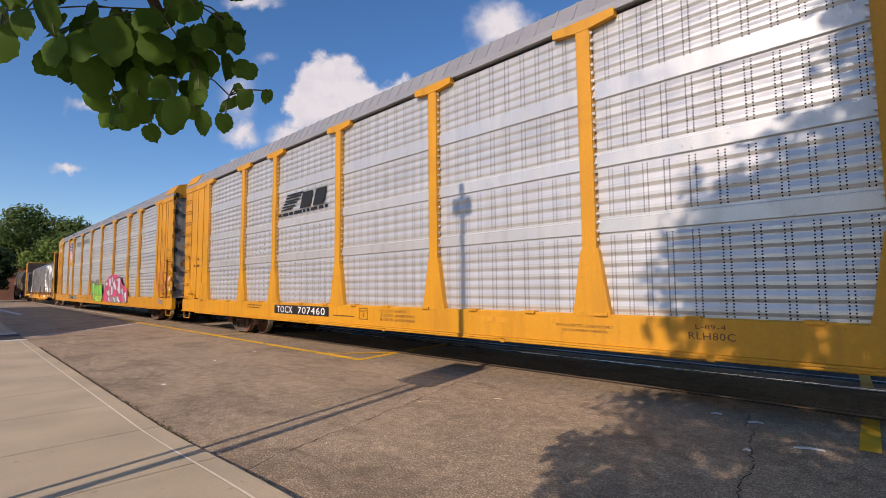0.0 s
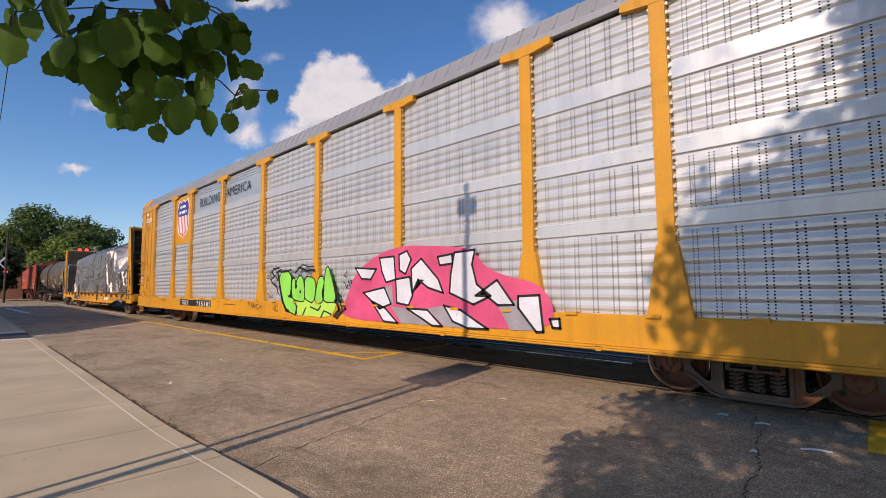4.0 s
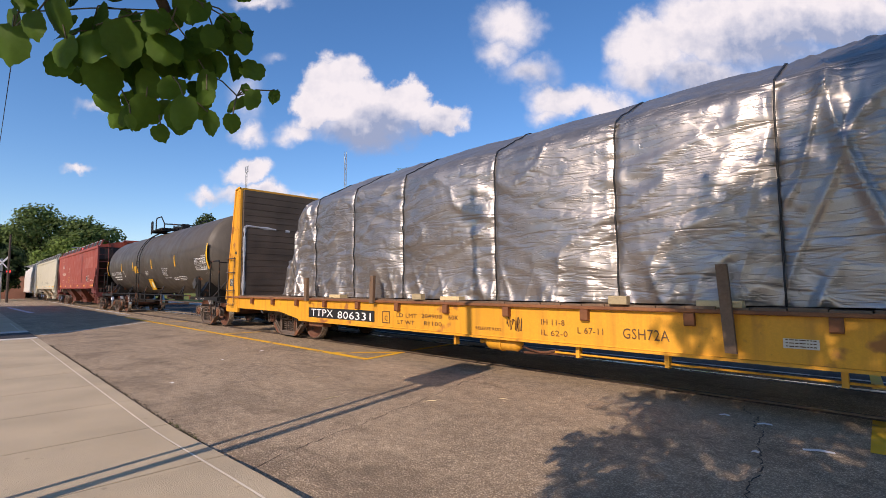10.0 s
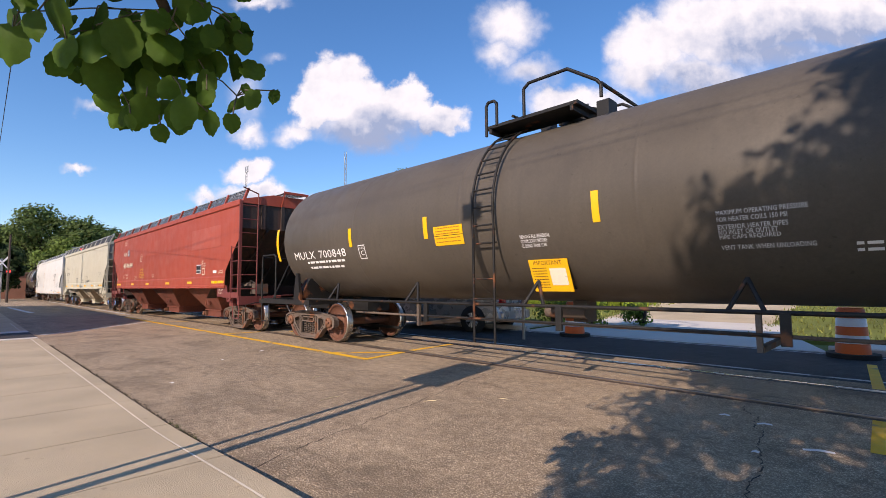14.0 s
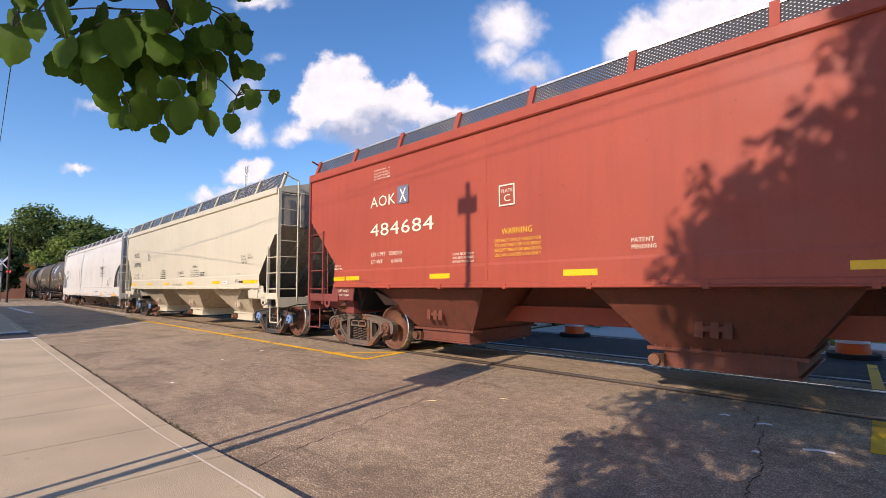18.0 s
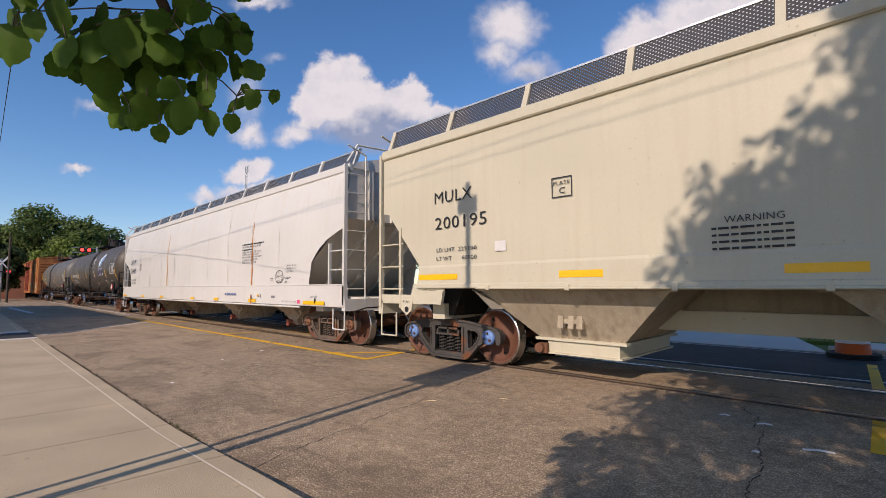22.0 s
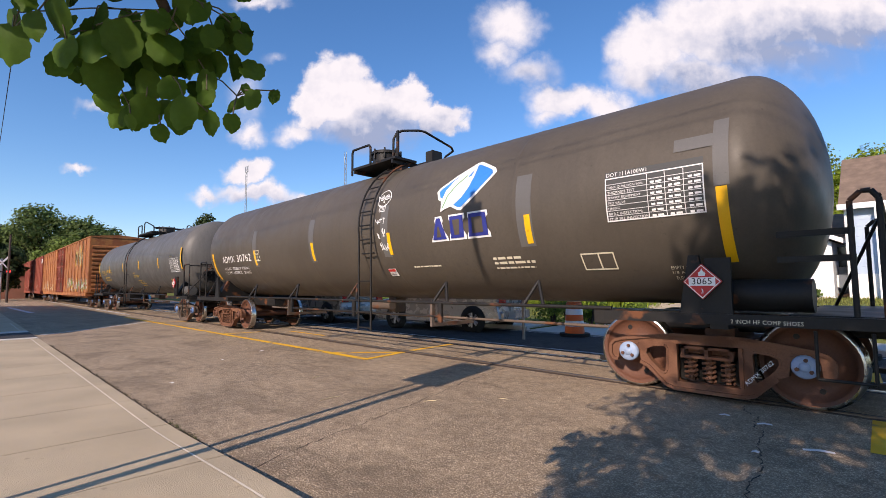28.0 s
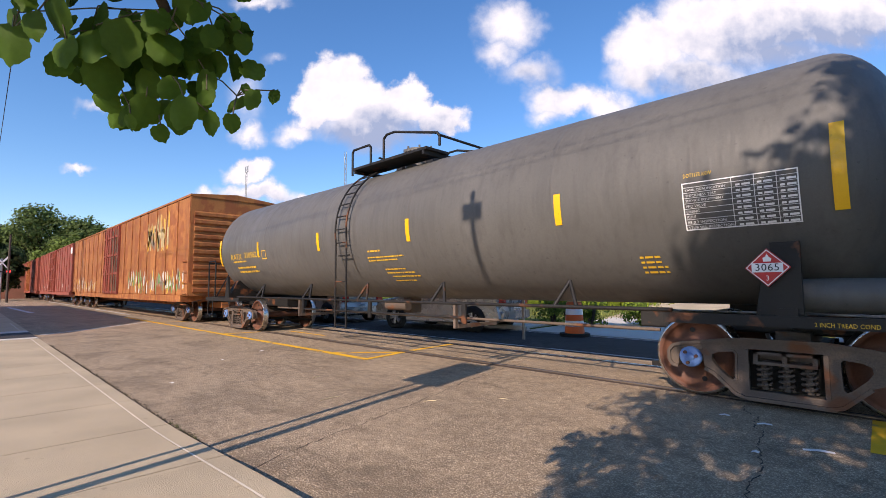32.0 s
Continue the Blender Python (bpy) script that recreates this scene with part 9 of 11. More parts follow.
line(HWHITE, "EQUX", -8.08, -7.21, 2.45, 0.24, BLACK, W_ON, 0.006, 0.15)
line(HWHITE, "16469", -8.05, -7.18, 2.06, 0.24, BLACK, W_ON)
line(HWHITE, "LD LMT 220100", -8.02, -7.16, 1.64, 0.08, BLACK, W_ON)
line(HWHITE, "LT WT 65900", -8.02, -7.14, 1.50, 0.08, BLACK, W_ON)
line(HWHITE, "C", -6.47, -6.38, 2.15, 0.10, BLACK, W_ON)
for txt, x0, x1, z in (("EXW 10-8", 6.97, 7.19, 1.81), ("H 3-10", 7.25, 7.43, 1.81), ("EW  8-0", 6.97, 7.19, 1.74), ("H 15-1", 7.23, 7.40, 1.74), ("CU FT 6224", 6.97, 7.27, 1.665)):
    line(HWHITE, txt, x0, x1, z, 0.045, BLACK, W_ON, 0.025)
bars(HWHITE, [(6.12, 6.28, 1.50, 0.018), (6.12, 6.28, 1.465, 0.018)], BLACK, W_ON)
frame_plate(HWHITE, -6.54, -6.31, 2.06, 2.34, 0.014, BLACK, W_ON)
s_ = Shape()
ring = oval(6.60, 1.55, 0.20, 0.155)
stroke(s_, ring + ring[:1], 0.011, W_ON)
ring = oval(6.615, 1.545, 0.215, 0.15)
stroke(s_, ring[2:] + ring[:1], 0.008, W_ON)
for pts in ([(6.44, 1.62), (6.58, 1.55), (6.46, 1.53), (6.44, 1.62)], [(6.62, 1.55), (6.78, 1.61), (6.76, 1.53), (6.62, 1.55)], [(6.58, 1.66), (6.60, 1.56)], [(6.50, 1.43), (6.56, 1.47), (6.62, 1.45), (6.68, 1.49), (6.74, 1.47), (6.79, 1.50)], [(6.52, 1.41), (6.60, 1.42), (6.70, 1.44), (6.77, 1.46)], [(6.47, 1.57), (6.54, 1.56)], [(6.67, 1.57), (6.75, 1.57)], [(6.42, 1.50), (6.44, 1.44), (6.50, 1.40)]):
    stroke(s_, pts, 0.008, W_ON)
part("graffiti_face", s_, BLACK, HWHITE, "black marker scrawl of a round face")
scrawl(HWHITE, 6.87, 7.17, 1.485, 1.535, 0.007, BLACK, W_ON, 41, 7, "small black tag")
scrawl(HWHITE, 6.88, 6.99, 1.40, 1.45, 0.007, BLACK, W_ON, 42, 3, "small black tag")
plate(HWHITE, "notice", 6.24, 6.44, 1.03, 1.085, mat("grey_blank_strip", (0.2, 0.2, 0.22), 0.5, var=0.15), WS_ON, "grey strip", 1)
blob(HWHITE, "round_mark", oval(5.61, 1.08, 0.04, 0.04), WHITE, WS_ON)
s_ = Shape()
ring = oval(5.61, 1.08, 0.04, 0.04)
stroke(s_, ring + ring[:1], 0.008, lambda x, z: (x, WS_ON(x, z)[1] - 0.003, z))
part("round_mark", s_, BLACK, HWHITE)
blob(HWHITE, "diamond_mark", [(5.42, 1.08), (5.48, 1.04), (5.54, 1.08), (5.48, 1.12)], REFLECT, WS_ON, "small yellow diamond mark")
for x0, x1 in ((7.81, 8.72), (4.9, 5.35), (2.4, 2.75), (0.3, 0.65), (-3.28, -2.86), (-5.97, -5.59), (-9.29, -8.6)):
    plate(HWHITE, "reflective_strip", x0, x1, 0.905, 0.985, REFLECT, WS_ON, "yellow reflective strip", 1)
bars(HWHITE, [(3.26, 4.08, 1.07, 0.08)], mat("faded_blue_lettering", (0.16, 0.2, 0.34), 0.6, var=0.2), WS_ON, "emblem", "faded blue bar lettering")
line(HWHITE, "LIFT HERE", 8.15, 8.42, 1.08, 0.04, BLACK, WS_ON)
line(HWHITE, "2 INCH TREAD COND. SHOES", 6.77, 7.50, 0.955, 0.035, mat("faded_grey_lettering", (0.13, 0.13, 0.15), 0.6, var=0.2), WS_ON)
plate(HWHITE, "notice", 7.55, 7.68, 0.92, 1.0, PINK, WS_ON)
blob(HWHITE, "lift_hole", oval(8.33, 0.99, 0.035, 0.06), BLACK, WS_ON)

# brown-black tank car with the leaf
stripes(TB, T_ON, [(7.02, 1.54, 2.34, 0.11), (4.55, 1.90, 2.31, 0.10), (1.42, 1.90, 2.31, 0.09), (-1.38, 1.90, 2.31, 0.10), (-4.45, 1.90, 2.31, 0.10), (-7.49, 1.55, 2.35, 0.11)])
GREY_PATCH = mat("grey_primer_patch", (0.115, 0.11, 0.105), 0.5, var=0.1)
stripes(TB, round_side(0, TANK_Z, TANK_R + 0.005), [(4.50, 1.86, 2.90, 0.26), (1.30, 1.86, 2.85, 0.22), (-1.40, 1.86, 2.85, 0.22), (-4.45, 1.86, 2.85, 0.22)], GREY_PATCH)
plate(TB, "primer_patch", 6.55, 6.95, 2.80, 2.95, GREY_PATCH, T_ON, "grey primer patch")
plate(TB, "primer_patch", 6.95, 7.10, 2.35, 3.10, GREY_PATCH, T_ON, "grey primer patch")
frame_plate(TB, 5.74, 6.86, 2.08, 2.62, 0.014, WHITE, T_ON2)
plate(TB, "table_field", 5.74, 6.86, 2.08, 2.70, DARK_PLAC, T_ON)
s_ = Shape()
for i in range(1, 8):
    patch(s_, T_ON2, 5.74, 6.86, 2.08 + 0.065 * i, 2.086 + 0.065 * i)
for x in (6.25, 6.45, 6.65):
    patch(s_, T_ON2, x, x + 0.007, 2.08, 2.60, 0, 5)
tagged(part("table_frame", s_, WHITE, TB, "white ruled inspection table"), kind="stuff")
for i, txt in enumerate(("TANK QUALIFICATION", "THICKNESS TEST", "SERVICE EQUIPMENT", "PRD VALVE", "LINING", "88.B.2 INSPECTION", "STUB SILL INSPECTION")):
    line(TB, txt, 5.77, 5.77 + 0.024 * len(txt), 2.50 - 0.065 * i, 0.032, WHITE, T_ON2)
bars(TB, [(x, x + 0.13, 2.485 - 0.065 * i, 0.03) for i in range(7) for x in (6.29, 6.49, 6.70)], WHITE, T_ON2)
line(TB, "DOT 111A100W1", 5.76, 6.25, 2.66, 0.05, WHITE, T_ON2)
blob(TB, "emblem", [(2.70, 2.90), (2.76, 2.97), (3.08, 3.14), (3.45, 3.31), (3.55, 3.32), (3.90, 3.14), (3.95, 3.06), (3.65, 2.78), (3.30, 2.52), (3.22, 2.53), (2.95, 2.66), (2.76, 2.76)], WHITE, T_ON, "white-edged blue and white leaf emblem")
blob(TB, "emblem", [(2.76, 2.90), (2.82, 2.95), (3.10, 3.10), (3.46, 3.26), (3.54, 3.27), (3.84, 3.12), (3.88, 3.05), (3.60, 2.79), (3.29, 2.57), (3.22, 2.58), (2.98, 2.70), (2.80, 2.80)], BLUE, T_ON2, "blue field of the emblem")
T_ON3 = round_side(0, TANK_Z, TANK_R + 0.018)
blob(TB, "emblem", [(2.84, 2.54), (2.84, 2.72), (2.92, 2.90), (3.06, 3.05), (3.26, 3.18), (3.50, 3.28), (3.50, 3.10), (3.42, 2.88), (3.30, 2.74), (3.12, 2.62), (2.95, 2.58)], WHITE, T_ON3, "white leaf of the emblem")
for x0, x1, lean in ((2.60, 2.95, 0.12), (3.03, 3.34, 0.0), (3.42, 3.84, 0.03)):
    blob(TB, "emblem_block", [(x0 - 0.03, 2.05), (x0 + lean - 0.02, 2.47), (x1 - lean + 0.02, 2.47), (x1 + 0.03, 2.05)], WHITE, T_ON, "white-edged block under the leaf emblem")
    blob(TB, "emblem_block", [(x0 + 0.01, 2.08), (x0 + lean + 0.01, 2.44), (x1 - lean - 0.01, 2.44), (x1 - 0.01, 2.08)], NAVY, T_ON3, "navy block under the leaf emblem")
    blob(TB, "emblem_block", [(x0 + 0.10, 2.13), (x0 + lean + 0.075, 2.38), (x1 - lean - 0.075, 2.38), (x1 - 0.10, 2.13)] if lean < 0.1 else [(x0 + 0.12, 2.12), (x0 + lean + 0.04, 2.30), (x1 - lean - 0.04, 2.30), (x1 - 0.12, 2.12)], TANK_BLACK, round_side(0, TANK_Z, TANK_R + 0.022), "bare middle of the block")
s_ = Shape()
stroke(s_, [(2.88, 2.60), (2.98, 2.80), (3.14, 2.96), (3.34, 3.10)], 0.022, round_side(0, TANK_Z, TANK_R + 0.022))
part("emblem_vein", s_, mat("emblem_green", (0.10, 0.32, 0.12), 0.5), TB, "green vein of the leaf emblem")
letters(TB, "ADMX 30762", 7.20, 0.36, 0.062, WHITE, flat_side(-1.092), 0.006, 1.0, turn=0.80)
line(TB, "ADMX", -6.78, -5.87, 2.14, 0.19, WHITE, T_ON, 0.03)
line(TB, "30762", -5.68, -4.72, 2.14, 0.20, WHITE, T_ON, 0.02)
line(TB, "LD LMT 198800LB", -6.8, -5.6, 1.86, 0.08, WHITE, T_ON, 0.02)
line(TB, "LT WT 64200LB", -6.8, -5.66, 1.74, 0.08, WHITE, T_ON, 0.02)
line(TB, "90200KG", -5.52, -5.05, 1.85, 0.08, WHITE, T_ON, 0.02)
line(TB, "29100KG", -5.50, -5.03, 1.73, 0.08, WHITE, T_ON, 0.02)
frame_plate(TB, -4.44, -4.16, 2.02, 2.30, 0.015, CREAM_TXT, T_ON)
line(TB, "PLATE", -4.40, -4.20, 2.20, 0.05, CREAM_TXT, T_ON)
line(TB, "C", -4.34, -4.25, 2.09, 0.09, CREAM_TXT, T_ON)
bars(TB, [(3.78, 4.30, 1.70, 0.045), (3.78, 4.55, 1.63, 0.045), (3.78, 4.5, 1.56, 0.03), (1.9, 2.6, 1.64, 0.03)], CREAM_TXT, T_ON)
frame_plate(TB, 5.26, 5.72, 1.50, 1.72, 0.018, CREAM_TXT, T_ON)
patch_s = Shape()
patch(patch_s, T_ON, 5.50, 5.52, 1.5, 1.72, 0, 3)
part("marking_frame", patch_s, CREAM_TXT, TB)
line(TB, "EMPTY LOAD", 6.36, 6.66, 1.50, 0.04, CREAM_TXT, T_ON)
line(TB, "1/8 ADJ", 6.36, 6.56, 1.44, 0.04, CREAM_TXT, T_ON)
line(TB, "BLOCK", 6.38, 6.52, 1.38, 0.04, CREAM_TXT, T_ON)
line(TB, "2 INCH HF COMP SHOES", 7.05, 7.65, 0.92, 0.04, CREAM_TXT, flat_side(-1.468))
s_ = Shape()
ring = [(1.22 + 0.18 * math.cos(a) * (1 + 0.10 * math.cos(3 * a)), 3.0 + 0.17 * math.sin(a)) for a in [i * 0.3142 for i in range(20)]]
stroke(s_, ring + ring[:1], 0.018, T_ON2)
for pts in ([(1.14, 2.88), (1.13, 2.74), (1.31, 2.74), (1.30, 2.88)], [(1.18, 2.86), (1.18, 2.76)], [(1.22, 2.86), (1.22, 2.76)], [(1.26, 2.86), (1.26, 2.76)], [(1.20, 2.92), (1.22, 2.96), (1.24, 2.92)], [(1.02, 3.06), (1.06, 2.98)], [(1.40, 3.04), (1.36, 2.98)]):
    stroke(s_, pts, 0.014, T_ON2)
for cx in (1.15, 1.29, 1.151, 1.291):
    ring = oval(cx, 3.02, 0.055, 0.05, 10) if round(cx * 1000) % 10 == 0 else oval(cx, 3.02, 0.022, 0.02, 8)
    stroke(s_, ring + ring[:1], 0.018, T_ON2)
part("graffiti_tag", s_, WHITE, TB, "white scrawled face-like rings")
scrawl(TB, 1.05, 1.32, 2.47, 2.62, 0.014, WHITE, T_ON2, 51, 4, "white scrawled tag")
scrawl(TB, 1.05, 1.35, 2.22, 2.42, 0.014, WHITE, T_ON2, 52, 4, "white scrawled tag")
scrawl(TB, 1.12, 1.40, 1.98, 2.14, 0.014, WHITE, T_ON2, 53, 4, "white scrawled tag")
plate(TB, "notice", 1.12, 1.34, 1.50, 1.64, WHITE, T_ON, "small red and white notice")
plate(TB, "notice_head", 1.13, 1.33, 1.585, 1.63, RED, T_ON3)
bars(TB, [(1.15, 1.31, 1.55, 0.016), (1.15, 1.30, 1.52, 0.016)], BLACK, T_ON3)
diamond_holder(TB, 6.80, 1.33, RED, "3065")

for car, half, ink in ((HRED, 8.08, CREAM_TXT), (HCREAM, 7.87, BLACK)):
    line(car, "LIFT AND", half - 1.60, half - 1.24, 1.21, 0.055, ink, flat_side(-1.557))
    line(car, "JACK HERE", half - 1.60, half - 1.18, 1.12, 0.055, ink, flat_side(-1.557))
    line(car, "LIFT AND", -half + 1.20, -half + 1.56, 1.21, 0.055, ink, flat_side(-1.557))
    line(car, "JACK HERE", -half + 1.16, -half + 1.58, 1.12, 0.055, ink, flat_side(-1.557))

# grey tank car
stripes(TC, T_ON, [(7.45, 1.98, 2.80, 0.11), (4.52, 2.11, 2.53, 0.10), (1.44, 2.11, 2.52, 0.10), (-1.64, 2.11, 2.52, 0.10), (-4.74, 2.11, 2.52, 0.10), (-7.4, 1.95, 2.75, 0.11)])
frame_plate(TC, 6.10, 7.15, 1.90, 2.42, 0.012, WHITE, T_ON2)
s_ = Shape()
for i in range(1, 9):
    patch(s_, T_ON2, 6.10, 7.15, 1.90 + 0.058 * i, 1.905 + 0.058 * i)
for x in (6.58, 6.78, 6.97):
    patch(s_, T_ON2, x, x + 0.006, 1.90, 2.42, 0, 5)
tagged(part("table_frame", s_, WHITE, TC, "white ruled inspection table"), kind="stuff")
for i, txt in enumerate(("TANK QUALIFICATION", "THICKNESS TEST", "SERVICE EQUIPMENT", "PRD VALVE", "LINING", "RULE", "88.B.2 INSPECTION", "STUB SILL INSPECTION")):
    line(TC, txt, 6.13, 6.13 + 0.022 * len(txt), 2.335 - 0.058 * i, 0.028, WHITE, T_ON2)
bars(TC, [(x, x + 0.13, 2.32 - 0.058 * i, 0.026) for i in range(8) for x in (6.62, 6.81, 7.0)], WHITE, T_ON2)
line(TC, "DOT117R100W", 6.12, 6.40, 2.50, 0.045, HAZ, T_ON)
line(TC, "RATX", -6.60, -5.85, 2.18, 0.16, HAZ, T_ON, 0.008)
line(TC, "310562", -5.65, -4.85, 2.20, 0.16, HAZ, T_ON, 0.008)
bars(TC, [(-6.5, -5.6, 2.02, 0.05), (-6.3, -5.1, 1.84, 0.06), (-6.3, -5.0, 1.72, 0.06), (0.15, 0.55, 1.98, 0.04), (0.1, 1.2, 1.86, 0.03), (0.1, 1.0, 1.80, 0.03), (0.5, 1.1, 1.62, 0.03), (0.5, 1.3, 1.55, 0.03), (0.6, 1.4, 1.48, 0.03), (0.6, 1.2, 1.40, 0.03), (5.5, 5.75, 1.62, 0.03), (5.5, 5.75, 1.56, 0.03), (5.5, 5.8, 1.50, 0.03), (5.5, 5.8, 1.44, 0.03)], HAZ, T_ON)
frame_plate(TC, -4.55, -4.3, 2.05, 2.28, 0.02, HAZ, T_ON)
line(TC, "2 INCH TREAD COND", 7.2, 7.65, 0.92, 0.04, HAZ, flat_side(-1.468))
diamond_holder(TC, 6.86, 1.46, RED, "3065")
for car, x in ((TB, 7.35), (TC, 7.35)):
    part("end_tank", Shape().cyl((x - 0.45, -1.05, 1.18), (x + 0.35, -1.05, 1.18), 0.17, 0, 16), FRAME_BLACK if car is TB else TANK_GREY, car, "small horizontal air cylinder on the end platform")

# ---- peeling paint and old graffiti on the box cars ----
PEEL_PALE = mat("peeling_pale_paint", (0.52, 0.40, 0.20), 0.7, var=0.35, big=3)
PEEL_YELLOW = mat("peeling_yellow_paint", (0.62, 0.36, 0.06), 0.7, var=0.3, big=3)
PEEL_GREEN = mat("old_green_spray", (0.16, 0.30, 0.10), 0.7, var=0.3, big=3)
PEEL_WHITE = mat("old_white_spray", (0.60, 0.55, 0.48), 0.7, var=0.25, big=3)
PEEL_GREY = mat("peeling_grey_paint", (0.26, 0.21, 0.15), 0.7, var=0.35, big=3)


def flakes(car, x0, x1, z0, z1, count, wide, materials, seed, label):
    """Long upright flakes of old paint."""
    rng = random.Random(seed)
    for k, m in enumerate(materials):
        s = Shape()
        for _ in range(count):
            x, w = rng.uniform(x0, x1), wide * rng.uniform(0.3, 1.0)
            za = rng.uniform(z0, z0 + (z1 - z0) * 0.6)
            zb = min(z1, za + (z1 - z0) * rng.uniform(0.12, 0.55))
            on = flat_side(-1.553 - 0.0012 * k)
            s.add([on(x, za), on(x + w * 0.5, za - 0.02), on(x + w, za + 0.08), on(x + w * 0.9, zb - 0.1), on(x + w * 0.45, zb), on(x + w * 0.1, zb - 0.06)], [(0, 1, 2, 3, 4, 5)])
        tagged(part("paint_flakes", s, m, car, label), kind="stuff")


flakes(BOX0, 6.5, 9.7, 2.7, 4.3, 24, 0.30, (PEEL_GREY, PEEL_YELLOW, PEEL_PALE), 61, "flaking yellow and grey paint")
flakes(BOX0, 3.6, 11.6, 1.05, 2.1, 34, 0.22, (PEEL_GREY, PEEL_YELLOW, PEEL_GREEN, PEEL_WHITE), 62, "faded dripping graffiti along the foot of the side")
flakes(BOX0, -11.9, -4.0, 1.05, 2.0, 26, 0.22, (PEEL_YELLOW, PEEL_PALE, PEEL_WHITE), 63, "faded dripping graffiti along the foot of the side")
flakes(BOX1, -9.8, 9.8, 1.05, 1.7, 18, 0.2, (PEEL_WHITE, PEEL_GREY), 64, "faded graffiti along the foot of the side")
plate(BOX0, "repainted_door", 0.05, 1.65, 1.1, 4.3, mat("dark_brown_door", (0.10, 0.055, 0.03), 0.75, var=0.3, rust=0.3), flat_side(-1.622), "dark brown repainted door")
plate(BOX1, "roof_corner", 9.3, 10.38, 3.85, 4.3, WHITE, flat_side(-1.556), "white repainted roof corner")

# second, narrower rust streak down the white hopper
thin = Shape()
rng = random.Random(66)
for i in range(26):
    z = 3.34 - i * 0.076
    w = 0.018 + 0.016 * rng.random() + 0.02 * (i / 26)
    patch(thin, W_ON, -2.53 - w + 0.02 * math.sin(i * 0.5), -2.53 + w + 0.02 * math.sin(i * 0.5), z - 0.076, z)
part("rust_streak", thin, mat("pale_rust_streak", (0.55, 0.33, 0.14), 0.7, var=0.3, big=4), HWHITE, "thin orange rust streak down the side")


# ---- clouds ----
clouds = part("backdrop_clouds", Shape().add([(-2600, 0, -50), (2600, 0, -50), (2600, 0, 1500), (-2600, 0, 1500)], [(0, 1, 2, 3)]),
              cloud_material("fair_weather_clouds", [
                  # the tall heap over the train, with a flat base and a long lobe to one side
                  (-345, 650, 125, 130, 3.6), (-430, 585, 85, 100, 3.0), (-120, 610, 95, 95, 3.6), (-235, 580, 150, 110, 3.0), (-15, 545, 105, 62, 2.8), (-240, 520, 250, 105, 1.5), (-480, 500, 90, 62, 1.3),
                  # broken puffs beside the wide bank
                  (230, 865, 150, 110, 1.3), (195, 770, 95, 85, 1.0), (300, 700, 125, 80, 1.1), (400, 605, 160, 74, 1.7), (345, 560, 85, 55, 1.0), (520, 590, 140, 66, 1.5),
                  # the wide bank, firm along its upper edge and thin below
                  (690, 780, 170, 150, 2.4), (650, 680, 140, 95, 1.3), (930, 850, 300, 165, 2.5), (1260, 900, 420, 160, 2.2), (860, 690, 260, 110, 1.3), (1090, 760, 420, 140, 1.0), (1700, 840, 420, 170, 1.2),
                  # small clouds low over the roofs and wisps behind the bough
                  (-631, 375, 85, 52, 1.9), (-590, 300, 190, 52, 1.6), (-455, 285, 90, 40, 1.4), (-760, 285, 90, 42, 1.2), (-640, 620, 90, 140, 0.7), (-625, 505, 80, 50, 1.1), (-1130, 600, 105, 36, 0.8), (-1182, 385, 85, 22, 1.0), (-608, 950, 130, 36, 1.0), (-560, 755, 60, 26, 0.5)],
                  [(-210, 470, 260, 130, 1.0), (-60, 490, 170, 70, 0.7), (1250, 770, 520, 160, 0.95), (880, 650, 330, 90, 0.7), (350, 680, 160, 80, 0.45), (1750, 800, 400, 160, 0.9), (-590, 270, 220, 50, 0.45)]), m=cloud_face)
tagged(clouds, "white cumulus clouds in a blue sky", "sky", kind="structure")

# ---- things that stand behind the camera and shade the scene ----
BRICK_WALL = mat("brick_wall", (0.30, 0.14, 0.09), 0.9, var=0.2)
SHINGLE = mat("brown_roof_shingles", (0.20, 0.14, 0.10), 0.9, var=0.25, big=2.5, fine=12, bump=0.4)
hall = thing("brick_building", None, "low brick building with a hipped roof beside the pavement", "building")
part("walls", Shape().box(-46, -16.6, -11.3, -3.3, 0, 3.0), BRICK_WALL, hall)
rr = Shape().add([(-46.3, -11.6, 3.0), (-16.3, -11.6, 3.0), (-16.3, -3.0, 3.0), (-46.3, -3.0, 3.0), (-43, -7.3, 7.4), (-18.9, -7.3, 7.4)], [(0, 1, 5, 4), (1, 2, 5), (2, 3, 4, 5), (3, 0, 4), (3, 2, 1, 0)])
part("roof", rr, SHINGLE, hall)

post_x, post_y = -3.50, -0.6
POLE = mat("galvanised_pole", (0.3, 0.3, 0.3), 0.5, 0.6, var=0.1)
sign = thing("sign_post", pose(post_x, post_y, 0.02), "tall galvanised post carrying two sign plates", "sign post")
part("pole", Shape().cyl((0, 0, 0), (0, 0, 6.43), 0.05, 0, 12), POLE, sign)
part("stay", Shape().cyl((-0.21, 0, 0), (-0.21, 0, 3.6), 0.028, 0, 8), POLE, sign)
part("large_plate", Shape().box(-0.52, 0.19, -0.06, -0.05, 2.92, 3.90), POLE, sign)
part("small_plate", Shape().box(-0.2, 0.2, -0.06, -0.05, 5.99, 6.26), POLE, sign)


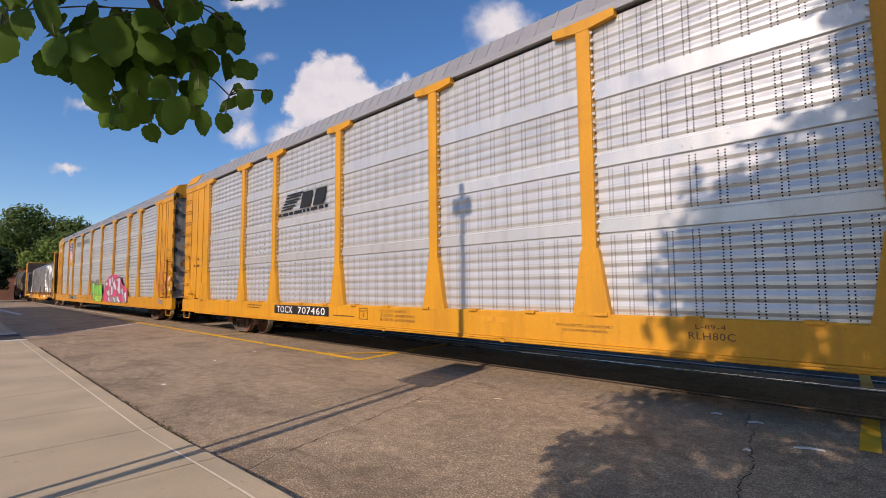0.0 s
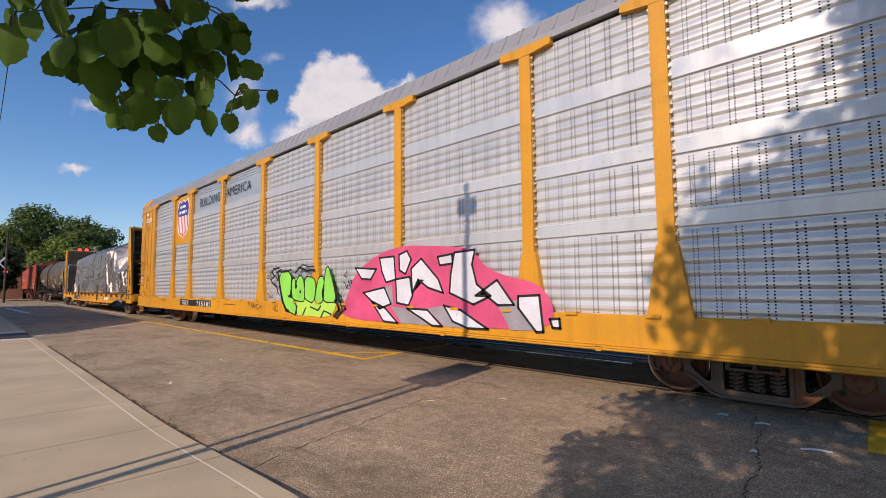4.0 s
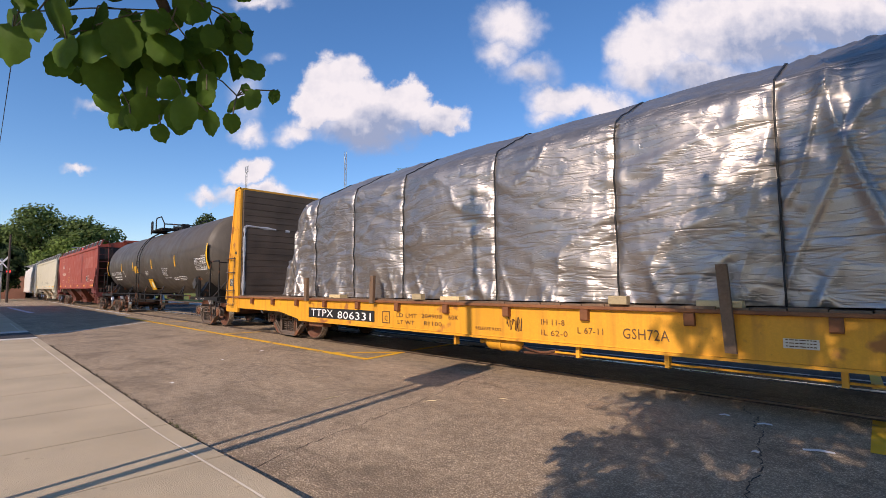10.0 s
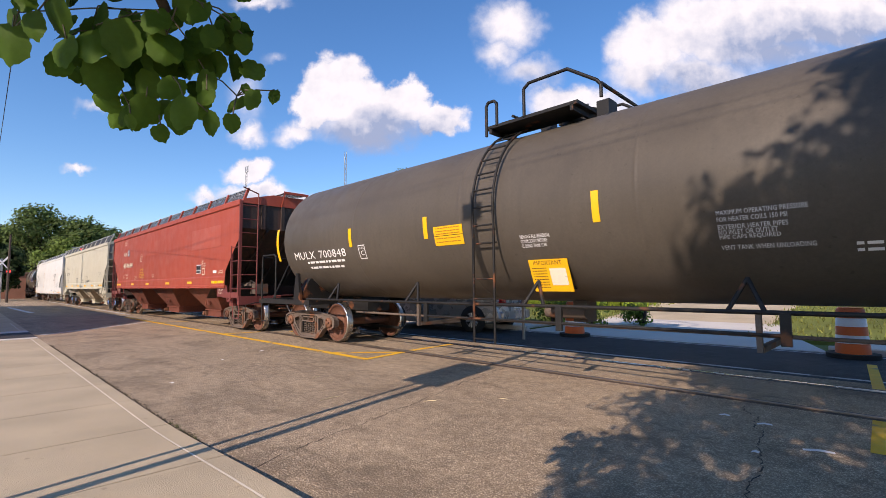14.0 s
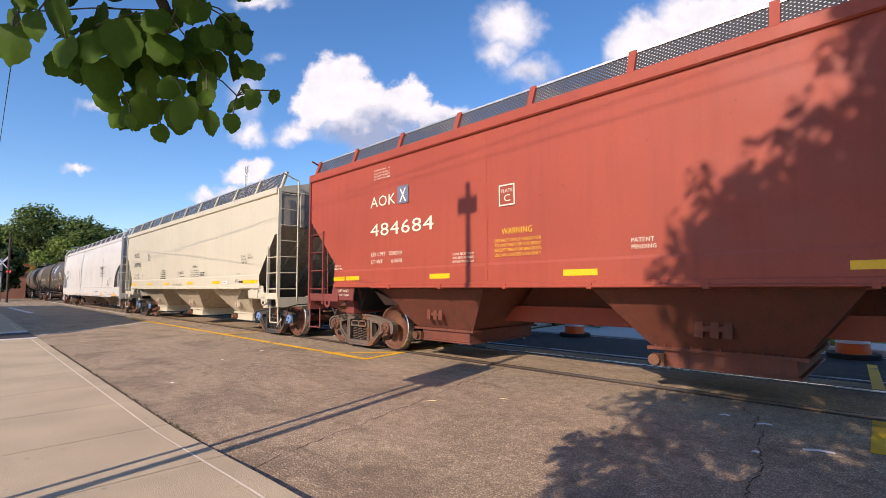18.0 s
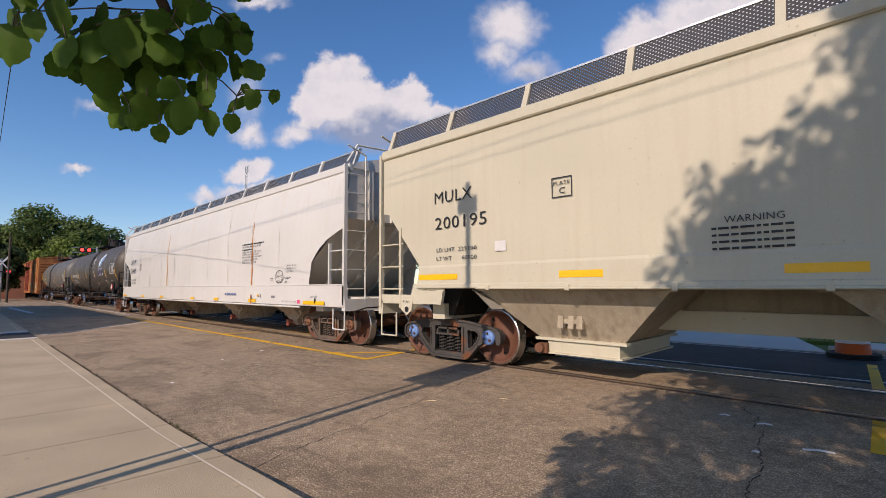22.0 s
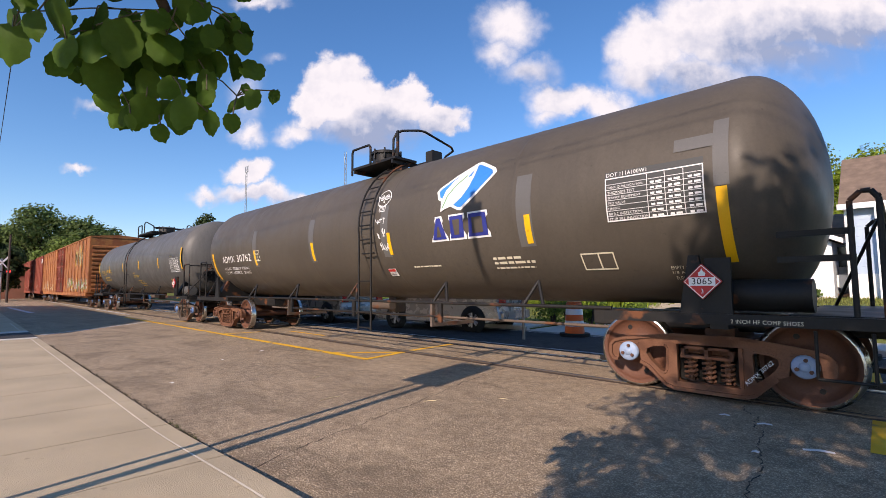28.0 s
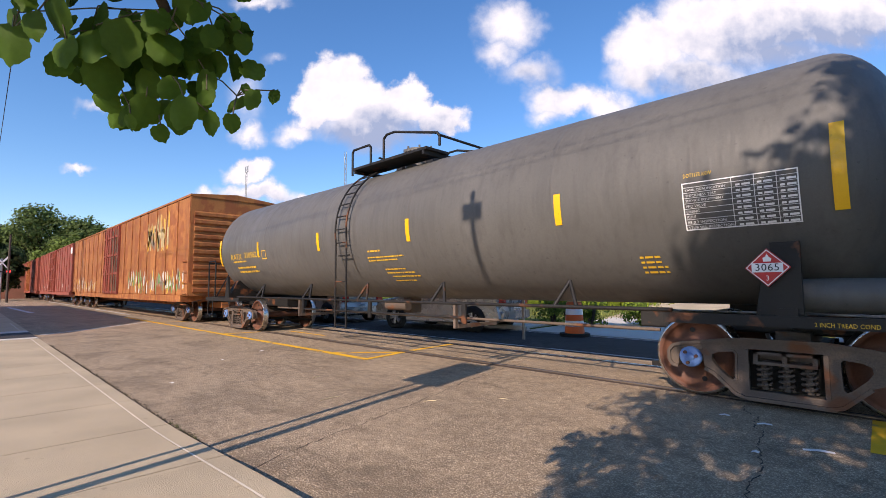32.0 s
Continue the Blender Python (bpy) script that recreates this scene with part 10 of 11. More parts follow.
# ---- trees ----
def leaf_mat(name, base, var=0.35):
    m = mat(name, base, 0.65, var=var, big=0.9, fine=6, bump=0.0, spec=0.18)
    nt = m.node_tree
    n, l = nt.nodes, nt.links
    bsdf = n["Principled BSDF"]
    col = bsdf.inputs["Base Color"].links[0].from_socket
    geo = n.new("ShaderNodeNewGeometry")
    hsv = n.new("ShaderNodeHueSaturation")
    rg = n.new("ShaderNodeMapRange")
    rg.inputs[3].default_value, rg.inputs[4].default_value = 0.55, 1.45
    l.new(geo.outputs["Random Per Island"], rg.inputs[0])
    l.new(rg.outputs[0], hsv.inputs["Value"])
    l.new(col, hsv.inputs["Color"])
    l.new(hsv.outputs[0], bsdf.inputs["Base Color"])
    tl = n.new("ShaderNodeBsdfTranslucent")
    l.new(hsv.outputs[0], tl.inputs[0])
    ms = n.new("ShaderNodeMixShader")
    ms.inputs[0].default_value = 0.5
    l.new(bsdf.outputs[0], ms.inputs[1])
    l.new(tl.outputs[0], ms.inputs[2])
    l.new(ms.outputs[0], n["Material Output"].inputs[0])
    return m


LEAF = leaf_mat("broad_leaf", (0.17, 0.25, 0.042))
LEAF_DARK = leaf_mat("dark_leaf", (0.11, 0.17, 0.045))
LEAF_LIGHT = leaf_mat("light_leaf", (0.27, 0.35, 0.04))
LEAF_FAR = leaf_mat("far_leaf", (0.135, 0.19, 0.06))
LEAF_FAR_DARK = leaf_mat("far_dark_leaf", (0.075, 0.11, 0.04))
LEAF_FAR_LIT = leaf_mat("far_lit_leaf", (0.18, 0.25, 0.06))
BARK = mat("bark", (0.07, 0.05, 0.038), 0.95, var=0.3, big=4, fine=40, bump=0.5)


def crown_shape(rng, lobes, count, size):
    """Leaves scattered through overlapping lobes, thicker towards the outside, with gaps."""
    s = Shape()
    weights = [rx * ry * rz for _, _, _, rx, ry, rz in lobes]
    for lobe, wgt in zip(lobes, weights):
        x, y, z, rx, ry, rz = lobe
        for _ in range(int(count * wgt / sum(weights))):
            d = Vector((rng.gauss(0, 1), rng.gauss(0, 1), rng.gauss(0, 1))).normalized()
            r = (0.55 + 0.5 * rng.random()) * (1 + 0.3 * noise.noise(d * 2.3 + Vector((x, y, z))))
            c = Vector((x + d.x * rx * r, y + d.y * ry * r, z + d.z * rz * r))
            if noise.noise(c * (0.9 / max(0.5, size * 3))) < -0.22:
                continue
            lean = d + Vector((rng.uniform(-0.8, 0.8), rng.uniform(-0.8, 0.8), rng.uniform(-0.4, 1.0)))
            q = lean.to_track_quat("Z", "Y").to_matrix() @ Euler((0, 0, rng.uniform(0, 6.3))).to_matrix()
            w = size * rng.uniform(0.6, 1.3)
            pts = [(-0.5, 0, 0), (-0.2, 0.38, 0.05), (0.3, 0.34, 0.0), (0.62, 0, -0.06), (0.3, -0.34, 0.0), (-0.2, -0.38, 0.05)]
            s.add([c + q @ (Vector(p) * w) for p in pts], [(0, 1, 2, 3, 4, 5)])
    return s


def tree(x, y, h, r, seed, m=LEAF, count=2600, size=0.42, trunk=0.22, name="tree", label="leafy green tree behind the houses", base=0.3):
    rng = random.Random(seed)
    t = thing(name, pose(x, y, 0.0), label, "tree")
    s = Shape().cyl((0, 0, 0), (0.1, 0.05, h * base), trunk, 0, 8, trunk * 0.75)
    s.cyl((0.1, 0.05, h * base), (0.0, 0.2, h * 0.72), trunk * 0.75, 0, 8, trunk * 0.3)
    lobes = []
    n = 15
    for i in range(n):
        a = 2 * math.pi * i / n * 2.9 + rng.uniform(-0.4, 0.4)
        zz = h * (base + (1 - base) * (0.22 + 0.66 * i / n))
        rr_ = r * (0.62 if i < n - 2 else 0.25) * rng.uniform(0.75, 1.1)
        c = Vector((rr_ * math.cos(a), rr_ * math.sin(a), zz))
        s.cyl((0.05, 0.1, zz * 0.62), c, trunk * 0.32, 0, 6, trunk * 0.08)
        lr = r * rng.uniform(0.36, 0.52)
        lobes.append((*c, lr, lr, lr * 0.8))
    lobes.append((0, 0, h * 0.86, r * 0.45, r * 0.45, h * 0.14))
    part("trunk", s, BARK, t)
    part("crown", crown_shape(rng, lobes, count, size), m, t)
    return t



LEAF_NEAR = leaf_mat("shade_leaf", (0.074, 0.142, 0.016), 0.35)

# the tree beside the camera, whose crown shades the street and whose lowest bough hangs into view
rng = random.Random(4)
shade_tree = thing("shade_tree", pose(3.4, -2.7, 0.1), "broad-leaved street tree overhanging the pavement", "tree")
tk = Shape().cyl((0, 0, -0.1), (0, 0.05, 2.2), 0.20, 0, 12, 0.16)
tk.cyl((0, 0.05, 2.2), (-0.3, 0.3, 4.4), 0.16, 0, 10, 0.10).cyl((0, 0.05, 2.2), (0.6, -0.4, 4.8), 0.12, 0, 10, 0.07)
tk.cyl((-0.3, 0.3, 4.4), (-0.6, 0.6, 7.6), 0.10, 0, 8, 0.04).cyl((-0.2, 0.2, 3.4), (-2.6, 0.9, 5.0), 0.08, 0, 8, 0.03).cyl((0.6, -0.4, 4.8), (1.2, 0.2, 7.8), 0.07, 0, 8, 0.03)
part("trunk", tk, BARK, shade_tree)
lobes = [(-3.05, 0.5, 5.75, 0.78, 0.8, 0.7), (-2.65, 0.5, 6.42, 0.95, 0.9, 0.52), (-1.35, 0.4, 7.5, 0.92, 0.9, 0.85), (-1.15, 0.3, 8.35, 0.9, 1.0, 0.75), (-2.2, 0.5, 5.3, 1.1, 1.0, 0.9), (-0.8, 0.5, 6.2, 1.4, 1.2, 1.2), (-0.6, 0.6, 4.8, 1.5, 1.2, 1.0), (0.4, 0.4, 7.4, 1.3, 1.3, 1.2),
         (1.2, 0.2, 5.4, 1.4, 1.3, 1.3), (1.2, 0.2, 8.4, 1.2, 1.2, 0.9), (-3.3, 0.5, 4.3, 0.9, 0.8, 0.7), (-2.7, 0.5, 3.3, 0.9, 0.8, 0.6), (-1.4, 0.5, 3.6, 1.2, 0.8, 0.8), (-1.3, 0.5, 2.8, 1.0, 0.7, 0.4), (0.3, 0.5, 3.4, 1.3, 0.9, 0.8), (2.2, 0, 6.6, 1.2, 1.2, 1.4),
         (-3.5, 0.5, 3.15, 0.65, 0.5, 0.45), (-3.0, 0.5, 3.4, 0.7, 0.5, 0.5), (-2.5, 0.5, 3.9, 0.8, 0.6, 0.6), (-3.85, 0.5, 2.85, 0.35, 0.35, 0.2),
         (-0.7, 0.4, 7.3, 1.0, 0.9, 1.0), (0.1, 0.4, 8.3, 0.9, 0.9, 0.9), (-1.7, 0.5, 6.0, 0.9, 0.8, 0.7), (-2.0, 0.45, 7.0, 0.6, 0.6, 0.6), (-1.6, 0.4, 7.9, 0.6, 0.6, 0.6), (-2.5, 0.5, 6.2, 0.7, 0.7, 0.6)]
part("crown", crown_shape(rng, lobes, 62000, 0.108), LEAF_NEAR, shade_tree)


def leaf_shape(s, at, size, q, rng):
    """A round leaf with a shallow scalloped edge and a small point, cupped a little, hung by its stalk."""
    n = 30
    ring = []
    for i in range(n):
        a = 2 * math.pi * i / n
        r = 0.5 * (1 + 0.05 * math.sin(11 * a + size * 900) + 0.05 * math.cos(2 * a))
        tip = 0.10 * math.exp(-((a - math.pi) / 0.22) ** 2)
        notch = 0.12 * math.exp(-(min(a, 2 * math.pi - a) / 0.25) ** 2)
        r += tip - notch
        ring.append(Vector((r * math.sin(a) * 0.96, 0.0, r * math.cos(a))))
    bend, cup = rng.uniform(-0.25, 0.35), rng.uniform(0.1, 0.5)
    inner = [p * 0.5 for p in ring]
    pts = [at + q @ (Vector((p.x, cup * abs(p.x) * 0.5 + bend * p.z * p.z + 0.03 * math.sin(7 * p.x + 5 * p.z), p.z)) * size) for p in inner + ring]
    mid = at + q @ (Vector((0, 0, 0)))
    k = len(pts)
    s.add(pts + [mid], [(i, (i + 1) % n, k) for i in range(n)] + [(i, n + i, n + (i + 1) % n, (i + 1) % n) for i in range(n)], 0, True)


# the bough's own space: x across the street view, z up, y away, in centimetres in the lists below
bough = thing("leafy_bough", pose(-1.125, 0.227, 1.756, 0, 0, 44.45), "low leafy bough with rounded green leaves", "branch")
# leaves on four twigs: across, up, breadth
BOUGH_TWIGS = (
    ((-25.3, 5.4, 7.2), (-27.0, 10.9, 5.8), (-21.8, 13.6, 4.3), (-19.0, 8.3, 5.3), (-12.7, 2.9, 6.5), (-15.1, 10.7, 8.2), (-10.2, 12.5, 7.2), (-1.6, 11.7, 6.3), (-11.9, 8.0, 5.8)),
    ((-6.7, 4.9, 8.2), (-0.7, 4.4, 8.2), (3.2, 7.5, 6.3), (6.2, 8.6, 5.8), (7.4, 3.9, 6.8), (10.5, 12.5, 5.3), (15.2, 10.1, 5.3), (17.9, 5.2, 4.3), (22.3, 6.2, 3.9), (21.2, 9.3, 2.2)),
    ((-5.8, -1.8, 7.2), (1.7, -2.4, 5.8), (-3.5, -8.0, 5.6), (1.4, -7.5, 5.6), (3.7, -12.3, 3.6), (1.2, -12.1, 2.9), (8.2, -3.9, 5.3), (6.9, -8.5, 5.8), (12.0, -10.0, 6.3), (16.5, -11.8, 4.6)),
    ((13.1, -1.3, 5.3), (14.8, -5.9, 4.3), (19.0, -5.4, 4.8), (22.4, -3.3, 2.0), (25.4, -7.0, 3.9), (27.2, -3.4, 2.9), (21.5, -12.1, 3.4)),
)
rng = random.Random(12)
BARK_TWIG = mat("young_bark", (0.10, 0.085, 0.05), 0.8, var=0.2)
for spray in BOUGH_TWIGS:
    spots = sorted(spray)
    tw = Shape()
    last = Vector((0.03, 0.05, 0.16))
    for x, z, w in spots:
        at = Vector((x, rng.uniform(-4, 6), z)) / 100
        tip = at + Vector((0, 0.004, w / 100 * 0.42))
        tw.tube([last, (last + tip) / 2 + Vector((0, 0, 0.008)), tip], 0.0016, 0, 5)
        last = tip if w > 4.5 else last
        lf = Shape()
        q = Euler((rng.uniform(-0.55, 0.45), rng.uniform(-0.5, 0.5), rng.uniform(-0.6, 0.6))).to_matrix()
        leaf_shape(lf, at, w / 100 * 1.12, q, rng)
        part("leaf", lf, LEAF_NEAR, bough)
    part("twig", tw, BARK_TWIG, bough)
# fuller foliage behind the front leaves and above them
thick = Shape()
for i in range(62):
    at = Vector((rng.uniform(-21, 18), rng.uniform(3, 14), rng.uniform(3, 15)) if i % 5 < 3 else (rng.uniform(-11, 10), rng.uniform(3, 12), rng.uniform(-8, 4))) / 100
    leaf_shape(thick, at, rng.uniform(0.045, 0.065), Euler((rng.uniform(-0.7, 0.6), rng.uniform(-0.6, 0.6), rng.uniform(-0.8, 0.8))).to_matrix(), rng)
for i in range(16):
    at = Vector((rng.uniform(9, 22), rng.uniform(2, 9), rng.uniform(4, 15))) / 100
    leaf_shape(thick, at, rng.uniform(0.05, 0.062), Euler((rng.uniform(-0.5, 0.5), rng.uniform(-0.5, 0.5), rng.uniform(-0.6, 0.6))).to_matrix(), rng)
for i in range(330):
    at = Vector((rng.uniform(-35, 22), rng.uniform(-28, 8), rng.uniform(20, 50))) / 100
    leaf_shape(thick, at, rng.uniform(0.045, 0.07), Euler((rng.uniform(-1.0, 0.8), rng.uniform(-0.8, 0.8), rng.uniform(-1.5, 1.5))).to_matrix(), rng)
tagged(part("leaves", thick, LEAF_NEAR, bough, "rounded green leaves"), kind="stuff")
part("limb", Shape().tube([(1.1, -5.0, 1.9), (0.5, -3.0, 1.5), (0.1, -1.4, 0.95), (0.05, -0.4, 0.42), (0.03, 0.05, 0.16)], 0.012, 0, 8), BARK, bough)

# woods behind the houses
for i, (x, y, h, r, m) in enumerate([(-15.4, 47, 11.2, 2.6, LEAF_DARK), (-11.9, 46, 11.8, 3.6, LEAF), (-8.3, 47, 13.6, 4.4, LEAF), (-4.6, 45, 12.0, 3.8, LEAF_LIGHT), (-1.2, 46, 11.4, 3.6, LEAF_LIGHT),
                                  (2.8, 48, 12.8, 4.2, LEAF), (-9.0, 41, 8.6, 3.0, LEAF), (-5.6, 40, 8.4, 3.0, LEAF_LIGHT), (-13.0, 40, 7.6, 2.8, LEAF), (-16.5, 44, 6.5, 2.6, LEAF_DARK)]):
    tree(x, y, h, r, 100 + i, m, 24000, 0.175, base=0.10)
for i, (x, y, h, r, m) in enumerate([(-92, 7.6, 14.2, 5.2, LEAF_FAR), (-86, 12.4, 11.8, 4.6, LEAF_FAR), (-82, 10.3, 8.4, 4.0, LEAF_FAR_LIT), (-97, 3.8, 11.0, 4.6, LEAF_FAR_DARK), (-100, 17.0, 9.5, 5.0, LEAF_FAR), (-98, -0.5, 12.5, 5.0, LEAF_FAR_DARK), (-86, 29, 14.2, 3.2, LEAF_FAR_DARK), (-62, 53, 22.0, 4.6, LEAF_FAR_LIT),
                                  (-118, 10, 12, 7, LEAF_FAR_DARK), (-122, 26, 9, 7, LEAF_FAR_DARK), (-70, 2.2, 6.5, 2.6, LEAF_FAR_DARK)]):
    tree(x, y, h, r, 200 + i, m, 13000, 0.33, label="leafy green tree beyond the crossing", base=0.06)


# ---- houses ----
def siding(name, base):
    m = mat(name, base, 0.6, var=0.05, big=0.6, fine=20, bump=0.02)
    nt = m.node_tree
    n, l = nt.nodes, nt.links
    co = n.new("ShaderNodeTexCoord")
    sp = n.new("ShaderNodeSeparateXYZ")
    l.new(co.outputs["Object"], sp.inputs[0])
    saw = n.new("ShaderNodeMath")
    saw.operation = "FRACT"
    mul = n.new("ShaderNodeMath")
    mul.operation = "MULTIPLY"
    mul.inputs[1].default_value = 6.2
    l.new(sp.outputs["Z"], mul.inputs[0])
    l.new(mul.outputs[0], saw.inputs[0])
    bp = n.new("ShaderNodeBump")
    bp.inputs["Strength"].default_value, bp.inputs["Distance"].default_value = 0.8, 0.03
    bp.invert = True
    l.new(saw.outputs[0], bp.inputs["Height"])
    l.new(bp.outputs[0], n["Principled BSDF"].inputs["Normal"])
    return m


SIDING = siding("white_clapboard", (0.80, 0.79, 0.76))
SIDING_BLUE = siding("pale_blue_clapboard", (0.38, 0.47, 0.58))
TRIM = mat("white_trim", (0.82, 0.81, 0.78), 0.5, var=0.04)
GLASS = mat("dark_window_glass", (0.03, 0.035, 0.04), 0.08, var=0.1, bump=0.0, spec=0.6)
SHUTTER = mat("grey_green_shutter", (0.22, 0.27, 0.22), 0.6, var=0.1)
ROOF_GREYISH = mat("grey_roof_shingles", (0.24, 0.235, 0.23), 0.9, var=0.2, big=2.5, fine=12, bump=0.4)
BRICK_RED = mat("chimney_brick", (0.30, 0.10, 0.06), 0.9, var=0.2, big=6, fine=30)
GREEN_SIDE = siding("pale_green_clapboard", (0.42, 0.60, 0.34))


def window(house, x, y, z, w, h, face="y", shutters=False):
    """A sash window on a wall that looks towards the street (y) or along it (x)."""
    def bx(s, a, b, d0, d1, z0, z1):
        return s.box(a, b, y - d1, y - d0, z0, z1) if face == "y" else s.box(x + d0, x + d1, y + (a - x), y + (b - x), z0, z1)
    fr = Shape()
    for a, b, z0, z1 in ((x - w / 2, x - w / 2 + 0.08, z, z + h), (x + w / 2 - 0.08, x + w / 2, z, z + h), (x - w / 2, x + w / 2, z - 0.06, z + 0.06), (x - w / 2, x + w / 2, z + h - 0.08, z + h + 0.05), (x - w / 2, x + w / 2, z + h / 2 - 0.04, z + h / 2 + 0.04)):
        bx(fr, a, b, 0.0, 0.07, z0, z1)
    f = part("window", fr, TRIM, house, "white-framed sash window")
    part("pane", bx(Shape(), x - w / 2 + 0.05, x + w / 2 - 0.05, 0.01, 0.025, z + 0.03, z + h / 2), GLASS, f)
    part("pane", bx(Shape(), x - w / 2 + 0.05, x + w / 2 - 0.05, 0.02, 0.035, z + h / 2, z + h - 0.03), GLASS, f)
    if shutters:
        for d in (-1, 1):
            part("shutter", bx(Shape(), x + d * (w / 2 + 0.20) - 0.17, x + d * (w / 2 + 0.20) + 0.17, 0.0, 0.05, z - 0.03, z + h + 0.03), SHUTTER, f)


def gable_roof(house, x0, x1, y0, y1, eave, ridge, along, m, over=0.35, t=0.16):
    s = Shape()
    if along == "x":
        ym = (y0 + y1) / 2
        ring = [(y0 - over, eave - 0.1), (ym, ridge), (y1 + over, eave - 0.1), (y1 + over, eave - 0.1 + t), (ym, ridge + t), (y0 - over, eave - 0.1 + t)]
        s.prism([(a, b) for a, b in ring[:3]] + [(y1 + over, eave - 0.1 + t), (ym, ridge + t), (y0 - over, eave - 0.1 + t)], "x", x0 - over, x1 + over)
    else:
        xm = (x0 + x1) / 2
        s.prism([(x0 - over, eave - 0.1), (xm, ridge), (x1 + over, eave - 0.1), (x1 + over, eave - 0.1 + t), (xm, ridge + t), (x0 - over, eave - 0.1 + t)], "y", y0 - over, y1 + over)
    return part("roof", s, m, house)


def gable_walls(house, x0, x1, y0, y1, z0, eave, ridge, along, m):
    s = Shape()
    if along == "x":
        s.prism([(y0, z0), (y1, z0), (y1, eave), ((y0 + y1) / 2, ridge), (y0, eave)], "x", x0, x1)
    else:
        s.prism([(x0, z0), (x1, z0), (x1, eave), ((x0 + x1) / 2, ridge), (x0, eave)], "y", y0, y1)
    return part("wall", s, m, house)


# white garage with its gable to the street
garage = thing("garage", None, "white gabled garage with a panelled door and brown roof", "garage")
gable_walls(garage, -6.40, -2.55, 31.0, 38.0, 0.0, 3.42, 4.42, "y", SIDING)
gable_roof(garage, -6.40, -2.55, 31.0, 38.0, 3.42, 4.50, "y", SHINGLE, 0.45, 0.10)
for a, b in (((-6.90, 3.30), (-4.475, 4.52)), ((-4.475, 4.52), (-2.05, 3.30))):
    part("barge_board", Shape().prism([a, b, (b[0], b[1] + 0.24), (a[0], a[1] + 0.24)], "y", 30.48, 30.54), TRIM, garage)
dr = part("garage_door", Shape().box(-5.85, -3.22, 30.94, 31.0, 0.0, 2.76), TRIM, garage, "white sectional garage door")
for z in (0.55, 1.1, 1.65, 2.2):
    part("door_groove", Shape().box(-5.84, -3.23, 30.935, 30.942, z, z + 0.03), FRAME_BLACK if z > 2 else SIDING, dr)
part("door_head", Shape().box(-5.9, -3.17, 30.92, 30.99, 2.76, 2.82), FRAME_BLACK, garage, "dark gap above the garage door")
# wing behind the garage and the house beside it
wing = thing("house_wing", None, "low white house wing with a brown shingle roof and porch", "house")
part("wall", Shape().box(-8.2, -1.6, 34.0, 40.0, 0, 3.9), SIDING, wing)
gable_roof(wing, -8.2, -1.0, 34.0, 40.0, 4.0, 5.35, "x", SHINGLE, 0.4)
window(wing, -2.25, 33.9, 2.15, 0.75, 1.25)
part("porch_step", Shape().box(-2.75, -1.7, 32.6, 34.0, 0, 0.75), mat("brown_porch", (0.2, 0.12, 0.08), 0.8), wing)
part("porch_rail", Shape().box(-2.75, -1.7, 32.58, 32.64, 1.1, 1.75), TRIM, wing)
blue = thing("blue_house", None, "pale blue and white clapboard house with a brown roof", "house")
part("wall", Shape().box(-1.85, 6.0, 30.0, 38.0, 0.0, 4.95), SIDING_BLUE, blue)
part("wall", Shape().box(-0.80, 6.0, 29.2, 30.0, 0.0, 4.95), SIDING, blue)
part("skirt", Shape().box(-1.9, -0.80, 29.95, 30.0, 0.0, 1.75), TRIM, blue)
s = Shape().prism([(29.6, 4.95), (34.0, 8.0), (38.4, 4.95), (38.4, 5.1), (34.0, 8.16), (29.6, 5.1)], "x", -2.1, 6.4)
part("roof", s, SHINGLE, blue)
part("fascia", Shape().box(-2.14, 6.4, 29.50, 29.6, 4.85, 5.12), TRIM, blue)
part("corner_board", Shape().box(-1.92, -1.80, 29.93, 30.02, 0.0, 4.95), TRIM, blue)
# two-storey white house
white = thing("white_house", None, "two-storey white clapboard house with a grey roof", "house")
part("wall", Shape().prism([(40.0, 0), (47.0, 0), (47.0, 8.9), (43.5, 11.0), (40.0, 8.9)], "x", -33.0, -22.7), SIDING, white)
gable_roof(white, -33.0, -22.7, 40.0, 47.0, 8.95, 11.1, "x", ROOF_GREYISH, 0.5, 0.14)
part("fascia", Shape().box(-33.5, -22.2, 39.42, 39.5, 8.72, 9.0), TRIM, white)
for x in (-26.5, -24.9):
    window(white, x, 40.0, 6.2, 0.95, 1.9, "y", True)
for y in (42.2, 44.4):
    window(white, -22.7, y, 5.9, 1.0, 2.0, "x", True)
for y in (42.2, 44.4):
    window(white, -22.7, y, 1.6, 1.2, 2.2, "x", False)
window(white, -25.0, 40.0, 1.6, 1.2, 2.0)
part("porch_roof", Shape().hull8([(-29.5, 37.6, 4.85), (-29.5, 37.6, 5.0), (-29.5, 40.0, 5.35), (-29.5, 40.0, 5.6), (-22.6, 37.6, 4.85), (-22.6, 37.6, 5.0), (-22.6, 40.0, 5.35), (-22.6, 40.0, 5.6)]), ROOF_GREYISH, white)
for x in (-29.2, -26, -22.9):
    part("porch_post", Shape().box(x - 0.08, x + 0.08, 37.7, 37.86, 0, 4.9), TRIM, white)
part("chimney", Shape().box(-32.4, -31.6, 43.1, 43.9, 10.0, 13.2), BRICK_RED, white, "red brick chimney")
part("vent_unit", Shape().box(-26.8, -26.2, 39.6, 40.0, 6.1, 6.6), TRIM, white, "window air conditioner")
shed = thing("green_shed", None, "small pale green shed with a shingle roof", "shed")
gable_walls(shed, -12.4, -9.6, 38.0, 41.0, 0, 3.3, 4.3, "y", GREEN_SIDE)
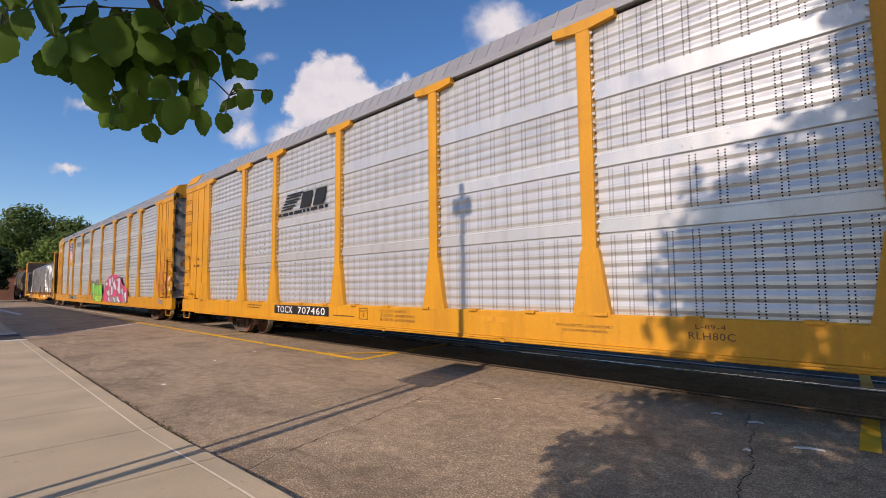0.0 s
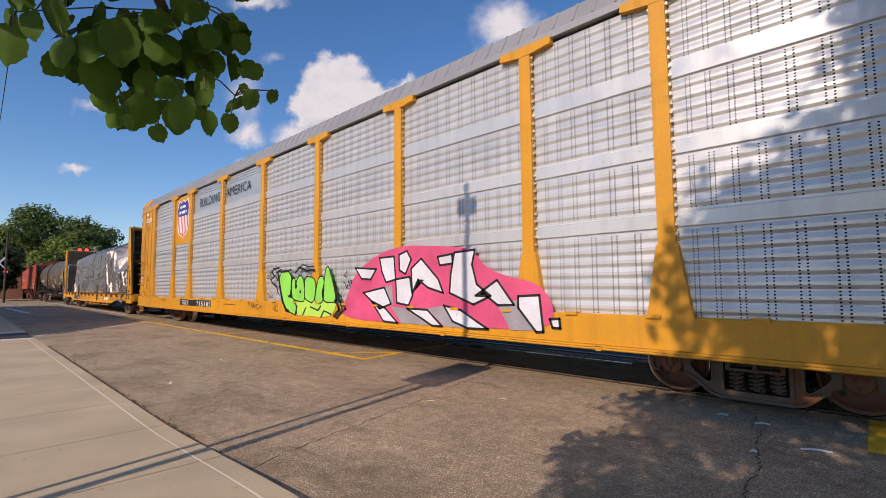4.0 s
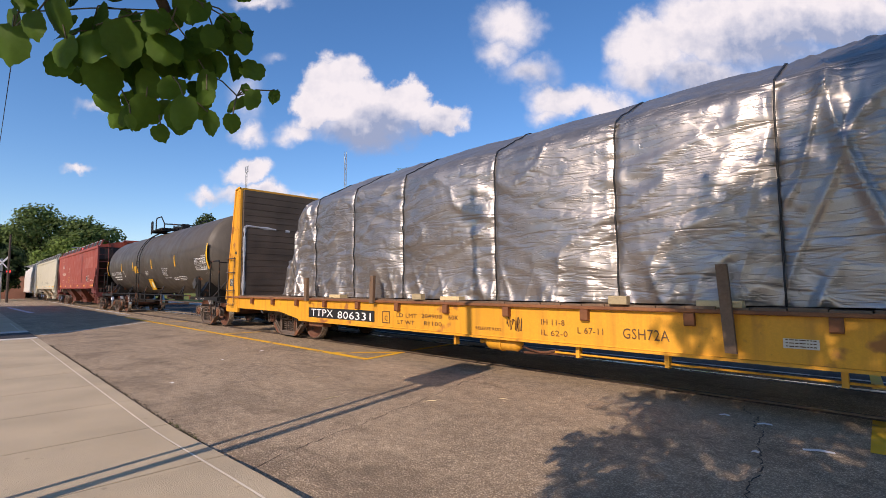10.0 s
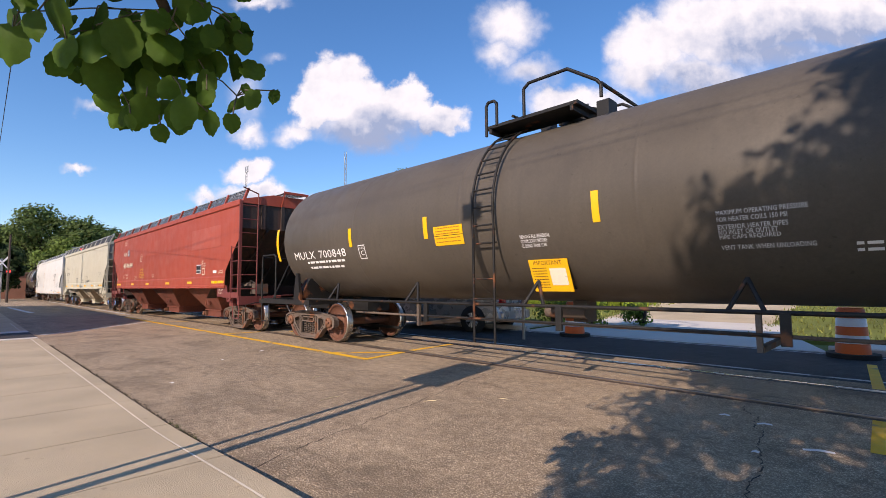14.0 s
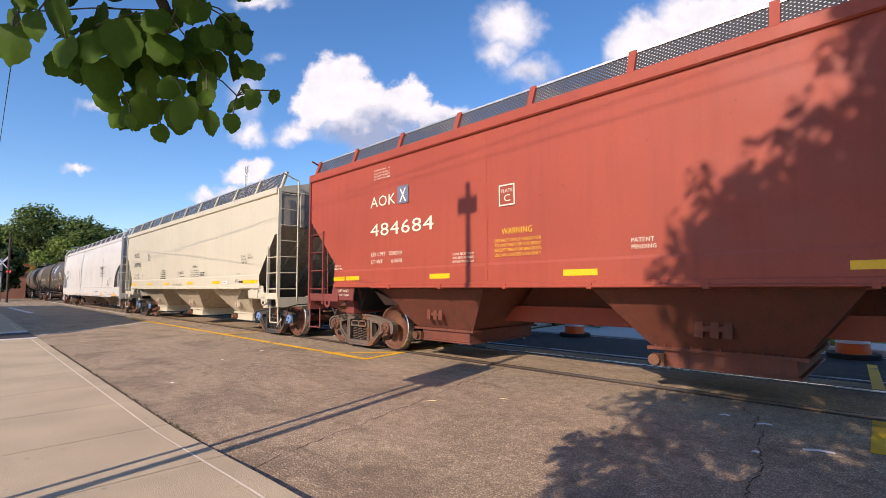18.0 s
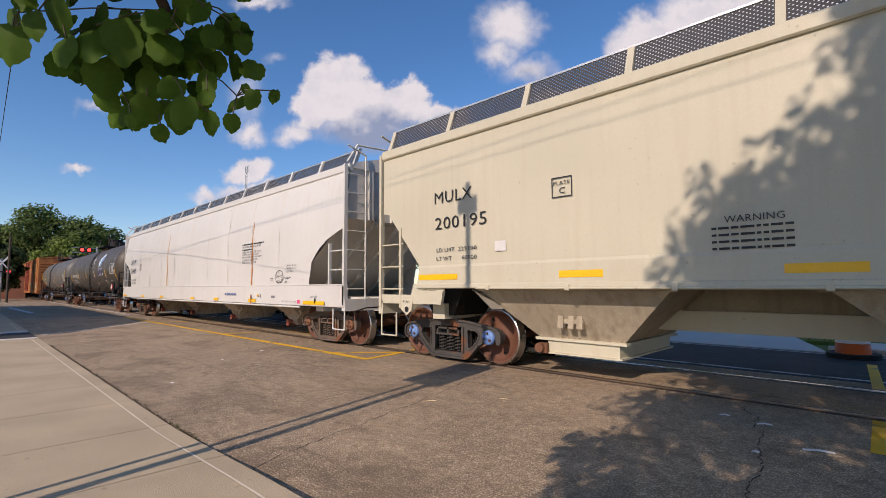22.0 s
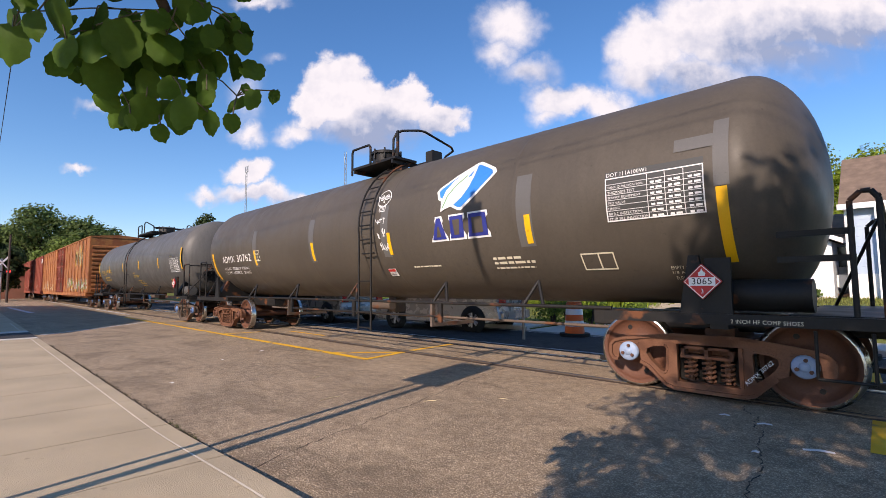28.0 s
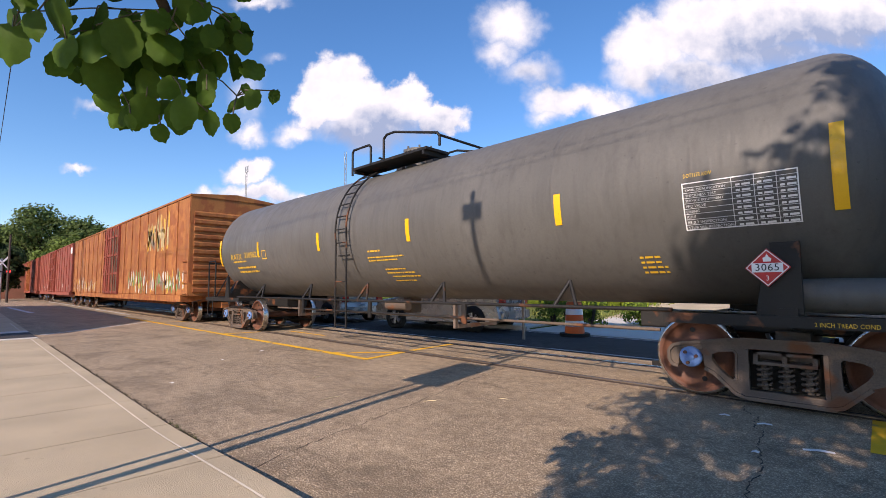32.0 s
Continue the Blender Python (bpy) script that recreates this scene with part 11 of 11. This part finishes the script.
gable_roof(shed, -12.4, -9.6, 38.0, 41.0, 3.3, 4.35, "y", ROOF_GREYISH, 0.25, 0.1)
house2 = thing("grey_house", None, "small grey-roofed house among the bushes", "house")
gable_walls(house2, -22.0, -15.5, 52.0, 58.0, 0, 4.4, 6.6, "x", SIDING)
gable_roof(house2, -22.0, -15.5, 52.0, 58.0, 4.4, 6.7, "x", ROOF_GREYISH, 0.4)

# white vinyl fence
fence = thing("white_fence", None, "white vinyl picket fence beside the lawn", "fence")
for i in range(6):
    x = -12.0 + i * 0.86
    part("post", Shape().box(x - 0.06, x + 0.06, 33.0, 33.12, 0, 2.35).prism([(x - 0.08, 2.35), (x + 0.08, 2.35), (x, 2.48)], "y", 32.98, 33.14), TRIM, fence)
for i in range(26):
    x = -12.0 + 0.08 + i * 0.165
    part("picket", Shape().box(x, x + 0.13, 33.04, 33.08, 0.1, 2.05), TRIM, fence)


# ---- bushes and flowers ----
def bush(x, y, r, h, seed, m=LEAF, count=900, size=0.16, label="leafy green garden bush"):
    rng = random.Random(seed)
    b = thing("bush", pose(x, y, lawn_z(y)), label, "bush", "garden bushes")
    lobes = [(rng.uniform(-0.5, 0.5) * r, rng.uniform(-0.5, 0.5) * r, h * rng.uniform(0.3, 0.75), r * 0.6, r * 0.6, h * 0.33) for _ in range(5)]
    part("stems", Shape().cyl((0, 0, 0), (0.1, 0, h * 0.6), 0.05, 0, 6).cyl((0, 0, 0), (-0.2, 0.1, h * 0.5), 0.04, 0, 6), BARK, b)
    part("foliage", crown_shape(rng, lobes, count, size), m, b)
    return b


for i, (x, y, r, h, m) in enumerate([(-11.6, 20.5, 1.3, 3.6, LEAF), (-10.4, 20.0, 0.9, 2.4, LEAF_LIGHT), (-12.8, 22.0, 1.5, 3.0, LEAF), (-9.3, 20.8, 0.9, 1.8, LEAF), (-14.5, 22.5, 1.4, 2.2, LEAF_DARK), (-17.0, 22.0, 1.5, 2.0, LEAF),
                                     (-9.7, 30.0, 0.9, 2.1, LEAF_DARK), (-8.7, 30.5, 0.8, 1.8, LEAF), (-7.5, 36.0, 1.2, 3.2, LEAF_LIGHT), (-15.5, 30, 1.8, 4.2, LEAF), (-18.5, 34.0, 2.0, 4.4, LEAF_DARK), (-3.6, 30.3, 0.9, 0.55, LEAF_DARK)]):
    bush(x, y, r, h, 300 + i, m)
for i, (x, y, r, h) in enumerate(((-7.25, 12.75, 0.7, 1.0), (-6.6, 12.9, 0.6, 0.9), (-7.9, 12.95, 0.7, 1.0), (-5.4, 13.6, 0.6, 0.8))):
    bush(x, y, r, h, 340 + i, LEAF, 1100, 0.07, "low green garden bush by the kerb")
flowers = thing("flower_bed", pose(-10.5, 18.6, lawn_z(18.3)), "tall yellow-green flower bed at the lawn's edge", "flower bed", kind="stuff")
rng = random.Random(77)
fb, fc = Shape(), Shape()
for i in range(900):
    x, y, h = rng.uniform(-4, 3.4), rng.uniform(-0.7, 0.9), rng.uniform(0.4, 1.0)
    lean = rng.uniform(-0.15, 0.15)
    fb.add([(x - 0.015, y, 0), (x + 0.015, y, 0), (x + lean + 0.02, y, h * 0.6), (x + lean, y, h)], [(0, 1, 2, 3)])
    if i % 3 == 0:
        q = Euler((rng.uniform(-1, 1), rng.uniform(-1, 1), 0)).to_matrix()
        fc.add([Vector((x + lean, y, h)) + q @ Vector(p) for p in ((-0.05, 0, 0), (0, 0.05, 0.01), (0.05, 0, 0), (0, -0.05, 0.01))], [(0, 1, 2, 3)])
part("stalks", fb, LEAF_LIGHT, flowers)
part("blossoms", fc, mat("yellow_blossom", (0.75, 0.5, 0.05), 0.6, var=0.3), flowers)
hedge = thing("hedge", pose(-22, 13.6, 0.05), "low clipped green hedge behind the parking lane", "hedge")
rng = random.Random(78)
part("foliage", crown_shape(rng, [(i * 1.1 - 9, 0, 0.45, 0.8, 0.4, 0.45) for i in range(17)], 4200, 0.13), LEAF, hedge)
part("stems", Shape().box(-9, 9, -0.15, 0.15, 0, 0.4), BARK, hedge)
tufts = thing("lawn_grass", pose(0, 0, 0.05), "tufts of sunlit lawn grass", "grass", kind="stuff")
rng = random.Random(79)
gs = Shape()
for i in range(9000):
    x, y = rng.uniform(-16, 1.5), rng.uniform(13.1, 30)
    if -6.7 < x < -2.9:
        continue
    h, a, g = rng.uniform(0.05, 0.16), rng.uniform(0, 6.3), lawn_z(y) - 0.05
    dx, dy = 0.03 * math.cos(a), 0.03 * math.sin(a)
    gs.add([(x - dx, y - dy, g), (x + dx, y + dy, g), (x + rng.uniform(-0.05, 0.05), y + rng.uniform(-0.05, 0.05), g + h)], [(0, 1, 2)])
part("blades", gs, leaf_mat("grass_blade", (0.24, 0.25, 0.07)), tufts)


# ---- vehicles ----
def car_paint(name, base, rough=0.28, metal=0.5):
    return mat(name, base, rough, metal, var=0.04, big=1.0, fine=60, bump=0.0, spec=0.6)


TYRE = mat("tyre_rubber", (0.02, 0.02, 0.02), 0.85, var=0.2)
RIM = mat("alloy_rim", (0.5, 0.5, 0.5), 0.35, 0.9, var=0.1)
TAIL = mat("tail_lamp_red", (0.45, 0.02, 0.02), 0.2, var=0.1)
CHROME = mat("chrome", (0.7, 0.7, 0.7), 0.12, 1.0, var=0.05, bump=0.0)


def vehicle(name, m, label, paint, profile, cabin, length, width, wheel_r=0.34, axles=(0.19, 0.80)):
    """A parked vehicle along its own x: profile and cabin are side outlines as fractions of the length and heights in metres."""
    v = thing(name, m, label, "car")
    body = Shape()
    n = len(profile)
    rings = []
    for k, (ys, shrink) in enumerate(((-1.0, 0.05), (-0.93, 0.0), (0.93, 0.0), (1.0, 0.05))):
        rings.append([((x - 0.5) * length * (1 - shrink * 0.3), ys * width / 2, z if shrink == 0 else 0.55 + (z - 0.55) * (1 - 2 * shrink)) for x, z in profile])
    for a, b in zip(rings, rings[1:]):
        body.add(a + b, [(i, (i + 1) % n, n + (i + 1) % n, n + i) for i in range(n)], 0, False)
    body.add(rings[0], [tuple(range(n))], 0).add(rings[-1], [tuple(range(n))[::-1]], 0)
    part("body", body, paint, v)
    cab = Shape()
    c_in = [((x - 0.5) * length, z) for x, z in cabin]
    low = min(z for _, z in c_in)
    top = max(z for _, z in c_in)
    ring = lambda e: [(x, e * (width / 2 * 0.96 - 0.22 * (z - low) / (top - low)), z) for x, z in c_in]
    k = len(c_in)
    cab.add(ring(-1) + ring(1), [(i, (i + 1) % k, k + (i + 1) % k, k + i) for i in range(k)] + [tuple(range(k)), tuple(range(k, 2 * k))[::-1]], 0)
    part("roof", cab, paint, v)
    # glass set just outside the cabin
    for e in (-1, 1):
        def pt(x, z, out=0.006):
            return (x, e * (width / 2 * 0.96 - 0.22 * (z - low) / (top - low) + out), z)
        xs = [c_in[0][0] + 0.22, (c_in[0][0] + c_in[-1][0]) / 2, c_in[-1][0] - 0.25]
        zt, zl = top - 0.09, low + 0.05
        inset = (c_in[1][0] - c_in[0][0]) * 0.8
        out_r = (c_in[-1][0] - c_in[-2][0]) * 0.8
        for i, (a, b) in enumerate(((xs[0], xs[1]), (xs[1], xs[2]))):
            ta, tb = a + (inset if i == 0 else 0.04), b - (out_r if i == 1 else 0.04)
            part("side_window", Shape().add([pt(a + 0.04, zl), pt(b - 0.04, zl), pt(tb, zt), pt(ta, zt)], [(0, 1, 2, 3)]), GLASS, v)
    w2 = width / 2 * 0.96
    for (xa, za), (xb, zb), d in ((c_in[0], c_in[1], -1), (c_in[-1], c_in[-2], 1)):
        ua, ub = 0.10, 0.88
        p = lambda u, e: (xa + (xb - xa) * u + d * 0.012, e * (w2 - 0.22 * u - 0.12), za + (zb - za) * u + 0.008)
        part("windscreen" if d > 0 else "rear_window", Shape().add([p(ua, -1), p(ua, 1), p(ub, 1), p(ub, -1)], [(0, 1, 2, 3)]), GLASS, v)
    for f in axles:
        for e in (-1, 1):
            x, y = (f - 0.5) * length, e * (width / 2 - 0.10)
            w = part("wheel", Shape().lathe([(-0.11, wheel_r * 0.62), (-0.11, wheel_r * 0.92), (-0.07, wheel_r), (0.07, wheel_r), (0.11, wheel_r * 0.92), (0.11, wheel_r * 0.62)], "y", (0, 0, 0), 0, 24), TYRE, v, "", pose(x, y, wheel_r))
            rim = Shape().lathe([(0.06 * e, 0.0), (0.085 * e, 0.05), (0.05 * e, wheel_r * 0.60), (0.09 * e, wheel_r * 0.64)], "y", (0, 0, 0), 0, 24)
            for i in range(10):
                a = 2 * math.pi * (i // 2) / 5 + (0.2 if i % 2 else -0.2)
                rim.cyl((0, 0.085 * e, 0), (wheel_r * 0.6 * math.cos(a), 0.10 * e, wheel_r * 0.6 * math.sin(a)), 0.028, 0, 6)
            part("rim", rim, RIM, w)
            arch = Shape().lathe([(-0.02, wheel_r + 0.06), (0.02, wheel_r + 0.06), (0.02, 0.0)], "y", (x, e * (width / 2 + 0.002), wheel_r), 0, 24)
            part("wheel_arch", arch, TYRE, v)
            w.location = (x, e * (width / 2 - 0.06), wheel_r)
    for e in (-1, 1):
        part("tail_lamp", Shape().box(-length / 2 - 0.01, -length / 2 + 0.12, e * (width / 2 - 0.20) - 0.10, e * (width / 2 - 0.20) + 0.12, 0.76, 0.98), TAIL, v, "red tail lamp")
        part("head_lamp", Shape().box(length / 2 - 0.25, length / 2 - 0.02, e * (width / 2 - 0.26) - 0.16, e * (width / 2 - 0.26) + 0.16, 0.62, 0.78), CHROME, v, "clear head lamp")
        part("mirror", Shape().box(c_in[-1][0] - 0.55, c_in[-1][0] - 0.38, e * width / 2 - 0.02 if e > 0 else e * width / 2 - 0.16, e * width / 2 + 0.16 if e > 0 else e * width / 2 + 0.02, low + 0.02, low + 0.18), paint, v)
        part("door_handle", Shape().box(-0.1, 0.12, e * width / 2 - 0.02, e * width / 2 + 0.03, 0.82, 0.86), CHROME, v)
    part("bumper", Shape().box(-length / 2 - 0.06, -length / 2 + 0.1, -width / 2 * 0.92, width / 2 * 0.92, 0.34, 0.58, c=0.04), paint, v)
    part("bumper", Shape().box(length / 2 - 0.12, length / 2 + 0.04, -width / 2 * 0.9, width / 2 * 0.9, 0.28, 0.52, c=0.04), paint, v)
    part("plate", Shape().box(-length / 2 - 0.075, -length / 2 - 0.05, -0.17, 0.17, 0.66, 0.78), WHITE, v, "plain number plate")
    return v


SUV_SIDE = [(0.0, 0.36), (0.02, 0.72), (0.015, 1.02), (0.10, 1.06), (0.60, 1.04), (0.74, 1.00), (0.93, 0.88), (0.99, 0.70), (1.0, 0.32), (0.9, 0.22), (0.08, 0.24)]
SUV_CAB = [(0.02, 1.02), (0.10, 1.58), (0.22, 1.68), (0.52, 1.66), (0.73, 1.02)]
VAN_CAB = [(0.01, 1.00), (0.06, 1.60), (0.16, 1.74), (0.58, 1.70), (0.84, 1.00)]
SEDAN_SIDE = [(0.0, 0.38), (0.01, 0.78), (0.03, 1.0), (0.16, 1.04), (0.62, 0.96), (0.75, 0.92), (0.95, 0.78), (0.99, 0.62), (1.0, 0.3), (0.9, 0.2), (0.08, 0.22)]
SEDAN_CAB = [(0.07, 1.0), (0.22, 1.40), (0.34, 1.47), (0.52, 1.44), (0.72, 0.95)]
vehicle("suv", pose(-10.3, 10.75, 0, 0, 0, 190), "silver-grey crossover parked behind the track", car_paint("silver_grey_car_paint", (0.36, 0.36, 0.36)), SUV_SIDE, SUV_CAB, 4.6, 1.85)
vehicle("minivan", pose(-16.5, 10.2, 0, 0, 0, 180), "silver minivan parked behind the track", car_paint("silver_car_paint", (0.45, 0.44, 0.42)), SUV_SIDE, VAN_CAB, 4.9, 1.9)
vehicle("sedan", pose(-4.9, 27.5, 0.60, 0, 0, 86), "dark blue-grey sedan parked on the garage driveway", car_paint("dark_blue_car_paint", (0.035, 0.042, 0.06)), SEDAN_SIDE, SEDAN_CAB, 4.7, 1.85, 0.33)
vehicle("pickup", pose(-23.8, 10.2, 0), "dark car parked further along the lane", car_paint("black_car_paint", (0.02, 0.02, 0.022)), SUV_SIDE, SUV_CAB, 4.7, 1.88)

# ---- street furniture ----
ORANGE = mat("safety_orange", (0.75, 0.13, 0.02), 0.5, var=0.1)
SIGN_WHITE = mat("sign_white", (0.8, 0.8, 0.8), 0.4, var=0.04)
for x, y in ((-0.72, 11.05), (-6.12, 11.05)):
    d = thing("traffic_drum", pose(x, y, -0.004), "orange and white striped traffic drum beside the kerb", "traffic drum", "traffic drums")
    for z0, z1, r0, m in ((0.08, 0.26, 0.25, ORANGE), (0.26, 0.40, 0.24, SIGN_WHITE), (0.40, 0.55, 0.23, ORANGE), (0.55, 0.70, 0.22, SIGN_WHITE), (0.70, 0.86, 0.21, ORANGE)):
        part("band", Shape().lathe([(z0, r0), (z1 - 0.02, r0 - 0.01), (z1, r0 - 0.025)], "z", (0, 0, 0), 0, 20), m, d)
    part("base", Shape().cyl((0, 0, 0), (0, 0, 0.08), 0.38, 0, 20), TYRE, d)
    part("top", Shape().cyl((0, 0, 0.84), (0, 0, 0.88), 0.18, 0, 20), ORANGE, d)
ow = thing("one_way_sign", pose(-6.64, 9.5, 0), "black and white one way street sign on a steel post", "street sign")
part("post", Shape().box(-0.03, 0.03, 0.02, 0.06, 0, 2.4), POLE, ow)
part("plate", Shape().box(-0.23, 0.23, -0.01, 0.01, 1.72, 2.30, c=0.004), SIGN_WHITE, ow)
on = flat_side(-0.014)
line(ow, "ONE", -0.15, 0.15, 2.20, 0.11, BLACK, on)
line(ow, "WAY", -0.15, 0.15, 2.05, 0.11, BLACK, on)
part("arrow", Shape().add([on(x, z) for x, z in ((-0.19, 1.86), (-0.05, 1.95), (-0.05, 1.89), (0.19, 1.89), (0.19, 1.83), (-0.05, 1.83), (-0.05, 1.77))], [(0, 1, 2, 3, 4, 5, 6)]), BLACK, ow)

# radio masts behind the roofs
for x, y, h, arm in ((-144.5, 60, 39.0, True), (-90, 60, 32.2, False)):
    mast = thing("radio_mast", pose(x, y, 0), "thin grey lattice radio mast", "mast")
    for i in range(3):
        a = 2 * math.pi * i / 3
        part("leg", Shape().cyl((0.35 * math.cos(a), 0.35 * math.sin(a), 0), (0.25 * math.cos(a), 0.25 * math.sin(a), h), 0.06, 0, 6), POLE, mast)
    br = Shape()
    for i in range(int(h / 1.2)):
        for j in range(3):
            a, b = 2 * math.pi * j / 3, 2 * math.pi * (j + 1) / 3
            br.cyl((0.32 * math.cos(a), 0.32 * math.sin(a), i * 1.2), (0.32 * math.cos(b), 0.32 * math.sin(b), i * 1.2 + 1.2), 0.03, 0, 4)
    part("bracing", br, POLE, mast)
    if arm:
        part("antenna_arm", Shape().box(-1.0, 1.0, -0.05, 0.05, h - 2.0, h - 1.85).box(-1.0, -0.9, -0.05, 0.05, h - 2.0, h).box(0.9, 1.0, -0.05, 0.05, h - 2, h), POLE, mast)

# far end of the street: crossing signals, poles and a wire
LAMP_RED = bpy.data.materials.new("red_signal_light")
LAMP_RED.use_nodes = True
LAMP_RED.node_tree.nodes["Principled BSDF"].inputs["Base Color"].default_value = (0.5, 0.01, 0.01, 1)
LAMP_RED.node_tree.nodes["Principled BSDF"].inputs["Emission Color"].default_value = (1, 0.04, 0.03, 1)
LAMP_RED.node_tree.nodes["Principled BSDF"].inputs["Emission Strength"].default_value = 4.0
for x, y, h in ((-62, 2.45, 4.2),):
    sg = thing("crossing_signal", pose(x, y, 0), "railway crossing signal with white crossbuck and red lamps lit", "crossing signal")
    part("mast", Shape().cyl((0, 0, 0), (0, 0, h), 0.08, 0, 10), POLE, sg)
    cb = Shape()
    for e in (-1, 1):
        cb.hull8([(0.09, -0.6 - 0.08 * e, h - 0.7 * e - 0.4 - 0.08), (0.09, -0.6 + 0.08, h - 0.7 * e - 0.4 + 0.08), (0.12, -0.6, h - 0.7 * e - 0.5), (0.12, -0.5, h - 0.7 * e - 0.3), (0.09, 0.6, h + 0.7 * e - 0.5), (0.09, 0.5, h + 0.7 * e - 0.3), (0.12, 0.6, h + 0.7 * e - 0.5), (0.12, 0.5, h + 0.7 * e - 0.3)])
    part("crossbuck", cb, SIGN_WHITE, sg)
    part("lamp_bar", Shape().box(0.05, 0.1, -0.6, 0.6, 2.9, 2.98), BLACK, sg)
    for d in (-0.5, 0.5):
        hood = part("lamp_hood", Shape().cyl((0.1, d, 2.95), (0.16, d, 2.95), 0.28, 0, 16), BLACK, sg)
        part("lens", Shape().cyl((0.165, d, 2.95), (0.19, d, 2.95), 0.15, 0, 16), LAMP_RED, hood)
cant = thing("cantilever_signal", pose(-62, 9.9, 0), "cantilever crossing signal with red lamps over the street", "crossing signal")
part("mast", Shape().cyl((0, 0, 0), (0, 0, 5.7), 0.12, 0, 10), POLE, cant)
part("arm", Shape().box(-0.06, 0.06, -2.2, 0.1, 5.0, 5.12).box(-0.06, 0.06, -2.2, 0.1, 5.5, 5.6), POLE, cant)
for d in (-1.35, -0.75):
    hood = part("lamp_hood", Shape().cyl((0.1, d, 5.35), (0.16, d, 5.35), 0.30, 0, 16), BLACK, cant)
    part("lens", Shape().cyl((0.165, d, 5.35), (0.19, d, 5.35), 0.17, 0, 16), LAMP_RED, hood)
for x, y, h in ((-60, 2.85, 6.4), (-38, 0.9, 9.5)):
    p = thing("utility_pole", pose(x, y, 0), "slim weathered timber utility pole", "utility pole")
    part("pole", Shape().cyl((0, 0, 0), (0, 0, h), 0.11, 0, 10, 0.08), BARK, p)
wire = thing("overhead_wire", None, "thin black overhead wire", "wire", kind="structure")
wp = [(-6.0 - i * 3.4, 0.26 + 0.068 * i * 1.0, 4.40 + 0.6 * i * 0.55 - 0.012 * i * i * 1.0) for i in range(11)]
part("cable", Shape().tube(wp, 0.007, 0, 5), BLACK, wire)
# service wires along the street behind the pavement, high over the camera
for y, z, rise in ((-1.0, 7.36, 0.052), (-1.2, 7.26, 0.036)):
    part("cable", Shape().tube([(-60 + i * 6, y, z + rise * (-60 + i * 6)) for i in range(17)], 0.005, 0, 5), BLACK, wire)
far_building = thing("brick_store", pose(-84, 1.6, 0), "small brown brick building at the far end of the street", "building")
part("walls", Shape().box(-3, 3, -4, 4, 0, 3.2), BRICK_WALL, far_building)
part("roof", Shape().box(-3.2, 3.2, -4.2, 4.2, 3.2, 3.4), SHINGLE, far_building)

motions()
